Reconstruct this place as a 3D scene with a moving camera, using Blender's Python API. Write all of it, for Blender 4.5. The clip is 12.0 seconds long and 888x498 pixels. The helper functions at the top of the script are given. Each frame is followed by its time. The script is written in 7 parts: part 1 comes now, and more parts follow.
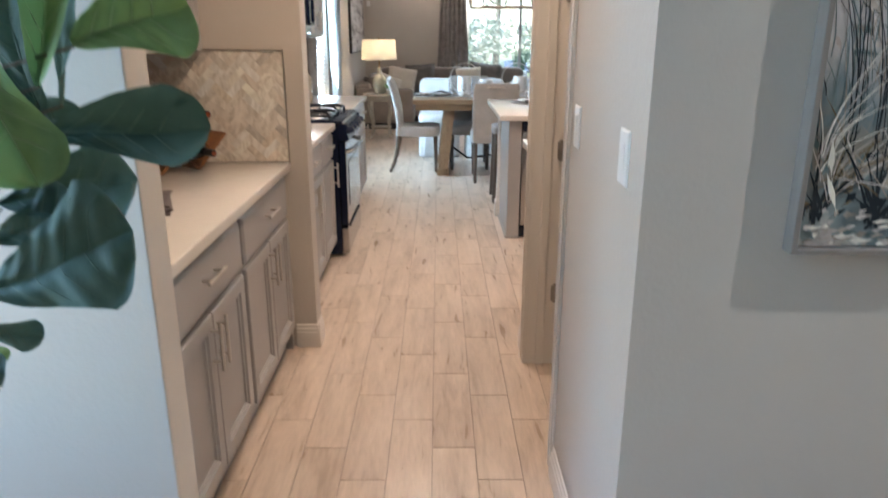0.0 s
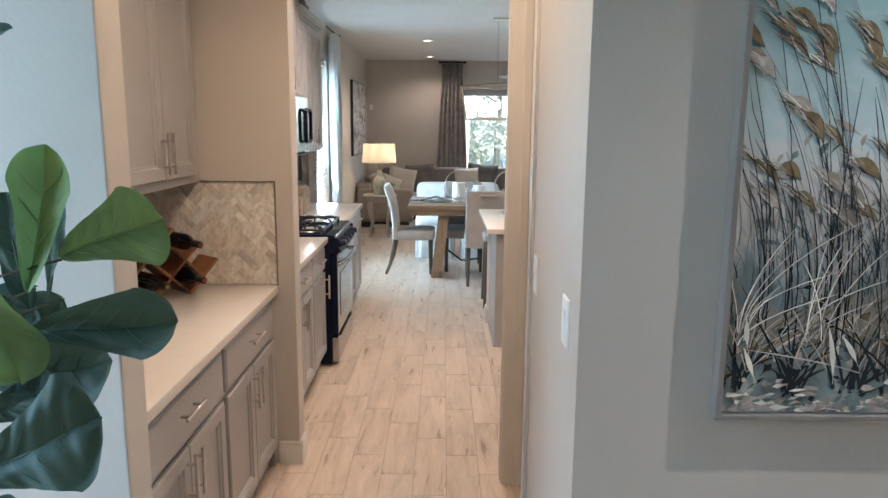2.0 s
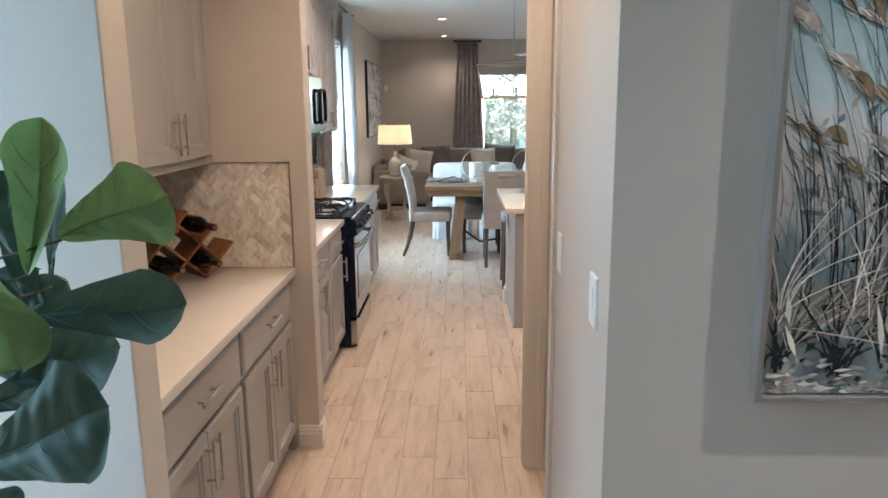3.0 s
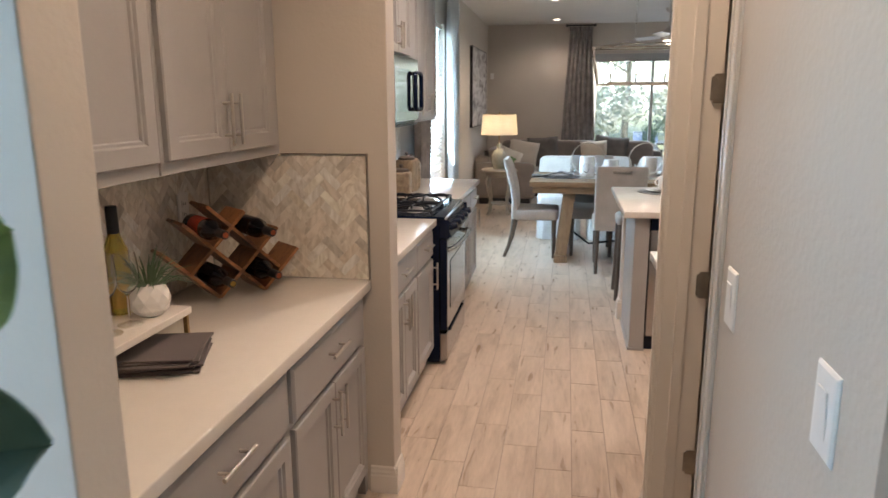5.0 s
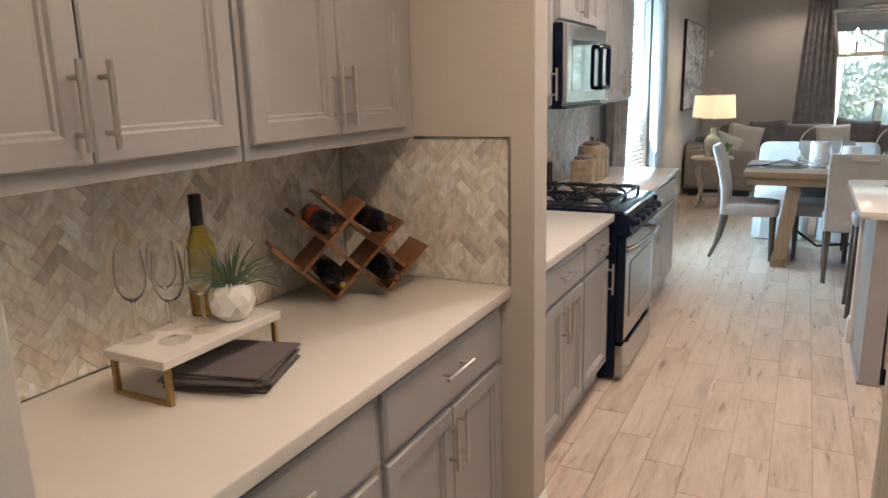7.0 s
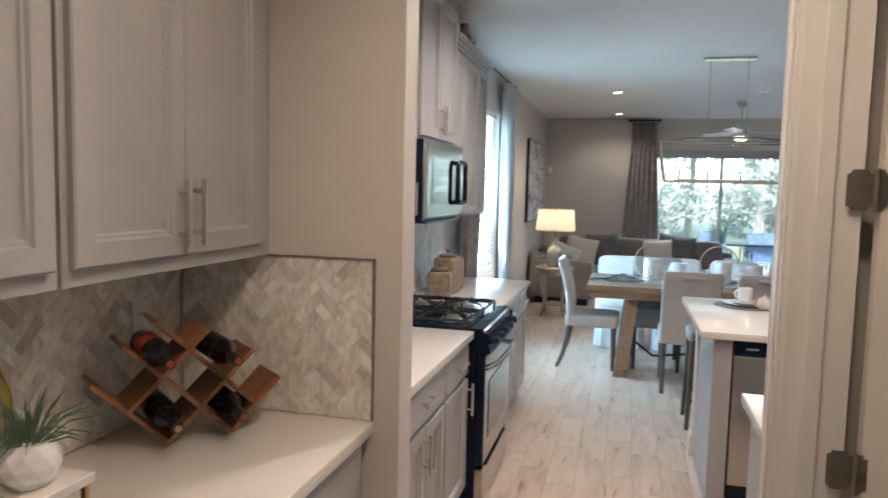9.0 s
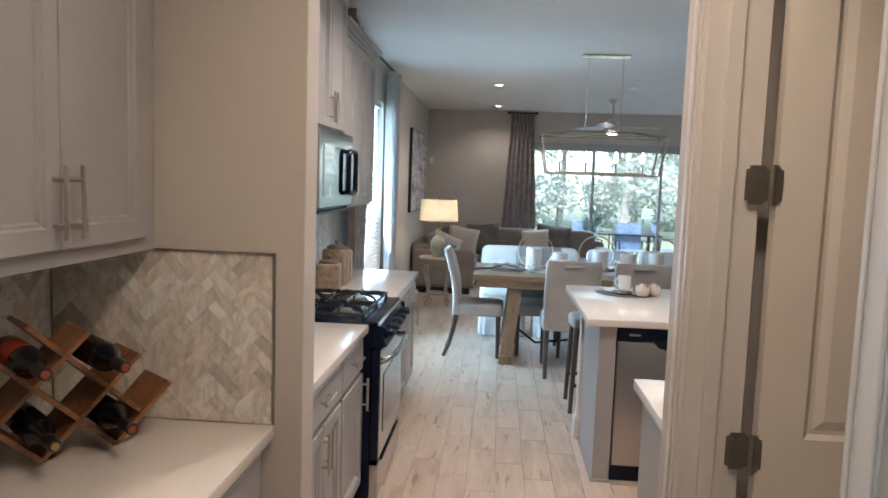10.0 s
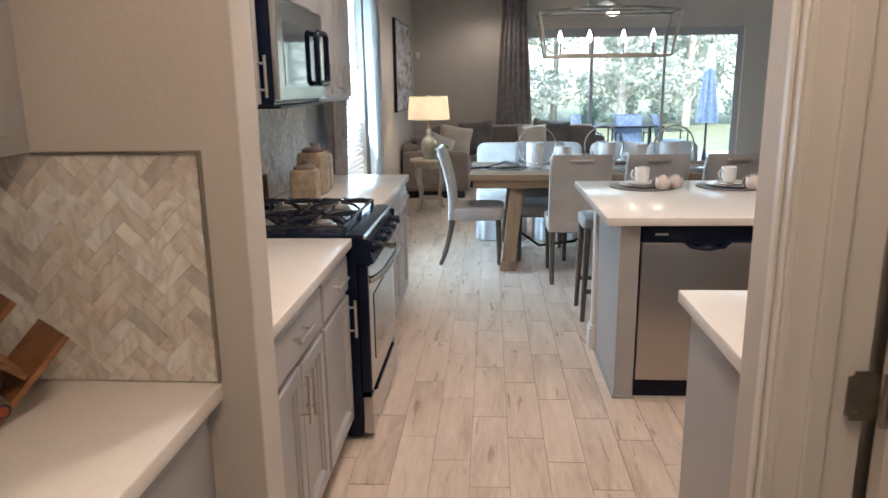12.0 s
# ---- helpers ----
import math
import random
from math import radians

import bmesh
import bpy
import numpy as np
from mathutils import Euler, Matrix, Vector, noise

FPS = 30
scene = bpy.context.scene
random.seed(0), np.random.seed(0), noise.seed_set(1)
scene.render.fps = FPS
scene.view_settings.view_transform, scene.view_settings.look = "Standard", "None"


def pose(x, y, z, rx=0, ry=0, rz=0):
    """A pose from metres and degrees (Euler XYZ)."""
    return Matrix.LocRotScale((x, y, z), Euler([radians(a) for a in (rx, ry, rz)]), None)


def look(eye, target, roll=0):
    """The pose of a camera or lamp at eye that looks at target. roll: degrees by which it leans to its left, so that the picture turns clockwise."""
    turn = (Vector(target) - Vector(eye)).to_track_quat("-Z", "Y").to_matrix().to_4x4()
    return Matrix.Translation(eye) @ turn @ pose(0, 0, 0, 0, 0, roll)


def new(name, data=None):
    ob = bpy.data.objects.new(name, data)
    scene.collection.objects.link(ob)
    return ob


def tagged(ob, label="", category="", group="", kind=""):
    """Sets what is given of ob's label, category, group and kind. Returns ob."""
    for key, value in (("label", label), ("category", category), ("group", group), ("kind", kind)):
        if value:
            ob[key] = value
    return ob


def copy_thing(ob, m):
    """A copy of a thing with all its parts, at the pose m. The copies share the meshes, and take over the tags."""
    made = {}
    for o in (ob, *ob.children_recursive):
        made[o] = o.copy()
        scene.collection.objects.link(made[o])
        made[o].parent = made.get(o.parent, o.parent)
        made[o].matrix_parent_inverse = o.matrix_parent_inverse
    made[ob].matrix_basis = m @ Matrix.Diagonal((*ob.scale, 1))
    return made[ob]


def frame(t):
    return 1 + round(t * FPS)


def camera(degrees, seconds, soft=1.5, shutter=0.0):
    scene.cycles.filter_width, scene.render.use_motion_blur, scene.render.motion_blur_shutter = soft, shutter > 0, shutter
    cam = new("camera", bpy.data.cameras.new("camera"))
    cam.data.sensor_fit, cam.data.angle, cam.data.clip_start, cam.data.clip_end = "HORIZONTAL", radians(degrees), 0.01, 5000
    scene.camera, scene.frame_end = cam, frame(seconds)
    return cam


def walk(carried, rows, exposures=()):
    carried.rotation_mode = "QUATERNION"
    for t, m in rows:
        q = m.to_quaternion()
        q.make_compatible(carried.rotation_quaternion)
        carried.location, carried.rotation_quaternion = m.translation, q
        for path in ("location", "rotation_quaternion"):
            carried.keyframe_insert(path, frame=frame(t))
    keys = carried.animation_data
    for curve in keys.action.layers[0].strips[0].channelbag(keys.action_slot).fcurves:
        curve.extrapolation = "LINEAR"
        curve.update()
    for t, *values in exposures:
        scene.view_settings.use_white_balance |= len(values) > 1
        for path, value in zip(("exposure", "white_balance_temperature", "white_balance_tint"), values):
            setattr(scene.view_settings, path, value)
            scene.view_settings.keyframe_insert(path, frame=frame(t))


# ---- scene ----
cam = camera(64.9, 12.0, shutter=0.4)
EXPOSURES = [(0.0, 3.96, 6800, 13.5), (2.5, 3.93, 6850, 14), (4.5, 3.79, 7150, 16), (5.5, 3.72, 7150, 15), (6.5, 3.87, 6850, 12), (8.5, 3.84, 6430, 10.5), (9.5, 3.78, 6250, 11), (10.0, 3.7, 6300, 11), (11.0, 3.77, 6700, 12.5), (12.0, 3.76, 6600, 12.5)]
PATH = [
    (0, (0.07, 0.019, 1.469), (0.086, 1.93, 0.879), 0.1),
    (0.5, (0.109, -0.032, 1.603), (0.015, 1.911, 1.138), -0.3),
    (1, (0.126, -0.062, 1.658), (0.059, 1.902, 1.287), 0.5),
    (1.5, (0.163, -0.076, 1.666), (0.155, 1.894, 1.323), 0.9),
    (2, (0.178, -0.075, 1.664), (0.182, 1.894, 1.315), 0.5),
    (2.5, (0.174, -0.067, 1.641), (0.162, 1.897, 1.264), 0.2),
    (2.7, (0.177, -0.05, 1.638), (0.151, 1.911, 1.246), -0.2),
    (4.3, (0.074, 0.324, 1.655), (-0.089, 2.276, 1.247), 0.1),
    (4.5, (0.069, 0.38, 1.643), (-0.133, 2.327, 1.235), 0.0),
    (5, (0.132, 0.608, 1.605), (-0.201, 2.534, 1.183), -0.2),
    (5.5, (0.178, 0.803, 1.569), (-0.293, 2.695, 1.124), -0.5),
    (6, (0.153, 0.959, 1.562), (-0.459, 2.803, 1.087), -1.0),
    (6.5, (0.169, 1.05, 1.552), (-0.6, 2.832, 1.068), -1.5),
    (6.7, (0.191, 1.07, 1.553), (-0.665, 2.815, 1.081), -1.7),
    (8.3, (0.281, 1.13, 1.584), (-0.649, 2.879, 1.313), -0.2),
    (8.5, (0.233, 1.161, 1.589), (-0.565, 2.98, 1.36), 0.2),
    (9, (0.107, 1.233, 1.612), (-0.394, 3.162, 1.441), 1.4),
    (9.5, (0.048, 1.258, 1.616), (-0.238, 3.231, 1.464), 1.8),
    (10, (0.011, 1.283, 1.614), (-0.143, 3.268, 1.423), 2.0),
    (10.5, (-0.013, 1.369, 1.565), (-0.119, 3.34, 1.245), 2.1),
    (11, (-0.009, 1.492, 1.532), (-0.167, 3.443, 1.118), 1.0),
    (11.5, (0.017, 1.653, 1.538), (-0.175, 3.595, 1.1), -0.2),
    (12, (-0.031, 1.815, 1.522), (-0.163, 3.757, 1.063), -0.8),
]
walk(cam, [(t, look(eye, target, roll)) for t, eye, target, roll in PATH],
     exposures=EXPOSURES)

# ---- light ----
world = bpy.data.worlds.new("world")
scene.world = world
world.use_nodes = True
wn = world.node_tree.nodes
sky = wn.new("ShaderNodeTexSky")
sky.sky_type, sky.sun_disc = "NISHITA", False
sky.sun_elevation, sky.sun_rotation = radians(52), radians(200)
wn["Background"].inputs["Strength"].default_value = 0.11
world.node_tree.links.new(sky.outputs[0], wn["Background"].inputs["Color"])


def lamp(name, kind, place, target, power, colour, **kw):
    data = bpy.data.lights.new(name, kind)
    data.energy, data.color = power, colour
    if kind == "AREA":
        data.shape, data.size, data.size_y = kw.get("shape", "RECTANGLE"), kw["size"], kw.get("size_y", kw["size"])
        data.spread = kw.get("spread", math.pi)
    elif kind == "SPOT":
        data.spot_size, data.spot_blend, data.shadow_soft_size = kw.get("cone", 2.2), 0.6, kw.get("size", 0.05)
    elif kind == "POINT":
        data.shadow_soft_size = kw["size"]
    elif kind == "SUN":
        data.angle = radians(0.5)
    ob = new(name, data)
    ob.matrix_world = look(place, target)
    return ob


WARM = (1.0, 0.865, 0.785)
SOFT = (0.87, 0.93, 1.0)
DAY = (0.16, 0.62, 1.0)
lamp("sun", "SUN", (3, -10, 16), (5, 12, 0), 1.25, (1.0, 0.95, 0.90))
# Sky light over the glass door and in the openings.
lamp("sky_over_glass_door", "AREA", (2.2, 14.0, 3.1), (2.0, 10.2, 0.4), 25, (0.62, 0.82, 1.0), size=3.6, size_y=1.0)
lamp("sky_side_window", "AREA", (-1.62, 8.0, 1.5), (1.0, 7.2, 2.9), 17, (0.44, 0.74, 1.0), size=1.35, size_y=1.8)
lamp("front_room_window", "AREA", (-2.06, 0.5, 1.7), (0.0, 0.75, 1.4), 1.9, DAY, size=1.2, size_y=1.9)

AMBER = (1.0, 0.785, 0.60)
# Recessed lights: place, power, colour. The last is an unseen fill added for the picture wall.
CANS = [(0.22, 1.85, 3.2, AMBER), (0.04, 2.42, 2.6, AMBER), (-0.1, 3.9, 5.2, WARM), (-0.1, 5.2, 5.0, WARM), (1.7, 4.3, 5.0, WARM), (-0.06, 10.15, 3.0, WARM),
        (-0.07, 12.51, 1.6, WARM), (1.85, 0.80, 6.9, SOFT), (0.6, -0.9, 1.0, SOFT)]
for cx, cy, power, tone in CANS:
    lamp("can_bulb", "SPOT", (cx, cy, 2.80), (cx, cy, 0), power, tone, size=0.02 if tone is SOFT else 0.10 if tone is AMBER else 0.06, cone=2.1 if tone is SOFT else 2.6)

# ---- materials ----


def nodes_of(name):
    m = bpy.data.materials.new(name)
    m.use_nodes = True
    return m, m.node_tree.nodes, m.node_tree.links


def surf(name, col, rough=0.5, metal=0.0, var=0.10, scale=5.0, bump=0.0, bscale=150.0, stretch=(1, 1, 1), rvar=0.12, fine=0.0, coat=0.0,
         spec=0.5, second=None, mix_at=0.5, emit=0.0, sheen=0.0):
    """Painted, woven or plain surface: large blotches and fine grain in colour, gloss and relief."""
    m, n, l = nodes_of(name)
    b = n["Principled BSDF"]
    tc, info, mp = n.new("ShaderNodeTexCoord"), n.new("ShaderNodeObjectInfo"), n.new("ShaderNodeMapping")
    mp.inputs["Scale"].default_value = stretch
    off = n.new("ShaderNodeVectorMath")
    off.operation = "ADD"
    mul = n.new("ShaderNodeMath")
    mul.operation, mul.inputs[1].default_value = "MULTIPLY", 17.0
    l.new(info.outputs["Random"], mul.inputs[0])
    l.new(tc.outputs["Object"], off.inputs[0])
    l.new(mul.outputs[0], off.inputs[1])
    l.new(off.outputs[0], mp.inputs[0])
    big, small = n.new("ShaderNodeTexNoise"), n.new("ShaderNodeTexNoise")
    big.inputs["Scale"].default_value, big.inputs["Detail"].default_value = scale, 5
    small.inputs["Scale"].default_value, small.inputs["Detail"].default_value = bscale, 3
    l.new(mp.outputs[0], big.inputs["Vector"])
    l.new(mp.outputs[0], small.inputs["Vector"])
    ramp = n.new("ShaderNodeValToRGB")
    lo = [c * (1 - var) for c in col]
    hi = list(second) if second else [min(1, c * (1 + var)) for c in col]
    ramp.color_ramp.elements[0].position, ramp.color_ramp.elements[1].position = mix_at - 0.2, mix_at + 0.2
    ramp.color_ramp.elements[0].color, ramp.color_ramp.elements[1].color = (*lo, 1), (*hi, 1)
    l.new(big.outputs[0], ramp.inputs[0])
    out = ramp.outputs[0]
    if fine:
        mixn = n.new("ShaderNodeMix")
        mixn.data_type, mixn.blend_type = "RGBA", "MULTIPLY"
        mixn.inputs[0].default_value = fine
        l.new(out, mixn.inputs[6])
        r2 = n.new("ShaderNodeValToRGB")
        r2.color_ramp.elements[0].position, r2.color_ramp.elements[1].position = 0.3, 0.7
        r2.color_ramp.elements[0].color = (0.35, 0.35, 0.35, 1)
        l.new(small.outputs[0], r2.inputs[0])
        l.new(r2.outputs[0], mixn.inputs[7])
        out = mixn.outputs[2]
    l.new(out, b.inputs["Base Color"])
    mr = n.new("ShaderNodeMapRange")
    mr.inputs[3].default_value, mr.inputs[4].default_value = max(0.02, rough - rvar), min(1, rough + rvar)
    l.new(big.outputs[0], mr.inputs[0])
    l.new(mr.outputs[0], b.inputs["Roughness"])
    b.inputs["Metallic"].default_value = metal
    b.inputs["Specular IOR Level"].default_value = spec
    b.inputs["Coat Weight"].default_value = coat
    b.inputs["Sheen Weight"].default_value = sheen
    if bump:
        bp = n.new("ShaderNodeBump")
        bp.inputs["Strength"].default_value, bp.inputs["Distance"].default_value = 1.0, bump
        l.new(small.outputs[0], bp.inputs["Height"])
        l.new(bp.outputs[0], b.inputs["Normal"])
    if emit:
        b.inputs["Emission Color"].default_value = (*col, 1)
        b.inputs["Emission Strength"].default_value = emit
    return m


def plank_material(name, dark, light, grain=(14, 1.3, 14), rough=0.35, knots=True, grain_mix=0.45, streak=(1.0, 0.45, 0.16), stops=(0.55, 0.74, 0.98)):
    """Wood grain along local y, each piece cut from another part of the board."""
    m, n, l = nodes_of(name)
    b = n["Principled BSDF"]
    tc, info, geo = n.new("ShaderNodeTexCoord"), n.new("ShaderNodeObjectInfo"), n.new("ShaderNodeNewGeometry")
    add = n.new("ShaderNodeMath")
    l.new(info.outputs["Random"], add.inputs[0])
    l.new(geo.outputs["Random Per Island"], add.inputs[1])
    fr = n.new("ShaderNodeMath")
    fr.operation = "FRACT"
    l.new(add.outputs[0], fr.inputs[0])
    mul = n.new("ShaderNodeMath")
    mul.operation, mul.inputs[1].default_value = "MULTIPLY", 43.0
    l.new(fr.outputs[0], mul.inputs[0])
    off = n.new("ShaderNodeVectorMath")
    l.new(tc.outputs["Object"], off.inputs[0])
    l.new(mul.outputs[0], off.inputs[1])
    mp = n.new("ShaderNodeMapping")
    mp.inputs["Scale"].default_value = grain
    l.new(off.outputs[0], mp.inputs[0])
    g1, g2, g3 = (n.new("ShaderNodeTexNoise") for _ in range(3))
    for g, sc, de, di in ((g1, 0.55, 4, 1.2), (g2, 2.6, 8, 0.6), (g3, 9.0, 6, 0.3)):
        g.inputs["Scale"].default_value, g.inputs["Detail"].default_value, g.inputs["Distortion"].default_value = sc, de, di
        l.new(mp.outputs[0], g.inputs["Vector"])
    s = n.new("ShaderNodeMath")
    s.operation, s.inputs[1].default_value = "MULTIPLY_ADD", streak[1]
    l.new(g2.outputs[0], s.inputs[0])
    s1 = n.new("ShaderNodeMath")
    s1.operation, s1.inputs[1].default_value = "MULTIPLY", streak[0]
    l.new(g1.outputs[0], s1.inputs[0])
    l.new(s1.outputs[0], s.inputs[2])
    s2 = n.new("ShaderNodeMath")
    s2.operation, s2.inputs[1].default_value = "MULTIPLY_ADD", streak[2]
    l.new(fr.outputs[0], s2.inputs[0])
    l.new(s.outputs[0], s2.inputs[2])
    ramp = n.new("ShaderNodeValToRGB")
    e = ramp.color_ramp.elements
    e[0].position, e[1].position = stops[0], stops[2]
    e[0].color, e[1].color = (*dark, 1), (*light, 1)
    mid = e.new(stops[1])
    mid.color = (*[a * 0.35 + c * 0.65 for a, c in zip(dark, light)], 1)
    l.new(s2.outputs[0], ramp.inputs[0])
    mx = n.new("ShaderNodeMix")
    mx.data_type, mx.blend_type = "RGBA", "MULTIPLY"
    mx.inputs[0].default_value = grain_mix
    r3 = n.new("ShaderNodeValToRGB")
    r3.color_ramp.elements[0].position, r3.color_ramp.elements[1].position = 0.35, 0.6
    r3.color_ramp.elements[0].color = (0.55, 0.53, 0.5, 1)
    l.new(g3.outputs[0], r3.inputs[0])
    l.new(ramp.outputs[0], mx.inputs[6])
    l.new(r3.outputs[0], mx.inputs[7])
    out = mx.outputs[2]
    if knots:
        v = n.new("ShaderNodeTexVoronoi")
        v.inputs["Scale"].default_value = 1.4
        mk = n.new("ShaderNodeMapping")
        mk.inputs["Scale"].default_value = (1.6, 0.9, 1)
        l.new(off.outputs[0], mk.inputs[0])
        l.new(mk.outputs[0], v.inputs["Vector"])
        rk = n.new("ShaderNodeValToRGB")
        rk.color_ramp.elements[0].position, rk.color_ramp.elements[1].position = 0.008, 0.05
        rk.color_ramp.elements[0].color = (0.32, 0.25, 0.2, 1)
        rk.color_ramp.elements[1].color = (1, 1, 1, 1)
        l.new(v.outputs["Distance"], rk.inputs[0])
        m2 = n.new("ShaderNodeMix")
        m2.data_type, m2.blend_type = "RGBA", "MULTIPLY"
        m2.inputs[0].default_value = 0.8
        l.new(out, m2.inputs[6])
        l.new(rk.outputs[0], m2.inputs[7])
        out = m2.outputs[2]
    l.new(out, b.inputs["Base Color"])
    mr = n.new("ShaderNodeMapRange")
    mr.inputs[3].default_value, mr.inputs[4].default_value = rough - 0.08, rough + 0.14
    l.new(g2.outputs[0], mr.inputs[0])
    l.new(mr.outputs[0], b.inputs["Roughness"])
    bp = n.new("ShaderNodeBump")
    bp.inputs["Strength"].default_value, bp.inputs["Distance"].default_value = 0.5, 0.0008
    l.new(g3.outputs[0], bp.inputs["Height"])
    l.new(bp.outputs[0], b.inputs["Normal"])
    return m


def marble_material(name):
    """Honed mosaic marble: each piece its own tone, with veins."""
    m, n, l = nodes_of(name)
    b = n["Principled BSDF"]
    tc, info, geo = n.new("ShaderNodeTexCoord"), n.new("ShaderNodeObjectInfo"), n.new("ShaderNodeNewGeometry")
    add, fr = n.new("ShaderNodeMath"), n.new("ShaderNodeMath")
    l.new(info.outputs["Random"], add.inputs[0])
    l.new(geo.outputs["Random Per Island"], add.inputs[1])
    fr.operation = "FRACT"
    l.new(add.outputs[0], fr.inputs[0])
    ramp = n.new("ShaderNodeValToRGB")
    e = ramp.color_ramp.elements
    e[0].position, e[0].color = 0.0, (0.52, 0.48, 0.43, 1)
    e[1].position, e[1].color = 1.0, (0.92, 0.91, 0.82, 1)
    for at, c in ((0.05, (0.59, 0.55, 0.50)), (0.10, (0.75, 0.70, 0.63)), (0.24, (0.82, 0.75, 0.67)), (0.42, (0.92, 0.90, 0.82)), (0.56, (0.71, 0.64, 0.56)), (0.68, (0.92, 0.92, 0.89)), (0.86, (0.75, 0.65, 0.54))):
        e.new(at).color = (*c, 1)
    l.new(fr.outputs[0], ramp.inputs[0])
    mul = n.new("ShaderNodeMath")
    mul.operation, mul.inputs[1].default_value = "MULTIPLY", 29.0
    l.new(fr.outputs[0], mul.inputs[0])
    off = n.new("ShaderNodeVectorMath")
    l.new(tc.outputs["Object"], off.inputs[0])
    l.new(mul.outputs[0], off.inputs[1])
    mp = n.new("ShaderNodeMapping")
    mp.inputs["Scale"].default_value = (14, 7, 14)
    l.new(off.outputs[0], mp.inputs[0])
    nz = n.new("ShaderNodeTexNoise")
    nz.inputs["Scale"].default_value, nz.inputs["Detail"].default_value, nz.inputs["Distortion"].default_value = 1.4, 7, 2.0
    l.new(mp.outputs[0], nz.inputs["Vector"])
    r2 = n.new("ShaderNodeValToRGB")
    r2.color_ramp.elements[0].position, r2.color_ramp.elements[1].position = 0.36, 0.62
    r2.color_ramp.elements[0].color, r2.color_ramp.elements[1].color = (0.70, 0.67, 0.63, 1), (1.0, 1.0, 1.0, 1)
    l.new(nz.outputs[0], r2.inputs[0])
    mx = n.new("ShaderNodeMix")
    mx.data_type, mx.blend_type = "RGBA", "MULTIPLY"
    mx.inputs[0].default_value = 0.9
    l.new(ramp.outputs[0], mx.inputs[6])
    l.new(r2.outputs[0], mx.inputs[7])
    l.new(mx.outputs[2], b.inputs["Base Color"])
    b.inputs["Roughness"].default_value = 0.32
    return m


def glass_material(name, col=(1, 1, 1), rough=0.0, ior=1.45):
    m, n, l = nodes_of(name)
    b = n["Principled BSDF"]
    b.inputs["Base Color"].default_value = (*col, 1)
    b.inputs["Roughness"].default_value, b.inputs["IOR"].default_value = rough, ior
    b.inputs["Transmission Weight"].default_value = 1.0
    return m


def pane_material(name, gloss=0.6, tint=(0.94, 0.97, 0.97)):
    """Clear thin pane: straight-through with a weak mirror."""
    m, n, l = nodes_of(name)
    tr, gl, mix, fz = (n.new("ShaderNodeBsdf" + k) if k[0] in "TG" else n.new(k) for k in ("Transparent", "Glossy", "ShaderNodeMixShader", "ShaderNodeFresnel"))
    gl.inputs["Roughness"].default_value = 0.02
    tr.inputs[0].default_value = (*tint, 1)
    mul = n.new("ShaderNodeMath")
    mul.operation, mul.inputs[1].default_value = "MULTIPLY", gloss
    l.new(fz.outputs[0], mul.inputs[0])
    l.new(mul.outputs[0], mix.inputs[0])
    l.new(tr.outputs[0], mix.inputs[1])
    l.new(gl.outputs[0], mix.inputs[2])
    l.new(mix.outputs[0], n["Material Output"].inputs[0])
    return m


def tumbler_material(name):
    """Thin drinking glass: clear, with a mirror that grows towards the rim of the shape."""
    m, n, l = nodes_of(name)
    tr, gl, mix, lw = n.new("ShaderNodeBsdfTransparent"), n.new("ShaderNodeBsdfGlossy"), n.new("ShaderNodeMixShader"), n.new("ShaderNodeLayerWeight")
    gl.inputs["Roughness"].default_value = 0.03
    tr.inputs[0].default_value = (0.99, 0.99, 0.99, 1)
    pw, mul = n.new("ShaderNodeMath"), n.new("ShaderNodeMath")
    pw.operation, pw.inputs[1].default_value = "POWER", 2.8
    mul.operation, mul.inputs[1].default_value, mul.inputs[2].default_value = "MULTIPLY_ADD", 0.5, 0.05
    l.new(lw.outputs["Facing"], pw.inputs[0])
    l.new(pw.outputs[0], mul.inputs[0])
    l.new(mul.outputs[0], mix.inputs[0])
    l.new(tr.outputs[0], mix.inputs[1])
    l.new(gl.outputs[0], mix.inputs[2])
    l.new(mix.outputs[0], n["Material Output"].inputs[0])
    return m


def cloth_material(name, col, weave=700.0, var=0.12, scale=6.0, second=None, through_light=0.0, pattern=False):
    m = surf(name, col, 0.9, 0, var, scale, 0.0006, weave, rvar=0.05, second=second, sheen=0.15, spec=0.2, fine=0.35)
    n, l = m.node_tree.nodes, m.node_tree.links
    if through_light:
        b, t, mix = n["Principled BSDF"], n.new("ShaderNodeBsdfTranslucent"), n.new("ShaderNodeMixShader")
        t.inputs[0].default_value = (*col, 1)
        mix.inputs[0].default_value = through_light
        l.new(b.outputs[0], mix.inputs[1])
        l.new(t.outputs[0], mix.inputs[2])
        l.new(mix.outputs[0], n["Material Output"].inputs[0])
    return m


def leaf_material(name, dark, light, rough=0.35, through_light=0.25, veins=False):
    m = surf(name, dark, rough, 0, 0.25, 9.0, 0.0012, 60.0, second=light, mix_at=0.5)
    n, l = m.node_tree.nodes, m.node_tree.links
    b, t, mix = n["Principled BSDF"], n.new("ShaderNodeBsdfTranslucent"), n.new("ShaderNodeMixShader")
    t.inputs[0].default_value = (light[0] * 1.15, light[1] * 1.25, light[2] * 0.9, 1)
    mix.inputs[0].default_value = through_light
    l.new(b.outputs[0], mix.inputs[1])
    l.new(t.outputs[0], mix.inputs[2])
    l.new(mix.outputs[0], n["Material Output"].inputs[0])
    return m


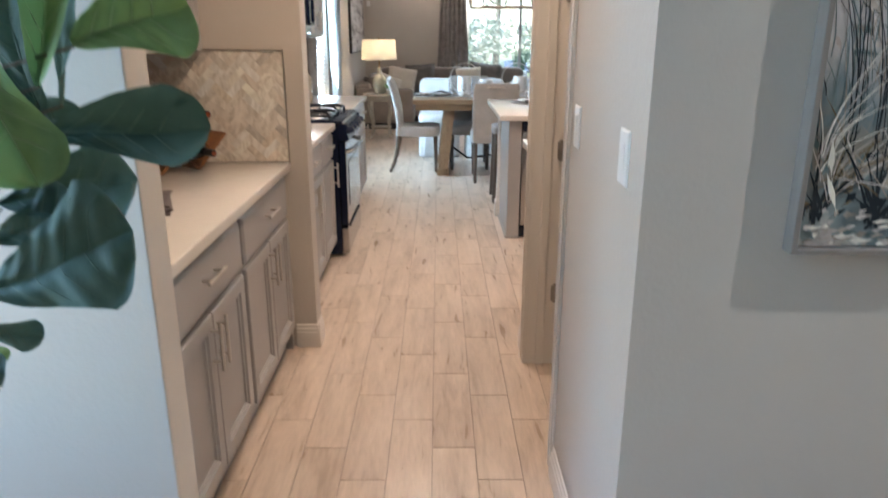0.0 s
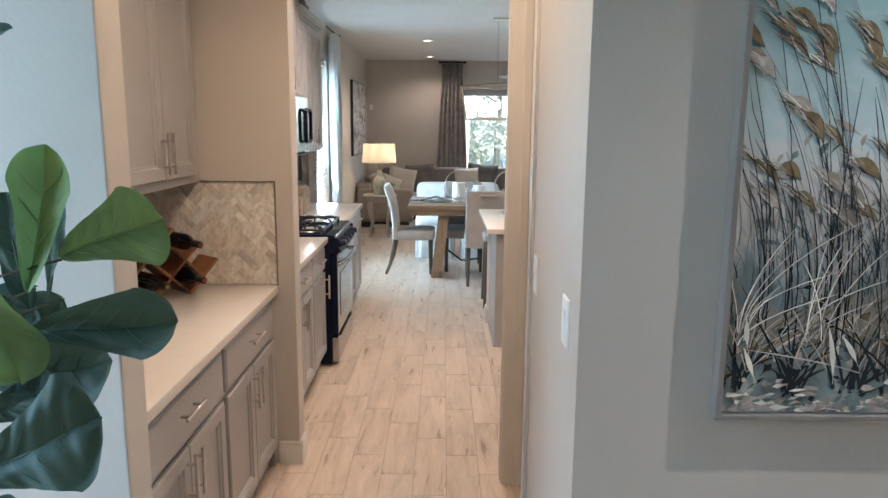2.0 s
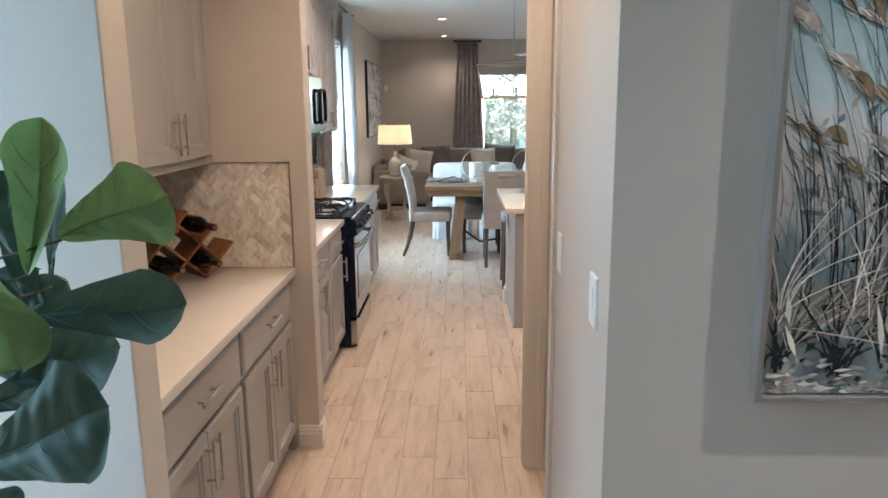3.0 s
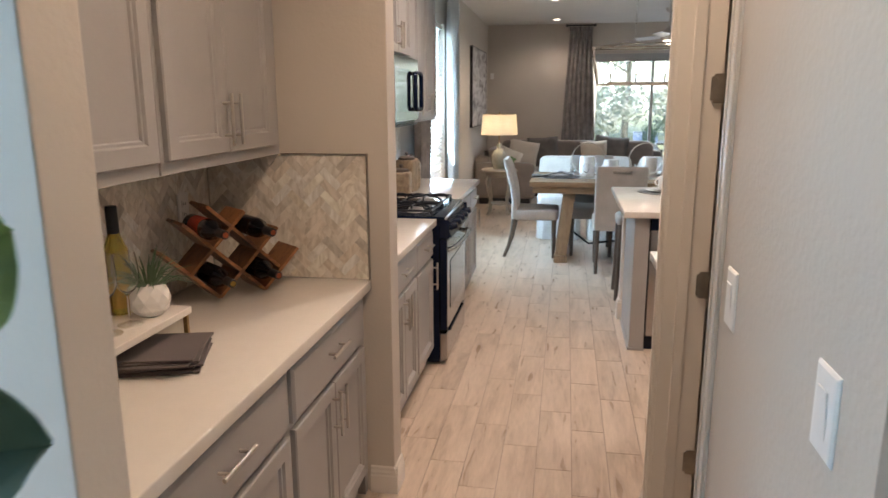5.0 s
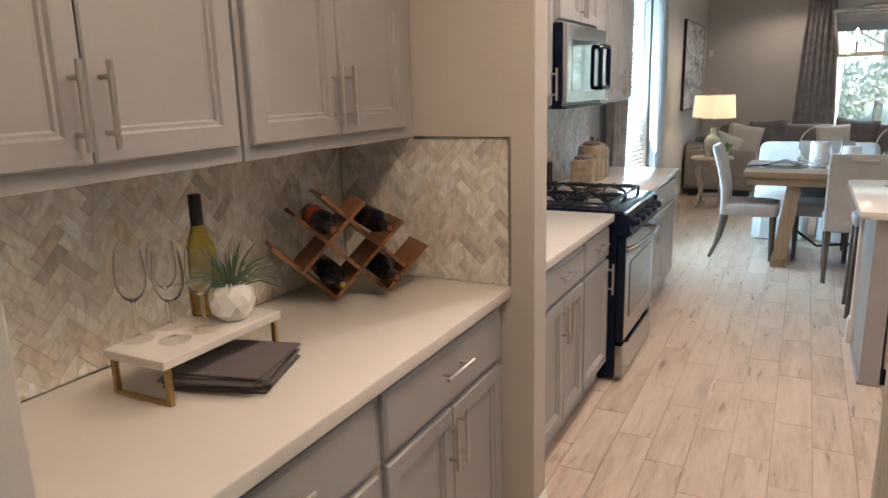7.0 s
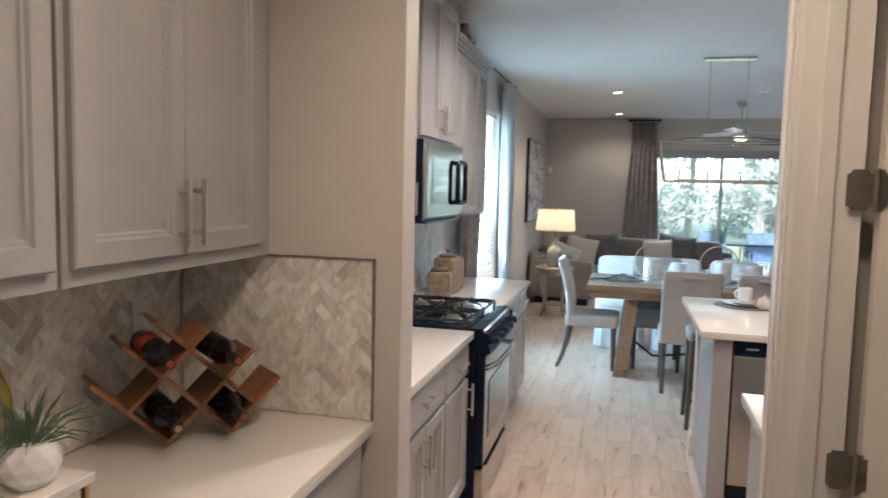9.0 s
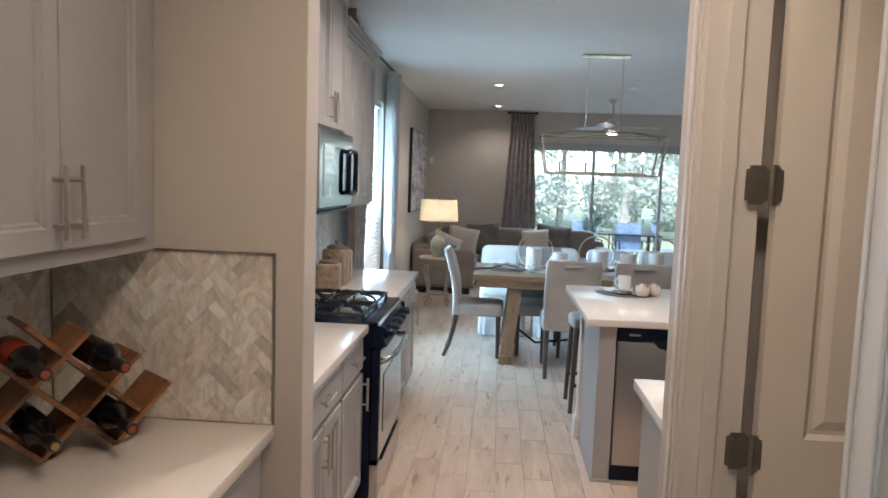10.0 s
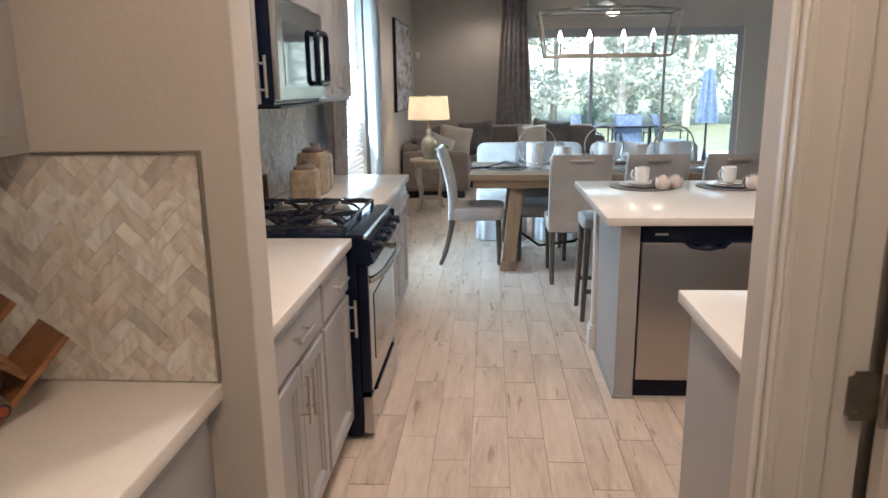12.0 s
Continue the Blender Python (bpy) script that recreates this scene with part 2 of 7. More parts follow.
def glow_material(name, col, power):
    m, n, l = nodes_of(name)
    e = n.new("ShaderNodeEmission")
    e.inputs[0].default_value, e.inputs[1].default_value = (*col, 1), power
    l.new(e.outputs[0], n["Material Output"].inputs[0])
    return m


M_WALL = surf("wall_paint", (0.56, 0.51, 0.455), 0.6, 0, 0.03, 2.5, 0.0010, 75.0)
M_CEIL = surf("ceiling_paint", (0.66, 0.64, 0.61), 0.75, 0, 0.03, 3, 0.002, 60.0)
M_TRIM = surf("trim_paint", (0.72, 0.68, 0.63), 0.35, 0, 0.04, 3, 0.0002, 40.0)
M_DOOR = surf("door_paint", (0.80, 0.735, 0.645), 0.4, 0, 0.04, 3, 0.0002, 40.0)
M_CAB = surf("cabinet_paint", (0.36, 0.345, 0.335), 0.38, 0, 0.05, 4, 0.0002, 60.0)
M_QUARTZ = surf("quartz", (0.72, 0.67, 0.61), 0.17, 0, 0.012, 18, 0.0, 500.0, rvar=0.03, fine=0.05)
M_TILE = plank_material("wood_look_tile", (0.42, 0.315, 0.235), (0.68, 0.55, 0.445), grain=(11, 1.6, 11), rough=0.28, grain_mix=0.16,
                        streak=(0.75, 0.55, 0.05), stops=(0.44, 0.64, 0.84))
M_GROUT = surf("grout", (0.37, 0.285, 0.225), 0.9, 0, 0.15, 8, 0.0008, 300)
M_MARBLE = marble_material("mosaic_marble")
M_SPLASH_GROUT = surf("splash_grout", (0.82, 0.79, 0.73), 0.9, 0, 0.05, 8, 0.0005, 300)
M_STEEL = surf("brushed_steel", (0.31, 0.285, 0.265), 0.36, 1.0, 0.05, 3, 0.0001, 300, stretch=(1, 1, 30), rvar=0.05)
M_STEEL_H = surf("brushed_steel_across", (0.58, 0.58, 0.58), 0.16, 1.0, 0.04, 3, 0.00005, 300, stretch=(30, 1, 1))
M_STEEL_DW = surf("vertical_brushed_steel", (0.43, 0.40, 0.375), 0.29, 1.0, 0.01, 3, 0.0, 300, rvar=0.015)
M_NICKEL = surf("satin_nickel", (0.58, 0.54, 0.49), 0.34, 1.0, 0.04, 20)
M_HINGE = surf("worn_nickel", (0.38, 0.345, 0.30), 0.42, 1.0, 0.12, 30, 0.0002, 200)
# The blue in this black is reflected sky put into the base colour.
M_BLACK = surf("black_enamel", (0.004, 0.008, 0.022), 0.22, 0, 0.2, 10, spec=0.28)
M_STEEL_G = surf("polished_steel_face", (0.44, 0.43, 0.42), 0.15, 1.0, 0.04, 3, 0.00005, 300, stretch=(1, 30, 1), rvar=0.05)
M_IRON = surf("cast_iron", (0.007, 0.008, 0.012), 0.36, 0, 0.2, 20, 0.0005, 200)
M_DARKGLASS = surf("oven_glass", (0.02, 0.022, 0.025), 0.06, 0, 0.1, 5, coat=0.5)
M_MIRRORGLASS = surf("silvered_dark_glass", (0.62, 0.66, 0.70), 0.05, 1.0, 0.03, 5, rvar=0.02)
M_PLASTIC = surf("switch_plastic", (0.82, 0.81, 0.79), 0.35, 0, 0.02, 20)
M_WHITE = surf("white_ceramic", (0.80, 0.78, 0.75), 0.25, 0, 0.03, 12)
M_ACACIA = plank_material("acacia_wood", (0.10, 0.035, 0.014), (0.34, 0.15, 0.06), grain=(3, 40, 40), rough=0.38, knots=False)
M_OAK = plank_material("limed_oak", (0.16, 0.105, 0.065), (0.36, 0.26, 0.17), grain=(1.6, 16, 16), rough=0.82, knots=False)
M_OAKZ = plank_material("limed_oak_upright", (0.16, 0.105, 0.065), (0.36, 0.26, 0.17), grain=(16, 16, 1.6), rough=0.5, knots=False)
M_DARKWOOD = plank_material("dark_wood", (0.05, 0.038, 0.03), (0.13, 0.10, 0.08), grain=(16, 16, 1.6), rough=0.5, knots=False)
M_TABLEWOOD = plank_material("grey_washed_wood", (0.28, 0.23, 0.18), (0.46, 0.40, 0.33), grain=(2, 14, 14), rough=0.5, knots=False)
M_BRASS = surf("aged_brass", (0.40, 0.27, 0.12), 0.38, 1.0, 0.15, 25)
M_CHROME = surf("polished_nickel", (0.60, 0.57, 0.53), 0.12, 1.0, 0.03, 10)
M_GLASS = glass_material("clear_glass")
M_GLASS_FOOT = tumbler_material("thin_clear_glass")
M_PANE = pane_material("window_pane")
M_BOTTLE = glass_material("yellow_green_glass", (0.62, 0.55, 0.12))
M_DARKBOTTLE = surf("black_wine_glass", (0.006, 0.006, 0.009), 0.14, 0, 0.2, 10, coat=0.0)
M_FOIL = surf("black_foil", (0.02, 0.02, 0.022), 0.35, 0.3, 0.1, 30)
M_LABEL_RED = surf("red_label_paper", (0.42, 0.05, 0.02), 0.6, 0, 0.1, 30)
M_LABEL_GOLD = surf("gold_label_paper", (0.36, 0.23, 0.05), 0.5, 0.2, 0.1, 30)
M_SEAL = surf("orange_seal", (0.28, 0.06, 0.02), 0.5, 0, 0.1, 60)
M_NAPKIN = cloth_material("grey_napkin_cloth", (0.14, 0.115, 0.11))
M_CHAIR = cloth_material("pale_linen", (0.52, 0.49, 0.46))
M_CHAIR2 = cloth_material("grey_linen", (0.36, 0.34, 0.32))
M_WHITECLOTH = cloth_material("white_cotton", (0.78, 0.77, 0.75))
M_SOFA = cloth_material("taupe_weave", (0.235, 0.20, 0.18))
M_CREAM = cloth_material("cream_cotton", (0.72, 0.65, 0.55), second=(0.58, 0.51, 0.43))
M_GREYPILLOW = cloth_material("charcoal_weave", (0.12, 0.11, 0.105), second=(0.19, 0.175, 0.165))
M_CURTAIN = cloth_material("damask_curtain", (0.27, 0.245, 0.235), second=(0.40, 0.37, 0.35), scale=9.0)
M_SHEER = cloth_material("light_curtain", (0.80, 0.80, 0.80), second=(0.88, 0.88, 0.88), scale=7.0, through_light=0.6)
M_SHADE = cloth_material("lamp_shade_linen", (0.80, 0.76, 0.68), through_light=0.6)
M_GLAZE = surf("sea_glaze", (0.42, 0.43, 0.36), 0.22, 0, 0.2, 14, second=(0.60, 0.56, 0.46), coat=0.3)
M_CANISTER = surf("crackled_cream_pottery", (0.30, 0.22, 0.145), 0.5, 0, 0.25, 22, 0.003, 90, second=(0.44, 0.345, 0.24), fine=0.35)
M_LID = surf("grey_wood_lid", (0.16, 0.13, 0.11), 0.5, 0, 0.2, 20)
M_PLATE = surf("glazed_plate", (0.70, 0.68, 0.65), 0.2, 0, 0.03, 10)
M_MAT = cloth_material("woven_place_mat", (0.16, 0.15, 0.145), weave=300)
# Old leaves lifted and blued: haze and blue window light put into colour.
M_LEAF = leaf_material("fig_leaf", (0.046, 0.100, 0.086), (0.085, 0.160, 0.140), 0.60, 0.14)
M_LEAF2 = leaf_material("young_fig_leaf", (0.12, 0.24, 0.10), (0.22, 0.37, 0.17), 0.55, 0.2)
M_VEIN = surf("leaf_vein", (0.26, 0.40, 0.20), 0.5)
M_VEIN2 = surf("dark_leaf_vein", (0.075, 0.140, 0.105), 0.5)
M_BARK = surf("bark", (0.11, 0.085, 0.06), 0.9, 0, 0.3, 12, 0.004, 60)
M_AIRLEAF = leaf_material("air_plant_leaf", (0.05, 0.11, 0.06), (0.14, 0.22, 0.13), 0.5, 0.15)
# Garden leaves and bark are paled and greyed: bright haze put into colour.
M_CROWN = leaf_material("hazed_tree_leaf", (0.25, 0.265, 0.255), (0.40, 0.415, 0.42), 0.5, 0.5)
M_TREEBARK = surf("hazed_bark", (0.27, 0.25, 0.22), 0.9, 0, 0.3, 6, 0.004, 60)
M_ROSE = cloth_material("blush_cotton", (0.72, 0.63, 0.57))
M_BLADE = surf("silver_blade", (0.52, 0.53, 0.55), 0.4, 0, 0.05, 10)
M_STRIPE = cloth_material("striped_napkin_cloth", (0.10, 0.10, 0.11), second=(0.50, 0.49, 0.48), scale=26)
M_GRASS = surf("lawn", (0.10, 0.13, 0.07), 0.9, 0, 0.3, 3, 0.01, 60, second=(0.20, 0.22, 0.13))
M_CONCRETE = surf("patio_concrete", (0.42, 0.40, 0.37), 0.85, 0, 0.12, 2, 0.001, 90)
M_STUCCO = surf("stucco", (0.60, 0.55, 0.47), 0.9, 0, 0.05, 3, 0.003, 90)
M_BULB = glow_material("warm_bulb", (1.0, 0.88, 0.70), 3.5)
M_CANGLOW = glow_material("can_light_lens", (1.0, 0.90, 0.76), 1.0)
M_BLUE = cloth_material("blue_stripe_cloth", (0.16, 0.26, 0.42), second=(0.42, 0.48, 0.55), scale=20)
M_BRONZE = surf("dark_bronze", (0.035, 0.032, 0.03), 0.45, 0.6, 0.1, 20)
M_FRAMEWHITE = surf("vinyl_frame", (0.40, 0.40, 0.40), 0.4, 0, 0.03, 20)
M_PICFRAME = surf("silvered_wood", (0.30, 0.27, 0.25), 0.45, 0.25, 0.12, 30, 0.0003, 200, stretch=(1, 1, 0.1))
M_SOIL = surf("potting_soil", (0.04, 0.03, 0.022), 0.95, 0, 0.3, 40, 0.004, 120)

# ---- building helpers ----
IDENT = Matrix.Identity(4)


def part(name, bm, material, parent=None, label="", smooth=False):
    mesh = bpy.data.meshes.new(name)
    bm.normal_update()
    bm.to_mesh(mesh)
    bm.free()
    mats = material if isinstance(material, (list, tuple)) else [material]
    for m in mats:
        mesh.materials.append(m)
    if smooth:
        mesh.polygons.foreach_set("use_smooth", [True] * len(mesh.polygons))
        mesh.set_sharp_from_angle(angle=radians(40))
    ob = new(name, mesh)
    if parent:
        ob.parent = parent
    if label:
        ob["label"] = label
    return ob


def thing(name, label, category, x=0.0, y=0.0, z=0.0, rz=0.0, group="", kind=""):
    ob = new(name)
    ob.empty_display_size = 0.1
    ob.matrix_basis = pose(x, y, z, 0, 0, rz)
    return tagged(ob, label, category, group, kind)


def structure(name, bm, material, label="", smooth=False):
    return tagged(part(name, bm, material, None, "", smooth), label or name.replace("_", " "), name.split("_")[0], "", "structure")


def box(bm, x0, x1, y0, y1, z0, z1, bev=0.0, seg=2, m=IDENT):
    r = bmesh.ops.create_cube(bm, size=1.0, matrix=m @ Matrix.LocRotScale(((x0 + x1) / 2, (y0 + y1) / 2, (z0 + z1) / 2), None, (x1 - x0, y1 - y0, z1 - z0)))
    if bev:
        edges = list({e for v in r["verts"] for e in v.link_edges})
        bmesh.ops.bevel(bm, geom=edges, offset=bev, segments=seg, profile=0.5, affect="EDGES")
    return bm


def boxes(*rows, bev=0.0, seg=2, m=IDENT):
    bm = bmesh.new()
    for r in rows:
        box(bm, *r, bev=bev, seg=seg, m=m)
    return bm


def lathe(bm, prof, seg=24, m=IDENT, close=True):
    """Turned shape from (radius, height) pairs."""
    rings = []
    for r, z in prof:
        rings.append([bm.verts.new(m @ Vector((r * math.cos(a), r * math.sin(a), z))) for a in (2 * math.pi * i / seg for i in range(seg))])
    for a, b in zip(rings, rings[1:]):
        for i in range(seg):
            bm.faces.new((a[i], a[(i + 1) % seg], b[(i + 1) % seg], b[i]))
    if close:
        bm.faces.new(list(reversed(rings[0])))
        bm.faces.new(rings[-1])
    return bm


def tube(bm, pts, r, seg=8, closed=False, m=IDENT):
    pts = [Vector(p) for p in pts]
    n = len(pts)
    radii = r if isinstance(r, (list, tuple)) else [r] * n
    rings, up = [], None
    for i, p in enumerate(pts):
        a = pts[(i - 1) % n] if closed or i > 0 else p
        b = pts[(i + 1) % n] if closed or i < n - 1 else p
        d = (b - a).normalized()
        if up is None:
            up = d.orthogonal().normalized()
        up = (up - d * up.dot(d)).normalized()
        side = d.cross(up)
        rings.append([bm.verts.new(m @ (p + radii[i] * (math.cos(t) * up + math.sin(t) * side))) for t in (2 * math.pi * k / seg for k in range(seg))])
    pairs = list(zip(rings, rings[1:])) + ([(rings[-1], rings[0])] if closed else [])
    for a, b in pairs:
        for k in range(seg):
            bm.faces.new((a[k], a[(k + 1) % seg], b[(k + 1) % seg], b[k]))
    if not closed:
        bm.faces.new(list(reversed(rings[0])))
        bm.faces.new(rings[-1])
    return bm


def beam(bm, pts, w, h, m=IDENT, up=(0, 0, 1)):
    """Square bar along a line of points."""
    pts = [Vector(p) for p in pts]
    rings = []
    for i, p in enumerate(pts):
        d = (pts[min(i + 1, len(pts) - 1)] - pts[max(i - 1, 0)]).normalized()
        side = d.cross(Vector(up))
        side = side.normalized() if side.length > 1e-4 else d.orthogonal().normalized()
        u = side.cross(d)
        rings.append([bm.verts.new(m @ (p + side * w / 2 * a + u * h / 2 * b)) for a, b in ((-1, -1), (1, -1), (1, 1), (-1, 1))])
    for a, b in zip(rings, rings[1:]):
        for k in range(4):
            bm.faces.new((a[k], a[(k + 1) % 4], b[(k + 1) % 4], b[k]))
    bm.faces.new(list(reversed(rings[0])))
    bm.faces.new(rings[-1])
    return bm


def puff(bm, x0, x1, y0, y1, z0, z1, e=0.35, nu=28, nv=16, m=IDENT):
    """Stuffed block: a superellipsoid in the given bounds."""
    c = Vector(((x0 + x1) / 2, (y0 + y1) / 2, (z0 + z1) / 2))
    h = Vector(((x1 - x0) / 2, (y1 - y0) / 2, (z1 - z0) / 2))

    def pw(v):
        return math.copysign(abs(v) ** e, v)
    rings = []
    for j in range(1, nv):
        p = -math.pi / 2 + math.pi * j / nv
        rings.append([bm.verts.new(m @ (c + Vector((h.x * pw(math.cos(p)) * pw(math.cos(t)), h.y * pw(math.cos(p)) * pw(math.sin(t)), h.z * pw(math.sin(p))))))
                      for t in (2 * math.pi * i / nu for i in range(nu))])
    for a, b in zip(rings, rings[1:]):
        for i in range(nu):
            bm.faces.new((a[i], a[(i + 1) % nu], b[(i + 1) % nu], b[i]))
    bm.faces.new(list(reversed(rings[0])))
    bm.faces.new(rings[-1])
    return bm


def sheet(bm, fn, nu, nv, thick=0.0):
    """Bent sheet through fn(u, v), u and v from 0 to 1, given thickness along its normals."""
    g = [[bm.verts.new(fn(i / nu, j / nv)) for i in range(nu + 1)] for j in range(nv + 1)]
    faces = [bm.faces.new((g[j][i], g[j][i + 1], g[j + 1][i + 1], g[j + 1][i])) for j in range(nv) for i in range(nu)]
    if thick:
        bm.normal_update()
        bmesh.ops.solidify(bm, geom=faces, thickness=thick)
    return bm


def facing(direction, x, y, z):
    """Pose of a front: u along the wall, v up, d outwards; direction '+x' or '-y' or '-x'."""
    cols = {"+x": ((0, 1, 0), (0, 0, 1), (1, 0, 0)), "-y": ((1, 0, 0), (0, 0, 1), (0, -1, 0)), "-x": ((0, -1, 0), (0, 0, 1), (-1, 0, 0)),
            "+y": ((-1, 0, 0), (0, 0, 1), (0, 1, 0))}[direction]
    m = Matrix((cols[0], cols[1], cols[2])).transposed().to_4x4()
    return Matrix.Translation((x, y, z)) @ m


def rings(bm, m, w, h, prof, u0=0.0, v0=0.0):
    """Front with stepped mouldings: rectangles at (inset, height) joined, the last one filled."""
    loops = []
    for i, d in prof:
        loops.append([bm.verts.new(m @ Vector((u0 + u, v0 + v, d))) for u, v in ((i, i), (w - i, i), (w - i, h - i), (i, h - i))])
    for a, b in zip(loops, loops[1:]):
        for k in range(4):
            bm.faces.new((a[k], a[(k + 1) % 4], b[(k + 1) % 4], b[k]))
    bm.faces.new(loops[-1])
    bm.faces.new(list(reversed(loops[0])))
    return bm


SHAKER = [(0, 0), (0, 0.015), (0.004, 0.019), (0.050, 0.019), (0.055, 0.0115), (0.062, 0.011), (0.066, 0.0045), (0.075, 0.004)]
SLAB = [(0, 0), (0, 0.011), (0.005, 0.016), (0.010, 0.019)]


def pull(m, u, v, length, upright, parent):
    """Bar handle with two posts."""
    bm = bmesh.new()
    d = Vector((0, 1, 0)) if upright else Vector((1, 0, 0))
    c = Vector((u, v, 0.019))
    tube(bm, [c - d * length / 2 + Vector((0, 0, 0.03)), c + d * length / 2 + Vector((0, 0, 0.03))], 0.006, 10, m=m)
    for s in (-1, 1):
        p = c + d * s * (length / 2 - 0.03)
        tube(bm, [p, p + Vector((0, 0, 0.03))], 0.005, 8, m=m)
    return part("handle", bm, M_NICKEL, parent, "satin nickel bar handle", True)

# ---- setting ----
CEIL = 2.84
WL, FAR, RIGHT, BACK = -1.26, 13.25, 5.4, -3.6
structure("ceiling", boxes((-2.2, 3.4, BACK, 1.45, CEIL, CEIL + 0.15), (WL - 0.15, RIGHT + 0.15, 1.45, FAR + 0.15, CEIL, CEIL + 0.15)), M_CEIL, "off-white textured ceiling")
structure("wall_west", boxes((WL - 0.15, WL, 1.512, 7.22, 0, CEIL), (WL - 0.15, WL, 8.72, FAR, 0, CEIL), (WL - 0.15, WL, 7.22, 8.72, 2.42, CEIL),
                             (WL - 0.15, WL, 7.22, 8.72, 0, 0.35)), M_WALL, "greige painted wall with a tall window")
structure("wall_north", boxes((WL - 0.15, 0.46, FAR, FAR + 0.15, 0, CEIL), (3.86, RIGHT, FAR, FAR + 0.15, 0, CEIL), (0.46, 3.86, FAR, FAR + 0.15, 2.34, CEIL)),
          M_WALL, "greige painted wall round a wide glass door")
structure("wall_east", boxes((RIGHT, RIGHT + 0.15, 3.06, FAR + 0.15, 0, CEIL)), M_WALL, "greige painted wall")
structure("wall_entry_left", boxes((-2.2, -0.528, 1.395, 1.51, 0, CEIL), bev=0.004), M_WALL, "painted wall beside the opening, washed by window light")
structure("wall_entry_right", boxes((0.466, 3.25, 1.342, 1.457, 0, CEIL)), M_WALL, "painted wall carrying a picture")
# Header is out of view, added to part front room and passage light.
structure("wall_header", boxes((-0.528, 0.466, 1.372, 1.457, 2.45, CEIL)), M_WALL, "painted wall above the opening, added out of view")
structure("wall_passage", boxes((0.466, 0.59, 1.457, 2.17, 0, CEIL), (0.475, 0.59, 2.985, 3.17, 0, CEIL), (0.475, 0.59, 2.17, 2.985, 2.46, CEIL)), M_WALL,
          "painted passage wall with a closet doorway")
structure("wall_closet", boxes((0.59, RIGHT, 3.07, 3.17, 0, CEIL), (1.75, 1.85, 1.485, 3.07, 0, CEIL)), M_WALL, "painted closet wall")
structure("wall_pilaster", boxes((WL, -0.52, 3.165, 3.285, 0, CEIL), bev=0.004), M_WALL, "greige wall end between pantry and kitchen")
structure("wall_front_room", boxes((-2.2, -2.05, BACK, 1.395, 0, 0.75), (-2.2, -2.05, BACK, 1.395, 2.65, CEIL), (-2.2, -2.05, BACK, -0.15, 0.75, 2.65),
                                   (-2.2, -2.05, 1.15, 1.395, 0.75, 2.65), (3.25, 3.4, BACK, 1.457, 0, CEIL), (-2.2, 3.4, BACK - 0.15, BACK, 0, CEIL)), M_WALL,
          "painted front room wall with a window")

# Baseboards
BASE = [(0.0, 0.0), (0.0145, 0.0), (0.0145, 0.075), (0.011, 0.082), (0.011, 0.092), (0.006, 0.10), (0.006, 0.112), (0.0, 0.118)]


def skirting(bm, a, b, out):
    """Moulded board along a straight wall from a to b, standing out along out."""
    a, b, o = Vector((*a, 0)), Vector((*b, 0)), Vector((*out, 0))
    ends = [[bm.verts.new(p + o * d + Vector((0, 0, h))) for d, h in BASE] for p in (a, b)]
    k = len(BASE)
    for i in range(k):
        bm.faces.new((ends[0][i], ends[1][i], ends[1][(i + 1) % k], ends[0][(i + 1) % k]))
    bm.faces.new(ends[0])
    bm.faces.new(list(reversed(ends[1])))


bm = bmesh.new()
for a, b, o in (((-0.62, 3.165), (-0.505, 3.165), (0, -1)), ((-0.52, 3.151), (-0.52, 3.285), (1, 0)), ((0.467, 1.342), (0.467, 2.107), (-1, 0)),
                ((0.475, 3.05), (0.475, 3.17), (-1, 0)), ((WL, 6.66), (WL, 13.25), (1, 0)), ((WL, FAR), (0.40, FAR), (0, -1)), ((3.93, FAR), (RIGHT, FAR), (0, -1)),
                ((RIGHT, 3.8), (RIGHT, FAR), (-1, 0)), ((-2.05, 1.395), (-0.528, 1.395), (0, -1)), ((0.466, 1.342), (3.25, 1.342), (0, -1))):
    skirting(bm, a, b, o)
bmesh.ops.recalc_face_normals(bm, faces=bm.faces)
structure("baseboard", bm, M_TRIM, "white moulded baseboard")

# Closet doorway: jamb, stop and casing
bm = bmesh.new()
box(bm, 0.472, 0.612, 2.968, 2.985, 0, 2.46, 0.001)
box(bm, 0.472, 0.598, 2.17, 2.187, 0, 2.46, 0.001)
box(bm, 0.472, 0.598, 2.187, 2.968, 2.443, 2.46, 0.001)
box(bm, 0.515, 0.552, 2.957, 2.968, 0, 2.44, 0.003)
box(bm, 0.515, 0.552, 2.187, 2.198, 0, 2.44, 0.003)
for y0, y1, s in ((2.972, 3.036, 1), (2.108, 2.182, -1)):
    box(bm, 0.461, 0.4745 if s > 0 else 0.4665, y0, y1, 0, 2.52, 0.002)
    box(bm, 0.454, 0.461, (y1 - 0.022) if s > 0 else y0, y1 if s > 0 else y0 + 0.022, 0, 2.52, 0.003)
    box(bm, 0.457, 0.461, (y0 + 0.004) if s > 0 else y1 - 0.016, (y0 + 0.016) if s > 0 else y1 - 0.004, 0, 2.46, 0.002)
box(bm, 0.460, 0.4745, 2.182, 2.972, 2.455, 2.52, 0.002)
structure("trim_closet_doorway", bm, M_TRIM, "cream moulded door casing and jamb")

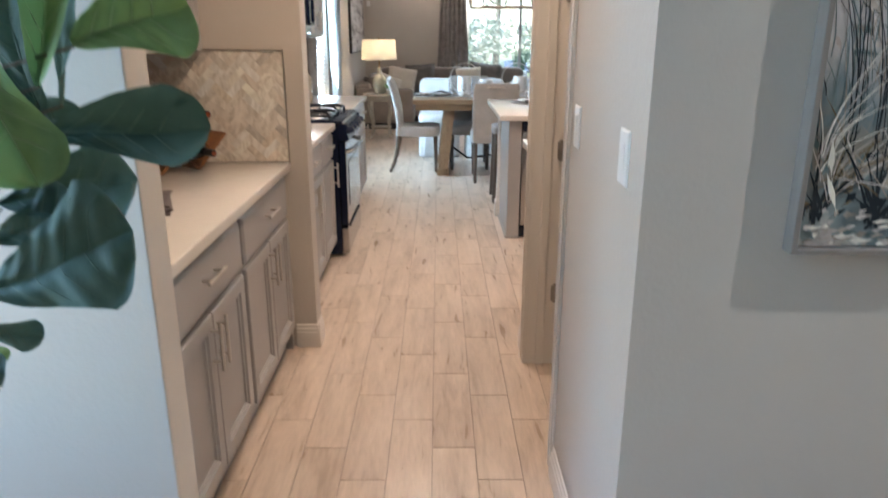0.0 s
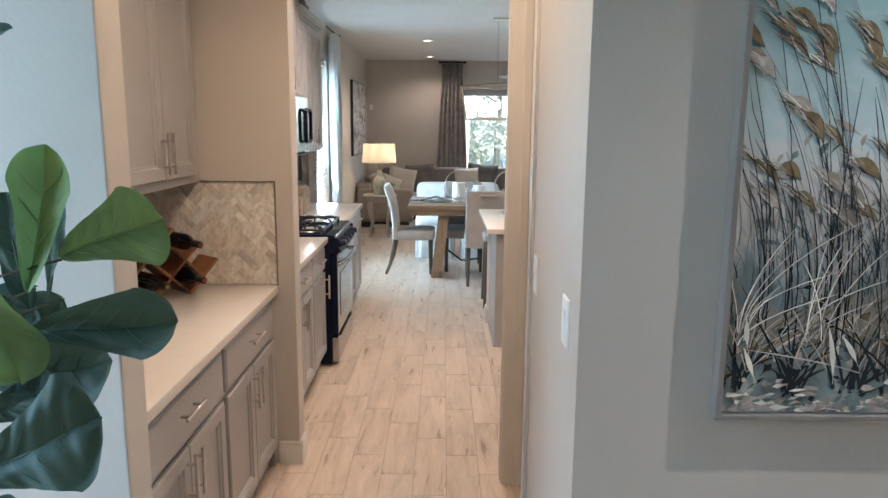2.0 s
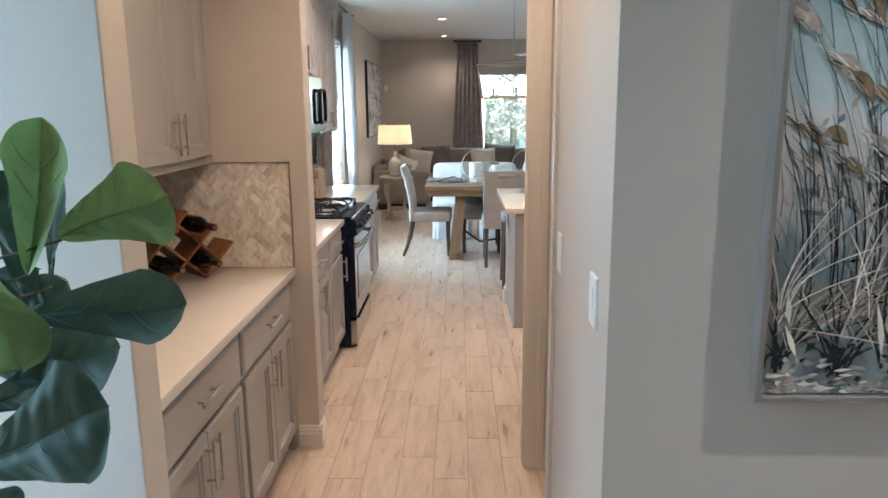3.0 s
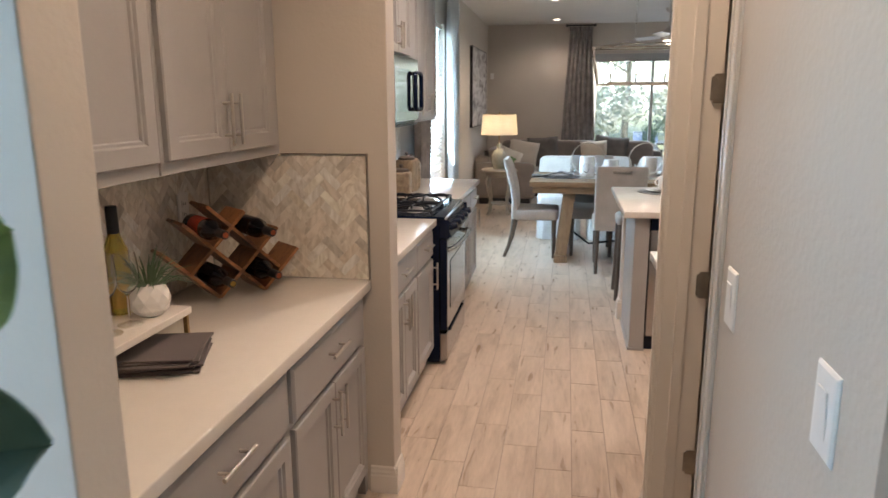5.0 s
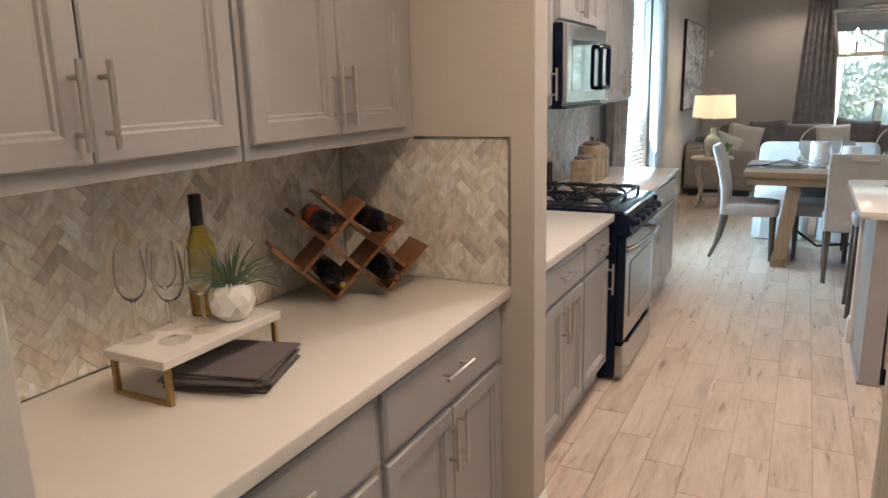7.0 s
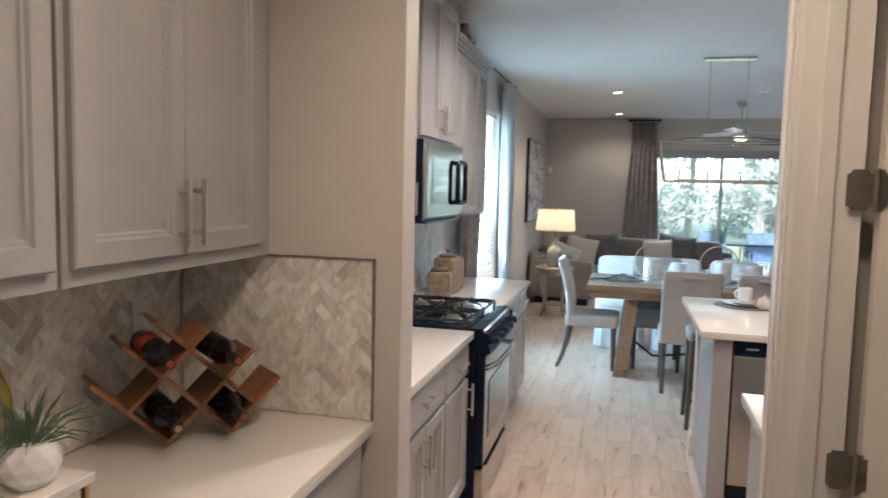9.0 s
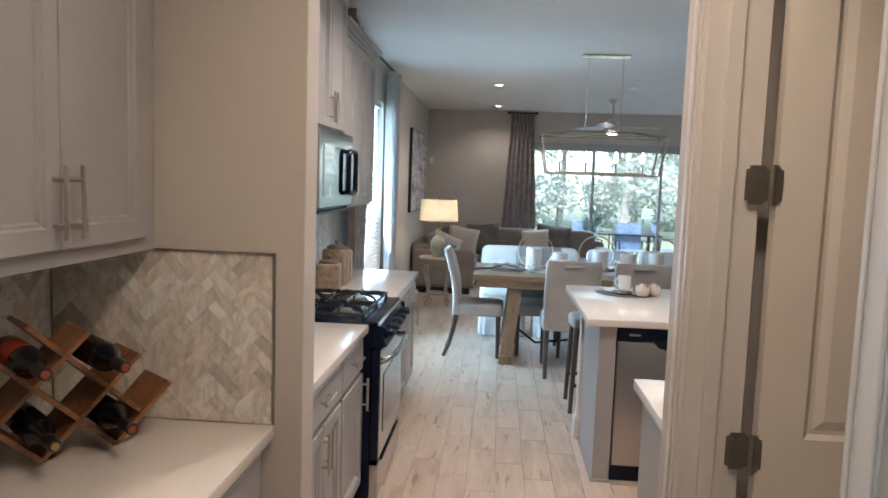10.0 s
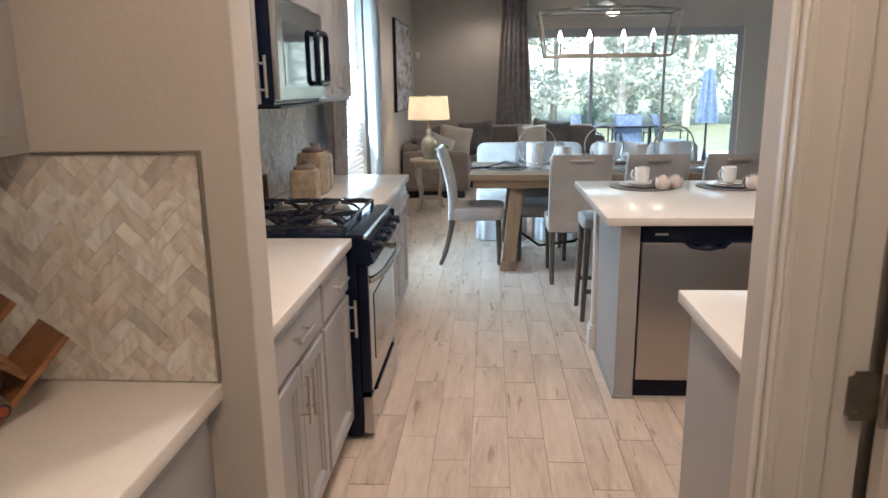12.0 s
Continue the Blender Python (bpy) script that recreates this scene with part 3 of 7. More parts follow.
# Open closet door
door = thing("closet_door", "cream moulded panel door standing open into the closet", "door", 0.640, 2.955, 0, 0)
bm = bmesh.new()
W, Hh, T = 0.70, 2.43, 0.035
panels = [(0.105, 0.13, 0.21, 0.74), (0.385, 0.13, 0.21, 0.74), (0.105, 1.04, 0.21, 1.24), (0.385, 1.04, 0.21, 1.24)]
xs = sorted({0, W, *[p[0] for p in panels], *[p[0] + p[2] for p in panels]})
zs = sorted({0.012, Hh, *[p[1] for p in panels], *[p[1] + p[3] for p in panels]})
mf = facing("-y", 0, -T + 0.02, 0)
holes = {(round(p[0], 3), round(p[1], 3)) for p in panels}
for i in range(len(xs) - 1):
    for j in range(len(zs) - 1):
        if (round(xs[i], 3), round(zs[j], 3)) in holes:
            continue
        box(bm, xs[i], xs[i + 1], -T + 0.02, 0.02, zs[j], zs[j + 1])
for u, v, w, h in panels:
    box(bm, u, u + w, -T + 0.032, 0.012, v, v + h)
    rings(bm, mf, w, h, [(0, -0.02), (0.0, 0.0), (0.012, -0.010), (0.022, -0.010), (0.045, -0.003), (0.05, -0.003)], u, v)
part("leaf", bm, M_DOOR, door)
for zc in (0.355, 0.997, 1.632, 2.27):
    bm = bmesh.new()
    box(bm, -0.066, -0.013, -0.0015, 0.0012, zc - 0.045, zc + 0.045, 0.0)
    box(bm, -0.014, 0.012, -0.018, -0.0155, zc - 0.045, zc + 0.045, 0.0)
    bmesh.ops.bevel(bm, geom=[e for e in bm.edges if abs(e.verts[0].co.y - e.verts[1].co.y) > 0.001], offset=0.009, segments=3, affect="EDGES")
    tube(bm, [(-0.012, -0.021, zc - 0.047), (-0.012, -0.021, zc + 0.047)], 0.0065, 10)
    for k in (-0.03, 0, 0.03):
        lathe(bm, [(0.0035, 0.0), (0.003, 0.0012), (0.001, 0.0014)], 8, Matrix.Translation((-0.055 + abs(k) * 0.25, -0.0015, zc + k)) @ pose(0, 0, 0, 90))
    part("hinge", bm, M_HINGE, door, "worn satin nickel hinge", True)

# Floor bed and tiles
structure("ground", boxes((-60, 70, FAR + 0.15, 140, -0.16, -0.10)), M_GRASS, "sunlit lawn behind the house")
structure("patio_floor", boxes((-2.5, 7.0, FAR + 0.15, 18.2, -0.10, -0.03), bev=0.01), M_CONCRETE, "pale concrete patio slab")
floor = structure("floor", boxes((-2.2, 3.4, BACK, 1.45, -0.12, -0.005), (WL - 0.15, RIGHT + 0.15, 1.45, FAR + 0.15, -0.12, -0.005)), M_GROUT, "wood-look plank tile floor in thirds bond")

# Glass door to the patio
win = structure("window_1", boxes((0.46, 3.86, 13.30, 13.36, 2.27, 2.34), (0.46, 3.86, 13.30, 13.36, 0.0, 0.05), (0.46, 0.51, 13.30, 13.36, 0.05, 2.27),
                                  (3.81, 3.86, 13.30, 13.36, 0.05, 2.27), bev=0.003), M_FRAMEWHITE, "three-panel sliding glass door to the patio")
for x0, x1, y0 in ((0.51, 1.585, 13.302), (1.535, 2.71, 13.334), (2.66, 3.81, 13.302)):
    fr = part("window_frame", boxes((x0, x0 + 0.045, y0, y0 + 0.024, 0.05, 2.27), (x1 - 0.045, x1, y0, y0 + 0.024, 0.05, 2.27),
                                    (x0 + 0.045, x1 - 0.045, y0, y0 + 0.024, 2.21, 2.27), (x0 + 0.045, x1 - 0.045, y0, y0 + 0.024, 0.05, 0.13), bev=0.002), M_FRAMEWHITE, win)
    pane = part("pane", boxes((x0 + 0.045, x1 - 0.045, y0 + 0.010, y0 + 0.014, 0.13, 2.21)), M_PANE, win)
    pane.visible_shadow = False

# Side window with raised-slat blind
win2 = structure("window_2", boxes((WL - 0.12, WL - 0.06, 7.22, 7.27, 0.35, 2.42), (WL - 0.12, WL - 0.06, 8.67, 8.72, 0.35, 2.42), (WL - 0.12, WL - 0.06, 7.27, 8.67, 2.36, 2.42),
                                   (WL - 0.12, WL - 0.06, 7.27, 8.67, 0.35, 0.42), (WL - 0.11, WL - 0.07, 7.27, 8.67, 1.36, 1.41), bev=0.002), M_TRIM, "bright side window with white frame")
for z0, z1 in ((0.42, 1.36), (1.41, 2.36)):
    pane = part("pane", boxes((WL - 0.092, WL - 0.088, 7.27, 8.67, z0, z1)), M_PANE, win2)
    pane.visible_shadow = False
part("window_sill", boxes((WL - 0.06, WL + 0.03, 7.18, 8.76, 0.325, 0.352), bev=0.004), M_TRIM, win2)
blind = thing("window_blind", "white horizontal slat blind hanging in the side window", "blind", WL - 0.03, 7.95, 2.40)
part("head_rail", boxes((-0.02, 0.02, -0.71, 0.71, -0.045, 0.0), bev=0.003), M_TRIM, blind)
slat = None
for i in range(44):
    if slat is None:
        slat = part("slat", boxes((-0.021, 0.021, -0.70, 0.70, -0.001, 0.001), m=pose(0, 0, 0, 0, 28, 0)), M_TRIM, blind)
        slat.location.z = -0.07
    else:
        s = new("slat", slat.data)
        s.parent, s.location.z = blind, -0.07 - i * 0.044

# Ceiling lights, with a fixture for the added fill too
can0 = None
for cx, cy, power, tone in CANS:
    if can0 is None:
        can0 = thing("recessed_light", "round recessed ceiling light, switched on", "ceiling light", cx, cy, CEIL, group="recessed lights")
        part("trim_ring", lathe(bmesh.new(), [(0.052, -0.001), (0.082, -0.001), (0.085, -0.006), (0.08, -0.010), (0.055, -0.008), (0.052, -0.003)], 28, close=False), M_TRIM, can0, "", True)
        part("lens", lathe(bmesh.new(), [(0.053, -0.0015), (0.050, -0.003)], 28), M_CANGLOW, can0, "glowing frosted lens")
    else:
        copy_thing(can0, pose(cx, cy, CEIL))

# ---- cabinets ----


def cabinet(name, label, x, y0, y1, z0, z1, depth, doors, drawer=None, kick=False, group="", handle_low=True, crown=False, handle_side=1):
    """Cabinet with fronts towards +x. doors: [(y0, y1, z0, z1, handle y side)]; drawer: (z0, z1)."""
    c = thing(name, label, "cabinet", x, y0, 0, 0, group)
    w = y1 - y0
    rows = [(-depth, 0, 0, w, z0 + (0.10 if kick else 0), z1)]
    if kick:
        rows.append((-depth, -0.035, 0, w, z0, z0 + 0.10))
    part("body", boxes(*rows, bev=0.0015), M_CAB, c)
    if crown:
        bm = bmesh.new()
        for k, (o, a, b) in enumerate(((0.010, 0.0, 0.025), (0.028, 0.025, 0.04), (0.045, 0.04, 0.055), (0.055, 0.055, 0.075))):
            box(bm, -depth, o, -0.002 - (o if k else 0) * 0.5, w + o, z1 + a, z1 + b, 0.003)
        part("crown_moulding", bm, M_CAB, c)
    if drawer:
        for a, b, d0, d1 in drawer:
            m = facing("+x", 0.001, a - y0, d0)
            d = part("drawer", rings(bmesh.new(), m, b - a, d1 - d0, SLAB), M_CAB, c)
            pull(m, (b - a) / 2, (d1 - d0) / 2 + 0.015, 0.165, False, d)
    for a, b, d0, d1, side in doors:
        m = facing("+x", 0.001, a - y0, d0)
        d = part("door", rings(bmesh.new(), m, b - a, d1 - d0, SHAKER), M_CAB, c)
        u = (b - a) - 0.028 if side > 0 else 0.028
        pull(m, u, (0.105 if handle_low else (d1 - d0) - 0.098), 0.16, True, d)
    return c


FX = -0.635
g = "grey painted base cabinets"
cabinet("base_cabinet", "grey painted pantry base cabinet with drawer and two doors", FX, 1.60, 2.365, 0, 0.874, 0.60,
        [(1.625, 1.985, 0.125, 0.66, 1), (1.99, 2.345, 0.125, 0.66, -1)], [(1.625, 2.345, 0.68, 0.85)], True, g, False)
cabinet("base_cabinet", "grey painted pantry base cabinet with drawer and two doors", FX, 2.365, 3.13, 0, 0.874, 0.60,
        [(2.385, 2.74, 0.125, 0.66, 1), (2.745, 3.105, 0.125, 0.66, -1)], [(2.385, 3.105, 0.68, 0.85)], True, g, False)
filler = structure("trim_pantry_filler", boxes((-1.235, FX, 1.512, 1.60, 0.0, 0.874), (-1.235, FX - 0.002, 3.13, 3.163, 0, 0.874)), M_CAB, "grey filler strip beside the cabinets")
g = "grey painted wall cabinets"
cabinet("wall_cabinet", "grey painted wall cabinet with two framed doors", -0.945, 1.545, 2.335, 1.40, 2.45, 0.31,
        [(1.565, 1.935, 1.437, 2.42, 1), (1.94, 2.315, 1.437, 2.42, -1)], None, False, g, True)
cabinet("wall_cabinet", "grey painted wall cabinet with two framed doors", -0.945, 2.345, 3.13, 1.40, 2.45, 0.31,
        [(2.362, 2.712, 1.437, 2.42, 1), (2.718, 3.075, 1.437, 2.42, -1)], None, False, g, True)
structure("trim_wall_cabinet_filler", boxes((-1.255, -0.95, 3.13, 3.163, 1.40, 2.45)), M_CAB, "grey filler strip")
g = "grey painted base cabinets"
cabinet("base_cabinet", "grey painted kitchen base cabinet with drawer and two doors", FX, 3.47, 4.108, 0, 0.874, 0.62,
        [(3.49, 3.80, 0.125, 0.68, 1), (3.805, 4.095, 0.125, 0.68, -1)], [(3.49, 4.095, 0.70, 0.85)], True, g, False)
cabinet("base_cabinet", "narrow grey base cabinet with drawer beside the range", FX, 4.11, 4.575, 0, 0.874, 0.62,
        [(4.125, 4.555, 0.125, 0.68, 1)], [(4.125, 4.555, 0.70, 0.85)], True, g, False)
structure("trim_kitchen_filler", boxes((-1.255, FX, 3.287, 3.468, 0.0, 0.874)), M_CAB, "grey filler strip beside the wall")
cabinet("base_cabinet", "grey base cabinet beyond the range", FX, 5.355, 6.63, 0, 0.874, 0.62,
        [(5.375, 5.79, 0.125, 0.68, 1), (5.795, 6.20, 0.125, 0.68, -1), (6.21, 6.61, 0.125, 0.68, 1)], [(5.375, 6.20, 0.70, 0.85), (6.21, 6.61, 0.70, 0.85)], True, g, False)
g = "grey painted wall cabinets"
cabinet("wall_cabinet", "grey wall cabinet before the microwave", -0.945, 3.31, 4.575, 1.44, 2.45, 0.31,
        [(3.33, 3.74, 1.455, 2.43, 1), (3.745, 4.15, 1.455, 2.43, -1), (4.165, 4.56, 1.455, 2.43, 1)], None, False, g, True)
cabinet("wall_cabinet", "raised grey wall cabinet above the microwave", -0.92, 4.585, 5.345, 1.865, 2.66, 0.335,
        [(4.60, 4.962, 1.88, 2.64, 1), (4.968, 5.33, 1.88, 2.64, -1)], None, False, g, True, True)
cabinet("wall_cabinet", "tall grey wall cabinet with crown moulding", -0.945, 5.355, 6.40, 1.435, 2.47, 0.31,
        [(5.37, 5.71, 1.455, 2.45, 1), (5.72, 6.048, 1.455, 2.45, 1), (6.054, 6.385, 1.455, 2.45, -1)], None, False, g, True, True)


def worktop(name, label, x0, x1, y0, y1, z0=0.874, z1=0.914):
    ob = part(name, boxes((x0, x1, y0, y1, z0 + 0.0005, z1), bev=0.005, seg=3), M_QUARTZ, None, "", True)
    return tagged(ob, label, "countertop")


worktop("pantry_countertop", "cream quartz countertop on the pantry cabinets", -1.25, -0.597, 1.512, 3.160)
worktop("kitchen_countertop", "cream quartz countertop beside the range", -1.25, -0.597, 3.288, 4.578)
worktop("kitchen_countertop", "cream quartz countertop beyond the range", -1.25, -0.597, 5.352, 6.65)

# ---- range ----
rg = thing("gas_range", "black and stainless slide-in gas range between the countertops", "range", -0.625, 4.585, 0)
part("body", boxes((-0.60, 0.04, 0.003, 0.757, 0.02, 0.905), bev=0.004), M_BLACK, rg)
part("cooktop", boxes((-0.575, 0.069, 0.0, 0.76, 0.905, 0.925), bev=0.006, seg=3), M_BLACK, rg, "black enamel cooktop", True)
bm = bmesh.new()
v = [(0.041, 0.80), (0.041, 0.904), (0.085, 0.904), (0.112, 0.80)]
a = [bm.verts.new((x, 0.012, z)) for x, z in v]
b = [bm.verts.new((x, 0.748, z)) for x, z in v]
for i in range(4):
    bm.faces.new((a[i], b[i], b[(i + 1) % 4], a[(i + 1) % 4]))
bm.faces.new(list(reversed(a)))
bm.faces.new(b)
bmesh.ops.recalc_face_normals(bm, faces=bm.faces)
part("control_panel", bm, M_BLACK, rg, "glossy black sloped control panel")
part("front_rim", boxes((0.070, 0.0875, 0.006, 0.754, 0.9055, 0.919), bev=0.003), M_STEEL_G, rg, "polished steel front rim")
for y0, y1 in ((0.004, 0.0115), (0.7485, 0.756)):
    part("panel_end", boxes((0.041, 0.10, y0, y1, 0.795, 0.904), bev=0.002), M_BLACK, rg, "black end cap")
for k in range(5):
    bm = lathe(bmesh.new(), [(0.027, 0), (0.027, 0.007), (0.023, 0.011), (0.021, 0.038), (0.017, 0.043), (0.004, 0.0435)], 20, pose(0.096, 0.09 + k * 0.145, 0.855, 0, 76, 0))
    part("knob", bm, M_BLACK, rg, "black control knob", True)
od = part("oven_door", boxes((0.043, 0.084, 0.006, 0.754, 0.225, 0.79), bev=0.005), M_BLACK, rg, "black-edged oven door")
part("door_face", boxes((0.0842, 0.0885, 0.012, 0.748, 0.235, 0.785), bev=0.0015), M_STEEL_G, od, "stainless door face")
part("door_window", boxes((0.0886, 0.0915, 0.11, 0.65, 0.34, 0.64), bev=0.001), M_DARKGLASS, od, "dark oven glass")
bm = tube(bmesh.new(), [(0.086, 0.06, 0.715), (0.118, 0.07, 0.73), (0.138, 0.14, 0.738), (0.145, 0.38, 0.74), (0.138, 0.62, 0.738), (0.118, 0.69, 0.73), (0.086, 0.70, 0.715)], 0.015, 12)
part("handle", bm, M_STEEL_G, od, "stainless bow handle", True)
dr = part("drawer", boxes((0.0415, 0.086, 0.006, 0.754, 0.03, 0.205), bev=0.006), M_STEEL_G, rg, "stainless storage drawer")
part("drawer_grip", boxes((0.05, 0.0945, 0.10, 0.66, 0.196, 0.211), bev=0.004), M_BLACK, dr, "black recessed grip")
part("back_panel", boxes((-0.60, -0.55, 0.01, 0.75, 0.925, 1.09), bev=0.01, seg=3), M_STEEL_G, rg, "stainless back panel")
for bx, by, br in ((-0.14, 0.19, 0.045), (-0.14, 0.57, 0.05), (-0.42, 0.19, 0.05), (-0.42, 0.57, 0.042)):
    bm = lathe(bmesh.new(), [(br + 0.018, 0.925), (br + 0.014, 0.932), (br, 0.934), (br, 0.944), (br - 0.006, 0.949), (0.002, 0.95)], 22, Matrix.Translation((bx, by, 0)))
    part("burner", bm, M_NICKEL, rg, "metal burner with black cap", True)
for y0 in (0.03, 0.39):
    bm = bmesh.new()
    y1 = y0 + 0.34
    for xx in (-0.53, -0.27, -0.01):
        tube(bm, [(xx, y0, 0.953), (xx, y1, 0.953)], 0.008, 6)
    for yy in (y0, y1):
        tube(bm, [(-0.53, yy, 0.953), (-0.01, yy, 0.953)], 0.008, 6)
    for bx in (-0.14, -0.42):
        c = Vector((bx, (y0 + y1) / 2, 0.972))
        for k in range(4):
            d = Vector((math.cos(math.pi / 4 + k * math.pi / 2), math.sin(math.pi / 4 + k * math.pi / 2), 0))
            tube(bm, [c + d * 0.02, c + d * 0.10, c + d * 0.14 + Vector((0, 0, -0.004)), c + d * 0.165 + Vector((0, 0, -0.016))], 0.0075, 6)
        for d in (Vector((1, 0, 0)), Vector((0, 1, 0))):
            for s in (-1, 1):
                tube(bm, [c + d * s * 0.035, c + d * s * 0.125, c + d * s * 0.132 + Vector((0, 0, -0.016))], 0.0065, 6)
    for xx in (-0.53, -0.01):
        for yy in (y0, y1):
            tube(bm, [(xx, yy, 0.925), (xx, yy, 0.956)], 0.0095, 6)
    part("grate", bm, M_IRON, rg, "black cast iron grate", True)

# ---- microwave ----
mw = thing("microwave", "stainless over-range microwave with black handle", "microwave", -0.885, 4.587, 1.447)
part("body", boxes((-0.36, 0.0, 0, 0.756, 0.0, 0.412), bev=0.003), M_BLACK, mw)
md = part("door", boxes((0.001, 0.028, 0.0, 0.755, 0.02, 0.412), bev=0.004), M_STEEL_H, mw, "stainless microwave door")
part("door_window", boxes((0.0275, 0.0305, 0.08, 0.50, 0.075, 0.335), bev=0.001), M_MIRRORGLASS, md, "mirror-dark glass window")
loop = []
for cy, cz, a0 in ((0.702, 0.290, 0), (0.575, 0.290, 90), (0.575, 0.115, 180), (0.702, 0.115, 270)):
    loop += [(0.052, cy + 0.028 * math.cos(radians(a0 + k * 22.5)), cz + 0.028 * math.sin(radians(a0 + k * 22.5))) for k in range(5)]
bm = tube(bmesh.new(), loop, 0.0145, 8, True)
for z in (0.09, 0.315):
    tube(bm, [(0.026, 0.645, z), (0.05, 0.645, z)], 0.011, 8)
part("handle", bm, M_BLACK, md, "black rounded loop handle", True)
part("keypad", boxes((0.0275, 0.0295, 0.60, 0.69, 0.12, 0.30), bev=0.001), M_MIRRORGLASS, mw, "glossy keypad inside the handle")
part("vent_strip", boxes((-0.30, 0.02, 0.02, 0.736, -0.012, -0.0005), bev=0.002), M_IRON, mw)

# ---- island ----
isl = thing("kitchen_island", "grey panelled kitchen island with dishwasher bay", "island", 0.59, 5.06, 0)
part("end_panel", boxes((-0.01, 0.012, 0.0, 0.70, 0.0, 0.874), bev=0.002), M_CAB, isl)
part("post", boxes((-0.012, 0.08, -0.004, 0.04, 0.0, 0.874), bev=0.003), M_CAB, isl)
part("back_panel", boxes((0.012, 2.0, 0.68, 0.70, 0.0, 0.874)), M_CAB, isl)
part("body", boxes((0.695, 2.0, 0.02, 0.68, 0.1, 0.874), (0.08, 2.0, 0.08, 0.60, 0.0, 0.1)), M_CAB, isl)
part("corner_leg", boxes((-0.03, 0.045, 0.655, 0.73, 0.0, 0.872), bev=0.003), M_TRIM, isl, "white painted corner post")
part("plinth_block", boxes((-0.046, 0.06, 0.64, 0.746, 0.0, 0.13), (-0.040, 0.054, 0.646, 0.74, 0.13, 0.145), bev=0.004), M_TRIM, isl, "white moulded foot")
part("shoe_moulding", boxes((-0.022, -0.0125, 0.0, 0.64, 0, 0.018), (-0.022, 0.084, -0.014, -0.0045, 0, 0.018), bev=0.003), M_CAB, isl)
for k in range(2):
    m = facing("-y", 0.70 + k * 0.6, 0.019, 0.125)
    d = part("door", rings(bmesh.new(), m, 0.585, 0.72, SHAKER), M_CAB, isl)
    pull(m, 0.03, 0.6, 0.19, True, d)
worktop("island_countertop", "cream quartz countertop on the island", 0.505, 2.62, 5.015, 6.275)
dw = thing("dishwasher", "stainless dishwasher built into the island", "dishwasher", 0.675, 5.06, 0)
part("tub", boxes((0.0, 0.60, 0.022, 0.58, 0.11, 0.868)), M_BLACK, dw)
part("door", boxes((0.003, 0.597, -0.01, 0.02, 0.10, 0.79), bev=0.005, seg=3), M_STEEL_DW, dw, "brushed stainless door", True)
part("control_panel", boxes((0.003, 0.597, -0.014, 0.02, 0.795, 0.868), bev=0.004), M_BLACK, dw, "black control panel")
bm = bmesh.new()
pts = [(0.20, -0.016, 0.797), (0.225, -0.022, 0.772), (0.30, -0.026, 0.762), (0.375, -0.022, 0.772), (0.40, -0.016, 0.797)]
tube(bm, pts, 0.010, 8)
box(bm, 0.205, 0.395, -0.020, -0.012, 0.775, 0.80, 0.003)
part("handle", bm, M_BLACK, dw, "black pocket handle", True)
part("toe_kick", boxes((0.0, 0.60, 0.03, 0.05, 0.0, 0.098)), M_BLACK, dw)
part("badge", boxes((0.06, 0.12, -0.0155, -0.0142, 0.825, 0.835)), M_NICKEL, dw)

# ---- return counter by the closet ----
rc = thing("return_cabinet", "grey base cabinet run backing onto the closet", "cabinet", 0.56, 3.172, 0)
part("body", boxes((0.02, 3.0, 0, 0.62, 0.1, 0.874), (0.02, 3.0, 0, 0.55, 0, 0.1)), M_CAB, rc)
part("end_panel", boxes((0.0, 0.02, 0, 0.64, 0.0, 0.874), bev=0.002), M_CAB, rc)
worktop("return_countertop", "cream quartz countertop on the return cabinets", 0.532, 3.56, 3.174, 3.865)

# ---- dining ----


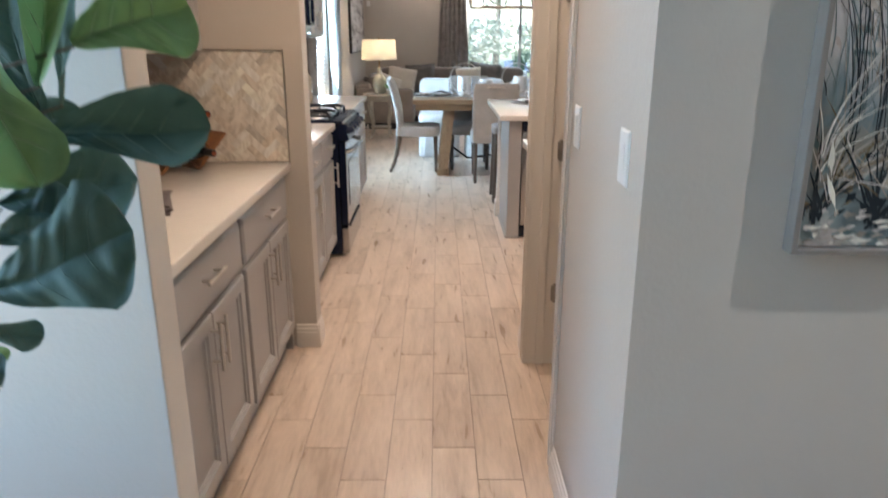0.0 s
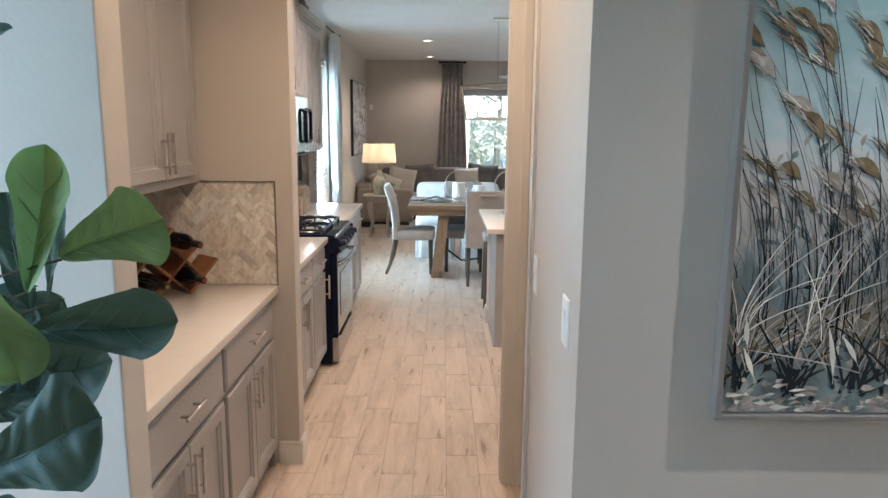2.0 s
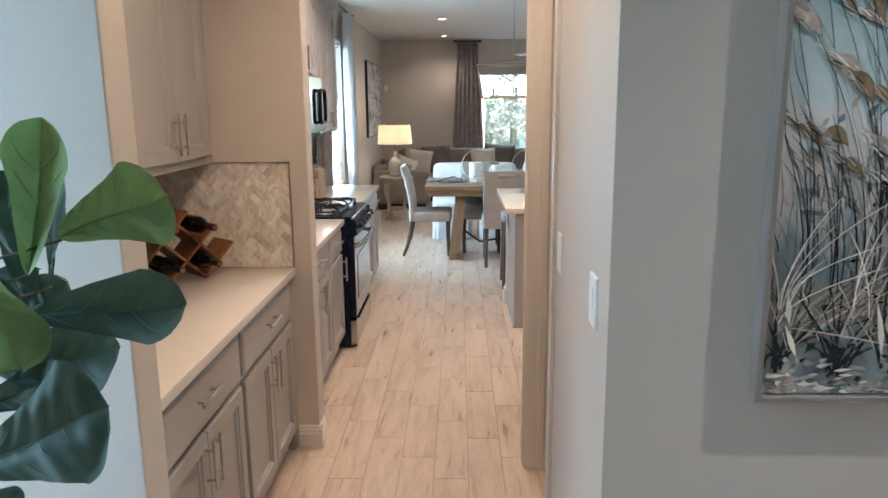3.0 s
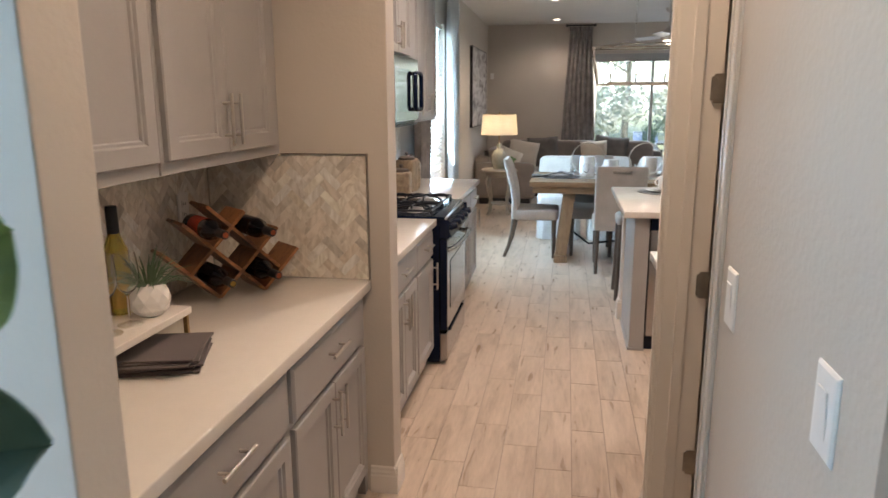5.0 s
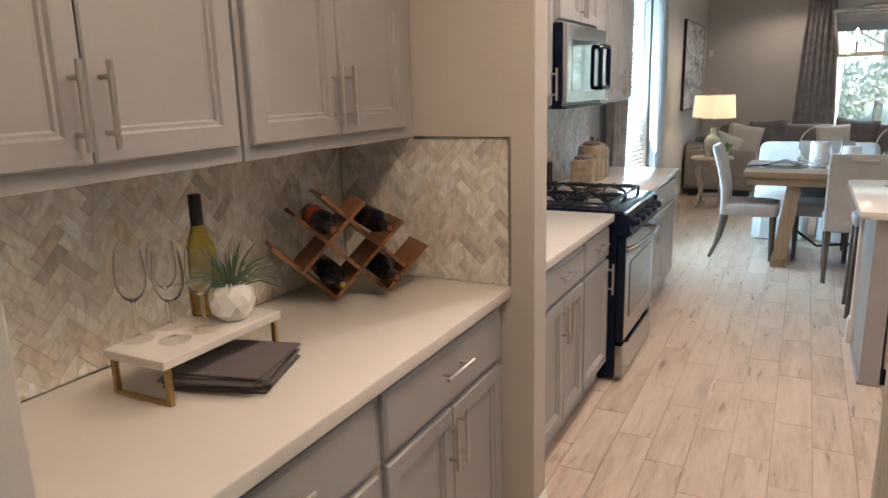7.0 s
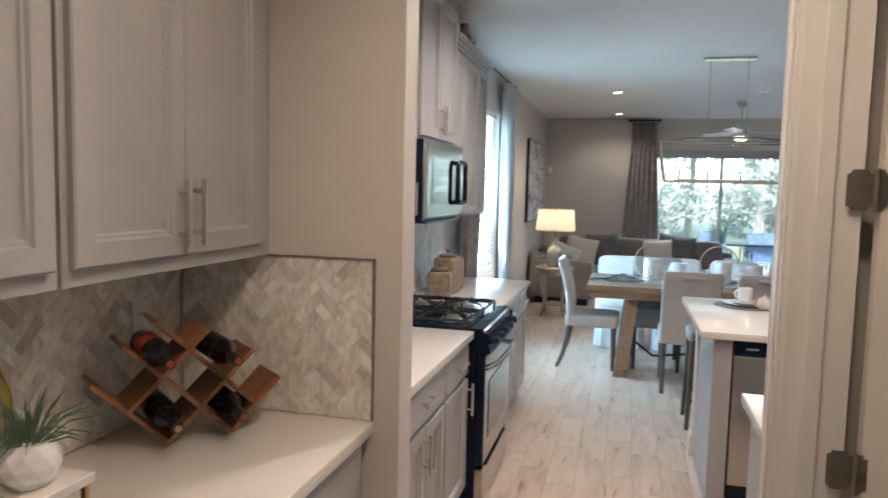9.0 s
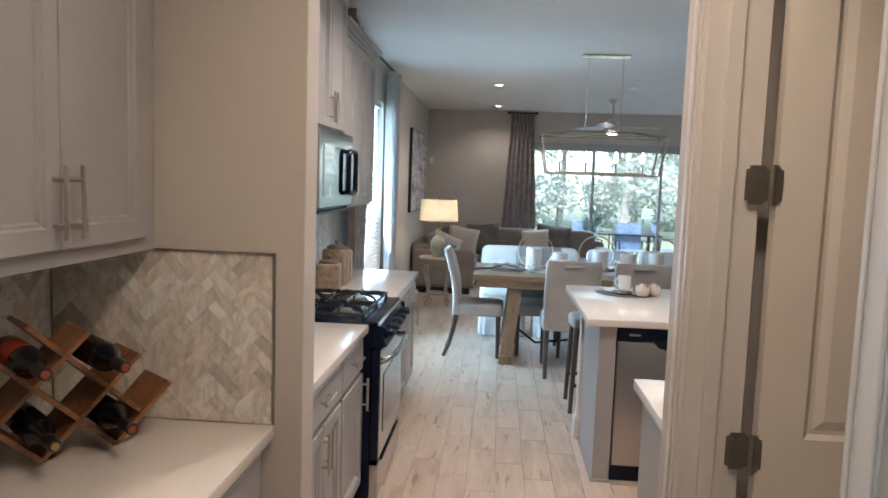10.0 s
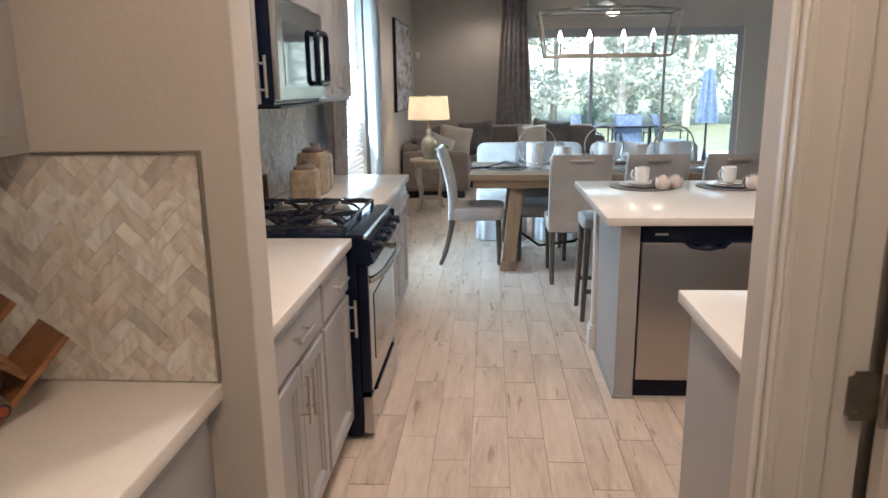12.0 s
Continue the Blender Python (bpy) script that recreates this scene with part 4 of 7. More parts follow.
def chair_at(x, y, rz, cloth, label, group="upholstered dining chairs", slot=True, legs=M_DARKWOOD):
    """Upholstered dining chair, front towards +x in its own frame."""
    c = thing("dining_chair", label, "chair", x, y, 0, rz, group)
    part("seat", puff(bmesh.new(), -0.23, 0.25, -0.235, 0.235, 0.385, 0.505, 0.28), cloth, c, "", True)
    bm = bmesh.new()
    nz = 14

    def prof(t):
        return -0.20 - 0.10 * t ** 1.6 + 0.02 * math.sin(t * 3.1)

    loops = []
    for i in range(nz + 1):
        t = i / nz
        z, xc = 0.40 + 0.60 * t, prof(t)
        hw, hd = 0.23, 0.032
        if t > 0.93:
            hw, hd = 0.23 - 0.012 * (t - 0.93) / 0.07, 0.030 - 0.012 * (t - 0.93) / 0.07
        loops.append([bm.verts.new((xc + hd * math.copysign(abs(math.cos(a)) ** 0.4, math.cos(a)), hw * math.copysign(abs(math.sin(a)) ** 0.18, math.sin(a)), z))
                      for a in (2 * math.pi * k / 24 for k in range(24))])
    for a, b in zip(loops, loops[1:]):
        for k in range(24):
            bm.faces.new((a[k], a[(k + 1) % 24], b[(k + 1) % 24], b[k]))
    bm.faces.new(list(reversed(loops[0])))
    bm.faces.new(loops[-1])
    bk = part("backrest", bm, cloth, c, "", True)
    if slot:
        # Metal bar stands in for daylight showing through a slot in the back.
        bm = boxes((-0.335, -0.255, -0.085, 0.085, 0.945, 0.965), bev=0.004)
        part("back_handle", bm, M_NICKEL, bk, "pale metal bar standing in for a bright see-through slot", True)
        for s in (-1, 1):
            part("nail_trim", tube(bmesh.new(), [(prof(t) - 0.034, s * 0.222, 0.42 + 0.57 * t) for t in (0, 0.3, 0.6, 0.9)], 0.0035, 5), M_NICKEL, bk, "nailhead trim")
    for sx, sy in ((1, 1), (1, -1), (-1, 1), (-1, -1)):
        bm = bmesh.new()
        if sx > 0:
            tube(bm, [(0.20, sy * 0.195, 0.40), (0.205, sy * 0.195, 0.0)], [0.024, 0.016], 8)
        else:
            tube(bm, [(-0.20, sy * 0.195, 0.42), (-0.215, sy * 0.197, 0.28), (-0.25, sy * 0.20, 0.12), (-0.30, sy * 0.20, 0.0)], [0.024, 0.022, 0.019, 0.016], 8)
        part("leg", bm, legs, c, "dark wooden leg", True)
    return c


TZ = 0.81
tb = thing("dining_table", "limed oak trestle dining table with thick top", "table", -0.20, 7.42, 0)
part("tabletop", boxes((0.0, 2.5, 0.0, 0.95, TZ - 0.05, TZ), bev=0.004), M_OAK, tb)
part("apron", boxes((0.03, 2.47, 0.03, 0.92, TZ - 0.115, TZ - 0.0505), bev=0.003), M_OAK, tb)
for lx in (0.32, 2.1):
    for ly, dy in ((0.10, 0.05), (0.85, -0.05)):
        bm = bmesh.new()
        s = 1 if lx < 1 else -1
        beam(bm, [(lx + s * 0.07, ly + dy, TZ - 0.115), (lx, ly, 0.07)], 0.11, 0.09, up=(0, 1, 0))
        box(bm, lx - 0.065, lx + 0.065, ly - 0.06, ly + 0.06, 0.0, 0.075, 0.004)
        part("leg", bm, M_OAKZ, tb)
    part("foot_rail", boxes((lx - 0.04, lx + 0.04, 0.10, 0.85, 0.02, 0.07), bev=0.003), M_OAK, tb)
bm = tube(bmesh.new(), [(0.36, 0.47, 0.30), (0.6, 0.47, 0.12), (0.9, 0.47, 0.16), (1.25, 0.47, 0.36)], 0.012, 8)
tube(bm, [(2.06, 0.47, 0.30), (1.85, 0.47, 0.12), (1.6, 0.47, 0.16), (1.25, 0.47, 0.36)], 0.012, 8)
part("iron_brace", bm, M_IRON, tb, "black wrought iron brace", True)

chair_at(-0.16, 7.86, 0, M_CHAIR, "pale linen side chair at the end of the table", slot=False)
c2 = chair_at(0.645, 7.36, 90, M_CHAIR, "pale linen chair with nailhead back drawn up to the table")
copy_thing(c2, pose(1.21, 7.36, 0, 0, 0, 90))
copy_thing(c2, pose(1.78, 7.36, 0, 0, 0, 90))
chair_at(0.42, 8.02, -90, M_CHAIR2, "grey linen chair on the far side of the table", slot=False)

# White slipcovered bench backs behind the table


def slip_chair(x, y, rz):
    c = thing("slipcovered_chair", "white slipcovered chair with skirt to the floor", "chair", x, y, 0, rz, "white chairs behind the table")

    def skirt(u, v):
        a = 2 * math.pi * u
        w = 1 + 0.03 * math.sin(a * 14) * (1 - v)
        return Vector((0.26 * w * math.copysign(abs(math.cos(a)) ** 0.35, math.cos(a)), 0.25 * w * math.copysign(abs(math.sin(a)) ** 0.35, math.sin(a)), 0.01 + 0.43 * v))
    part("skirt", sheet(bmesh.new(), skirt, 84, 5, 0.004), M_WHITECLOTH, c, "", True)
    part("seat", puff(bmesh.new(), -0.25, 0.27, -0.25, 0.25, 0.42, 0.52, 0.3), M_WHITECLOTH, c, "", True)
    part("backrest", puff(bmesh.new(), -0.30, -0.20, -0.25, 0.25, 0.45, 0.93, 0.3), M_WHITECLOTH, c, "", True)
    return c


sc = slip_chair(0.08, 8.86, -90)
for sx in (0.66, 1.24, 1.82):
    copy_thing(sc, pose(sx, 8.86, 0, 0, 0, -90))

# Table settings
run = thing("table_runner", "pale linen runner along the dining table", "runner", 1.05, 7.9, TZ + 0.001)
part("cloth", boxes((-1.24, 1.24, -0.17, 0.17, 0, 0.003)), M_CHAIR, run)


def place_setting(x, y, z, rz=0, napkin=True):
    p = thing("dinner_plate", "stacked pale plates on a dark round mat", "plate", x, y, z, rz, "place settings")
    part("place_mat", lathe(bmesh.new(), [(0.19, 0.0), (0.19, 0.004), (0.185, 0.005)], 32), M_MAT, p, "dark woven place mat", True)
    part("plate", lathe(bmesh.new(), [(0.08, 0.005), (0.09, 0.008), (0.135, 0.018), (0.138, 0.020), (0.134, 0.022), (0.085, 0.013), (0.001, 0.012)], 36), M_PLATE, p, "", True)
    part("side_plate", lathe(bmesh.new(), [(0.06, 0.0135), (0.07, 0.016), (0.10, 0.026), (0.103, 0.028), (0.099, 0.030), (0.06, 0.021), (0.001, 0.020)], 32), M_PLATE, p, "", True)
    return p


def rose_napkin(x, y, z):
    """Napkin rolled into two loose rosettes."""
    n = thing("napkin", "blush cotton napkin rolled into two rosettes", "napkin", x, y, z, 0, "folded napkins")
    for dx, dy, sc in ((0.0, 0.0, 1.3), (0.085, 0.055, 1.2)):
        def petal(u, v):
            a = u * 15.5
            r = (0.006 + 0.032 * u) * (0.72 + 0.5 * math.sin(math.pi * (0.15 + 0.62 * v))) * sc
            return Vector((dx + r * math.cos(a), dy + r * math.sin(a), 0.001 + sc * (0.066 - 0.022 * u + 0.004 * math.sin(3.1 * a)) * v))
        part("rosette", sheet(bmesh.new(), petal, 90, 6, 0.0022), M_ROSE, n, "", True)
    return n


def folded_napkin(x, y, z, over, rz=0):
    """Striped napkin gathered across a plate, its tail falling past a table edge at distance over."""
    n = thing("napkin", "dark striped napkin gathered across the plate", "napkin", x, y, z, rz, "folded napkins")

    def fn(u, v):
        q = -0.30 + 0.42 * u
        w = 0.035 + 0.055 * abs(2 * u - 1.1)
        drop = max(0.0, -over - q)
        lift = 0.018 * math.exp(-(q / 0.05) ** 2) - 0.022 * min(1.0, max(0.0, -q - 0.10) / 0.05)
        return Vector((max(q, -over - 0.012) if drop else q, (v - 0.5) * 2 * w, 0.012 + lift - drop + 0.008 * math.sin(v * 16 + 3 * u)))
    part("cloth", sheet(bmesh.new(), fn, 26, 16, 0.0025), M_STRIPE, n, "", True)
    return n


def napkin_knot(x, y, z, label, material):
    n = thing("napkin", label, "napkin", x, y, z, 0, "folded napkins")
    bm = bmesh.new()
    for k in range(5):
        a = k * 1.3
        puff(bm, -0.045, 0.045, -0.03, 0.03, 0.0, 0.055, 0.8, 12, 8, pose(0.04 * math.cos(a) * (k > 0), 0.035 * math.sin(a) * (k > 0), 0.004 + 0.006 * k, 12 * k, -14, 60 * k))
    part("cloth", bm, material, n, "", True)
    return n


def mug(x, y, z, rz=0):
    c = thing("mug", "white ceramic mug on the plate", "mug", x, y, z, rz, "white mugs")
    part("cup", lathe(bmesh.new(), [(0.028, 0), (0.036, 0.003), (0.042, 0.03), (0.043, 0.09), (0.041, 0.092), (0.038, 0.09), (0.036, 0.02), (0.001, 0.012)], 28), M_WHITE, c, "", True)
    part("handle", tube(bmesh.new(), [(0.04, 0, 0.075), (0.062, 0, 0.075), (0.072, 0, 0.055), (0.066, 0, 0.033), (0.041, 0, 0.025)], 0.006, 8), M_WHITE, c, "", True)
    return c


for px in (0.87, 1.375, 1.95):
    place_setting(px, 6.0, 0.9145)
    mug(px + 0.0, 6.03, 0.9355, 200)
    rose_napkin(px + 0.085, 5.875, 0.9205)
for px, py in ((0.10, 7.86), (0.64, 7.60), (1.20, 7.60), (0.64, 8.18), (1.2, 8.18), (1.78, 7.60)):
    place_setting(px, py, TZ + 0.0045)
    if px < 0.2:
        folded_napkin(px, py, TZ + 0.026, px + 0.20)
    else:
        napkin_knot(px, py - 0.02, TZ + 0.026, "white folded napkin on a plate", M_WHITECLOTH)
for px, py, h in ((0.36, 8.02, 0.20), (0.60, 7.98, 0.17), (0.98, 8.0, 0.20), (1.25, 8.02, 0.18), (1.5, 7.97, 0.20)):
    cn = thing("pillar_candle", "thick white pillar candle on the runner", "candle", px, py, TZ + 0.0045, 0, "white candles")
    part("wax", lathe(bmesh.new(), [(0.075, 0), (0.076, 0.004), (0.075, h - 0.01), (0.07, h), (0.02, h - 0.008), (0.001, h - 0.008)], 28), M_WHITE, cn, "", True)
    part("wick", tube(bmesh.new(), [(0, 0, h - 0.008), (0.002, 0, h + 0.012)], 0.0015, 6), M_IRON, cn)
for px in (0.36, 0.92, 1.5):
    rh = thing("ring_ornament", "thin metal ring ornament standing on the table", "ornament", px, 7.80, TZ + 0.0045, 0, "metal rings")
    part("ring", tube(bmesh.new(), [(0.16 * math.cos(a), 0, 0.19 + 0.16 * math.sin(a)) for a in (2 * math.pi * k / 40 for k in range(40))], 0.006, 8, True), M_NICKEL, rh, "", True)
    part("base", lathe(bmesh.new(), [(0.055, 0), (0.055, 0.012), (0.02, 0.022), (0.012, 0.034)], 22), M_NICKEL, rh, "", True)


def wine_glass(x, y, z, s=1.0, group="stemmed glasses"):
    gl = thing("wine_glass", "clear stemmed wine glass, empty", "wine glass", x, y, z, 0, group)
    prof = [(0.035, 0.0), (0.0358, 0.002), (0.012, 0.005), (0.0045, 0.012), (0.0038, 0.082), (0.007, 0.09), (0.021, 0.101), (0.031, 0.122), (0.034, 0.148), (0.031, 0.182), (0.0275, 0.205),
            (0.0263, 0.205), (0.0296, 0.182), (0.0326, 0.148), (0.0296, 0.123), (0.020, 0.104), (0.006, 0.094), (0.0005, 0.093)]
    bm = lathe(bmesh.new(), [(r * s, h * s) for r, h in [(0.0005, 0.0115)] + prof[3:]], 28)
    bmesh.ops.recalc_face_normals(bm, faces=bm.faces)
    part("bowl", bm, M_GLASS, gl, "", True).visible_shadow = False
    part("foot", lathe(bmesh.new(), [(r * s, h * s) for r, h in prof[:4]], 28), M_GLASS_FOOT, gl, "", True).visible_shadow = False
    return gl


for px, py in ((0.22, 7.66), (0.34, 7.60), (0.82, 7.62), (0.44, 8.2)):
    wine_glass(px, py, TZ + 0.0005, 0.8, "table glasses")

# Lantern chandelier
ln = thing("lantern_chandelier", "polished nickel open-frame linear lantern with lit candle bulbs", "chandelier", 0.94, 8.0, 1.72)
bm = bmesh.new()
bl, tl, rl, dep = 0.51, 0.57, 0.29, 0.17
lowz, upz, ridz = 0.012, 0.365, 0.41
for s in (-1, 1):
    beam(bm, [(-bl, s * dep * 0.8, lowz), (bl, s * dep * 0.8, lowz)], 0.0155, 0.0155)
    beam(bm, [(-tl, s * dep, upz), (tl, s * dep, upz)], 0.0155, 0.0155)
    beam(bm, [(s * bl, -dep * 0.8, lowz), (s * bl, dep * 0.8, lowz)], 0.0155, 0.0155)
    beam(bm, [(s * tl, -dep, upz), (s * tl, dep, upz)], 0.0155, 0.0155)
    for t in (-1, 1):
        beam(bm, [(s * bl, t * dep * 0.8, lowz), (s * tl, t * dep, upz)], 0.0155, 0.0155, up=(0, 1, 0))
        beam(bm, [(s * tl, t * dep, upz), (s * rl, 0, ridz)], 0.0155, 0.0155)
beam(bm, [(-rl, 0, ridz), (rl, 0, ridz)], 0.02, 0.02)
part("frame", bm, M_CHROME, ln, "polished nickel frame")
beam_bm = beam(bmesh.new(), [(-0.42, 0, 0.03), (0.42, 0, 0.03)], 0.016, 0.016)
beam(beam_bm, [(0, -0.13, 0.014), (0, 0.13, 0.014)], 0.016, 0.016)
part("light_bar", beam_bm, M_CHROME, ln)
for s in (-0.385, -0.14, 0.14, 0.385):
    cd = part("candle_sleeve", lathe(bmesh.new(), [(0.02, 0.03), (0.02, 0.038), (0.011, 0.04), (0.011, 0.13), (0.004, 0.131)], 14, Matrix.Translation((s, 0, 0))), M_CHROME, ln, "", True)
    part("bulb", lathe(bmesh.new(), [(0.006, 0.13), (0.012, 0.14), (0.019, 0.165), (0.017, 0.185), (0.008, 0.215), (0.001, 0.232)], 14, Matrix.Translation((s, 0, 0))), M_BULB, cd, "glowing candle bulb", True)
for s in (-0.16, 0.16):
    bm = bmesh.new()
    z, k = 0.42, 0
    while z < 1.095:
        c, r = Vector((s, 0, z + 0.016)), 0.009
        loop = [c + Vector((r * math.cos(a) * (k % 2), r * math.cos(a) * (1 - k % 2), 0.018 * math.sin(a))) for a in (2 * math.pi * i / 10 for i in range(10))]
        tube(bm, loop, 0.0022, 5, True)
        z += 0.029
        k += 1
    part("chain", bm, M_CHROME, ln, "", True)
part("canopy", boxes((-0.22, 0.22, -0.05, 0.05, 1.098, 1.119), bev=0.004), M_CHROME, ln)

# Ceiling fan
fn = thing("ceiling_fan", "brushed nickel ceiling fan with light and pale blades", "ceiling fan", 1.53, 11.3, CEIL)
part("canopy", lathe(bmesh.new(), [(0.02, -0.07), (0.05, -0.05), (0.066, -0.02), (0.068, -0.001)], 24), M_NICKEL, fn, "", True)
part("rod", tube(bmesh.new(), [(0, 0, -0.06), (0, 0, -0.27)], 0.013, 10), M_NICKEL, fn, "", True)
part("motor", lathe(bmesh.new(), [(0.06, -0.46), (0.10, -0.44), (0.115, -0.40), (0.11, -0.34), (0.07, -0.30), (0.03, -0.265)], 28), M_NICKEL, fn, "", True)
part("light", lathe(bmesh.new(), [(0.001, -0.50), (0.05, -0.49), (0.075, -0.47), (0.08, -0.461)], 24), M_CANGLOW, fn, "frosted light bowl", True)
for k in range(3):
    a = math.radians(8 + 120 * k)
    part("blade", boxes((0.10, 0.66, -0.065, 0.065, -0.005, 0.005), bev=0.004, m=Matrix.Translation((0, 0, -0.385)) @ pose(0, 0, 0, 0, 0, math.degrees(a)) @ pose(0, 0, 0, 14)), M_BLADE, fn)

# Bar stools


def stool(x, y):
    s = thing("bar_stool", "counter stool with grey seat and dark wooden legs", "stool", x, y, 0, 0, "counter stools at the island")
    part("seat", puff(bmesh.new(), -0.20, 0.20, -0.18, 0.19, 0.60, 0.685, 0.35), M_CHAIR2, s, "", True)
    for sx in (-1, 1):
        for sy in (-1, 1):
            part("leg", tube(bmesh.new(), [(sx * 0.165, sy * 0.15, 0.62), (sx * 0.185, sy * 0.17, 0.0)], [0.022, 0.015], 8), M_DARKWOOD, s, "", True)
    for sy in (-1, 1):
        part("stretcher", boxes((-0.175, 0.175, sy * 0.165 - 0.01, sy * 0.165 + 0.01, 0.19, 0.215)), M_DARKWOOD, s)
    return s


s0 = stool(0.755, 6.37)
copy_thing(s0, pose(1.34, 6.37, 0))
copy_thing(s0, pose(1.92, 6.37, 0))

# ---- living corner ----


def sofa():
    s = thing("sectional_sofa", "taupe L-shaped sectional sofa in the room corner", "sofa", 0, 0, 0)
    part("base", boxes((-1.22, -0.32, 11.25, 13.1, 0.10, 0.30), (-0.32, 1.75, 12.2, 13.1, 0.10, 0.30), bev=0.015), M_SOFA, s)
    part("plinth", boxes((-1.16, -0.38, 11.31, 13.05, 0.0, 0.10), (-0.38, 1.70, 12.28, 13.05, 0.0, 0.10)), M_IRON, s)
    part("arm", puff(bmesh.new(), -1.22, -0.32, 11.22, 11.42, 0.12, 0.64, 0.2), M_SOFA, s, "", True)
    part("arm", puff(bmesh.new(), 1.60, 1.80, 12.2, 13.1, 0.12, 0.64, 0.2), M_SOFA, s, "", True)
    part("back", puff(bmesh.new(), -1.24, -1.00, 11.3, 13.1, 0.25, 0.72, 0.2), M_SOFA, s, "", True)
    part("back", puff(bmesh.new(), -1.2, 1.75, 12.88, 13.12, 0.25, 0.74, 0.15), M_SOFA, s, "", True)
    for x0, x1, y0, y1 in ((-1.02, -0.30, 11.42, 12.2), (-1.02, -0.30, 12.2, 12.9), (-0.30, 0.65, 12.17, 12.9), (0.65, 1.60, 12.17, 12.9)):
        part("seat_cushion", puff(bmesh.new(), x0, x1, y0, y1, 0.28, 0.47, 0.22), M_SOFA, s, "", True)
    for x0, x1 in ((-0.95, -0.22), (-0.2, 0.68), (0.70, 1.58)):
        part("back_cushion", puff(bmesh.new(), x0, x1, 12.70, 12.92, 0.44, 0.90, 0.3, m=IDENT), M_SOFA, s, "", True)
    for y0, y1 in ((11.45, 12.12),):
        part("back_cushion", puff(bmesh.new(), -1.05, -0.84, y0, y1, 0.44, 0.84, 0.3), M_SOFA, s, "", True)
    return s


sofa()


def pillow(x, y, z, w, h, rz, tilt, material, label, lean=0):
    p = thing("throw_pillow", label, "pillow", x, y, z, rz, "throw pillows on the sofa")

    def fn(sgn):
        def f(u, v):
            a, b = 2 * u - 1, 2 * v - 1
            t = (1 - a ** 4) * (1 - b ** 4)
            k = 1 - 0.06 * (1 - abs(a * b))
            return pose(0, 0, 0, tilt, 0, 0) @ pose(0, 0, 0, 0, lean, 0) @ Vector((a * w / 2 * k, sgn * 0.075 * max(t, 0) ** 0.5, h / 2 + b * h / 2 * k))
        return f
    bm = bmesh.new()
    sheet(bm, fn(-1), 14, 14)
    sheet(bm, fn(1), 14, 14)
    bmesh.ops.remove_doubles(bm, verts=bm.verts, dist=0.0005)
    bmesh.ops.recalc_face_normals(bm, faces=bm.faces)
    part("cover", bm, material, p, "", True)
    return p


pillow(-0.60, 12.42, 0.47, 0.50, 0.46, 8, -18, M_CREAM, "cream patterned pillow leaning on the sofa back", 11)
pillow(-0.80, 12.12, 0.47, 0.40, 0.36, 28, -22, M_CREAM, "small cream pillow in the sofa corner", 24)
pillow(-0.22, 12.60, 0.47, 0.52, 0.50, 0, -14, M_GREYPILLOW, "charcoal pillow on the sofa", -4)
pillow(-0.92, 11.75, 0.47, 0.42, 0.36, 70, -24, M_GREYPILLOW, "dark patterned pillow against the sofa arm")
pillow(0.62, 12.48, 0.47, 0.44, 0.45, 0, -16, M_CREAM, "cream pillow on the sofa under the window", -4)
pillow(0.84, 12.60, 0.47, 0.56, 0.52, -6, -14, M_GREYPILLOW, "charcoal striped pillow on the sofa", 6)

# Side table with lamp
st = thing("side_table", "round cream side table with curved legs", "table", -0.77, 10.4, 0)
part("tabletop", lathe(bmesh.new(), [(0.20, 0.595), (0.245, 0.60), (0.255, 0.615), (0.25, 0.63), (0.24, 0.635), (0.001, 0.635)], 36), M_TABLEWOOD, st, "", True)
part("apron", lathe(bmesh.new(), [(0.19, 0.53), (0.20, 0.54), (0.20, 0.596)], 30), M_TABLEWOOD, st, "", True)
part("shelf", lathe(bmesh.new(), [(0.15, 0.14), (0.155, 0.15), (0.15, 0.16)], 30), M_TABLEWOOD, st, "", True)
for k in range(4):
    a = math.radians(45 + 90 * k)
    d = Vector((math.cos(a), math.sin(a), 0))
    part("leg", tube(bmesh.new(), [d * r + Vector((0, 0, z)) for r, z in ((0.18, 0.56), (0.215, 0.47), (0.20, 0.36), (0.165, 0.24), (0.16, 0.13), (0.185, 0.04), (0.21, 0.0))],
                     [0.028, 0.026, 0.02, 0.016, 0.015, 0.016, 0.02], 8), M_TABLEWOOD, st, "", True)
tl_ = thing("table_lamp", "glazed ceramic table lamp, lit, on the side table", "lamp", -0.78, 10.42, 0.635)
part("base", lathe(bmesh.new(), [(0.075, 0.0), (0.08, 0.006), (0.078, 0.02), (0.095, 0.06), (0.105, 0.12), (0.10, 0.19), (0.07, 0.245), (0.038, 0.27), (0.03, 0.30), (0.034, 0.345), (0.028, 0.355)], 32), M_GLAZE, tl_, "mottled sea-green glazed base", True)
part("stem", tube(bmesh.new(), [(0, 0, 0.35), (0, 0, 0.50)], 0.009, 8), M_BRASS, tl_, "", True)
sh = part("shade", lathe(bmesh.new(), [(0.255, 0.475), (0.232, 0.75), (0.230, 0.75), (0.253, 0.475)], 44, close=False), M_SHADE, tl_, "cream linen drum shade", True)
part("finial", lathe(bmesh.new(), [(0.004, 0.745), (0.012, 0.76), (0.009, 0.772), (0.001, 0.78)], 12), M_BRASS, tl_, "", True)
bm = tube(bmesh.new(), [(-0.23, 0, 0.748), (0.23, 0, 0.748)], 0.003, 6)
part("spider", bm, M_BRASS, tl_)
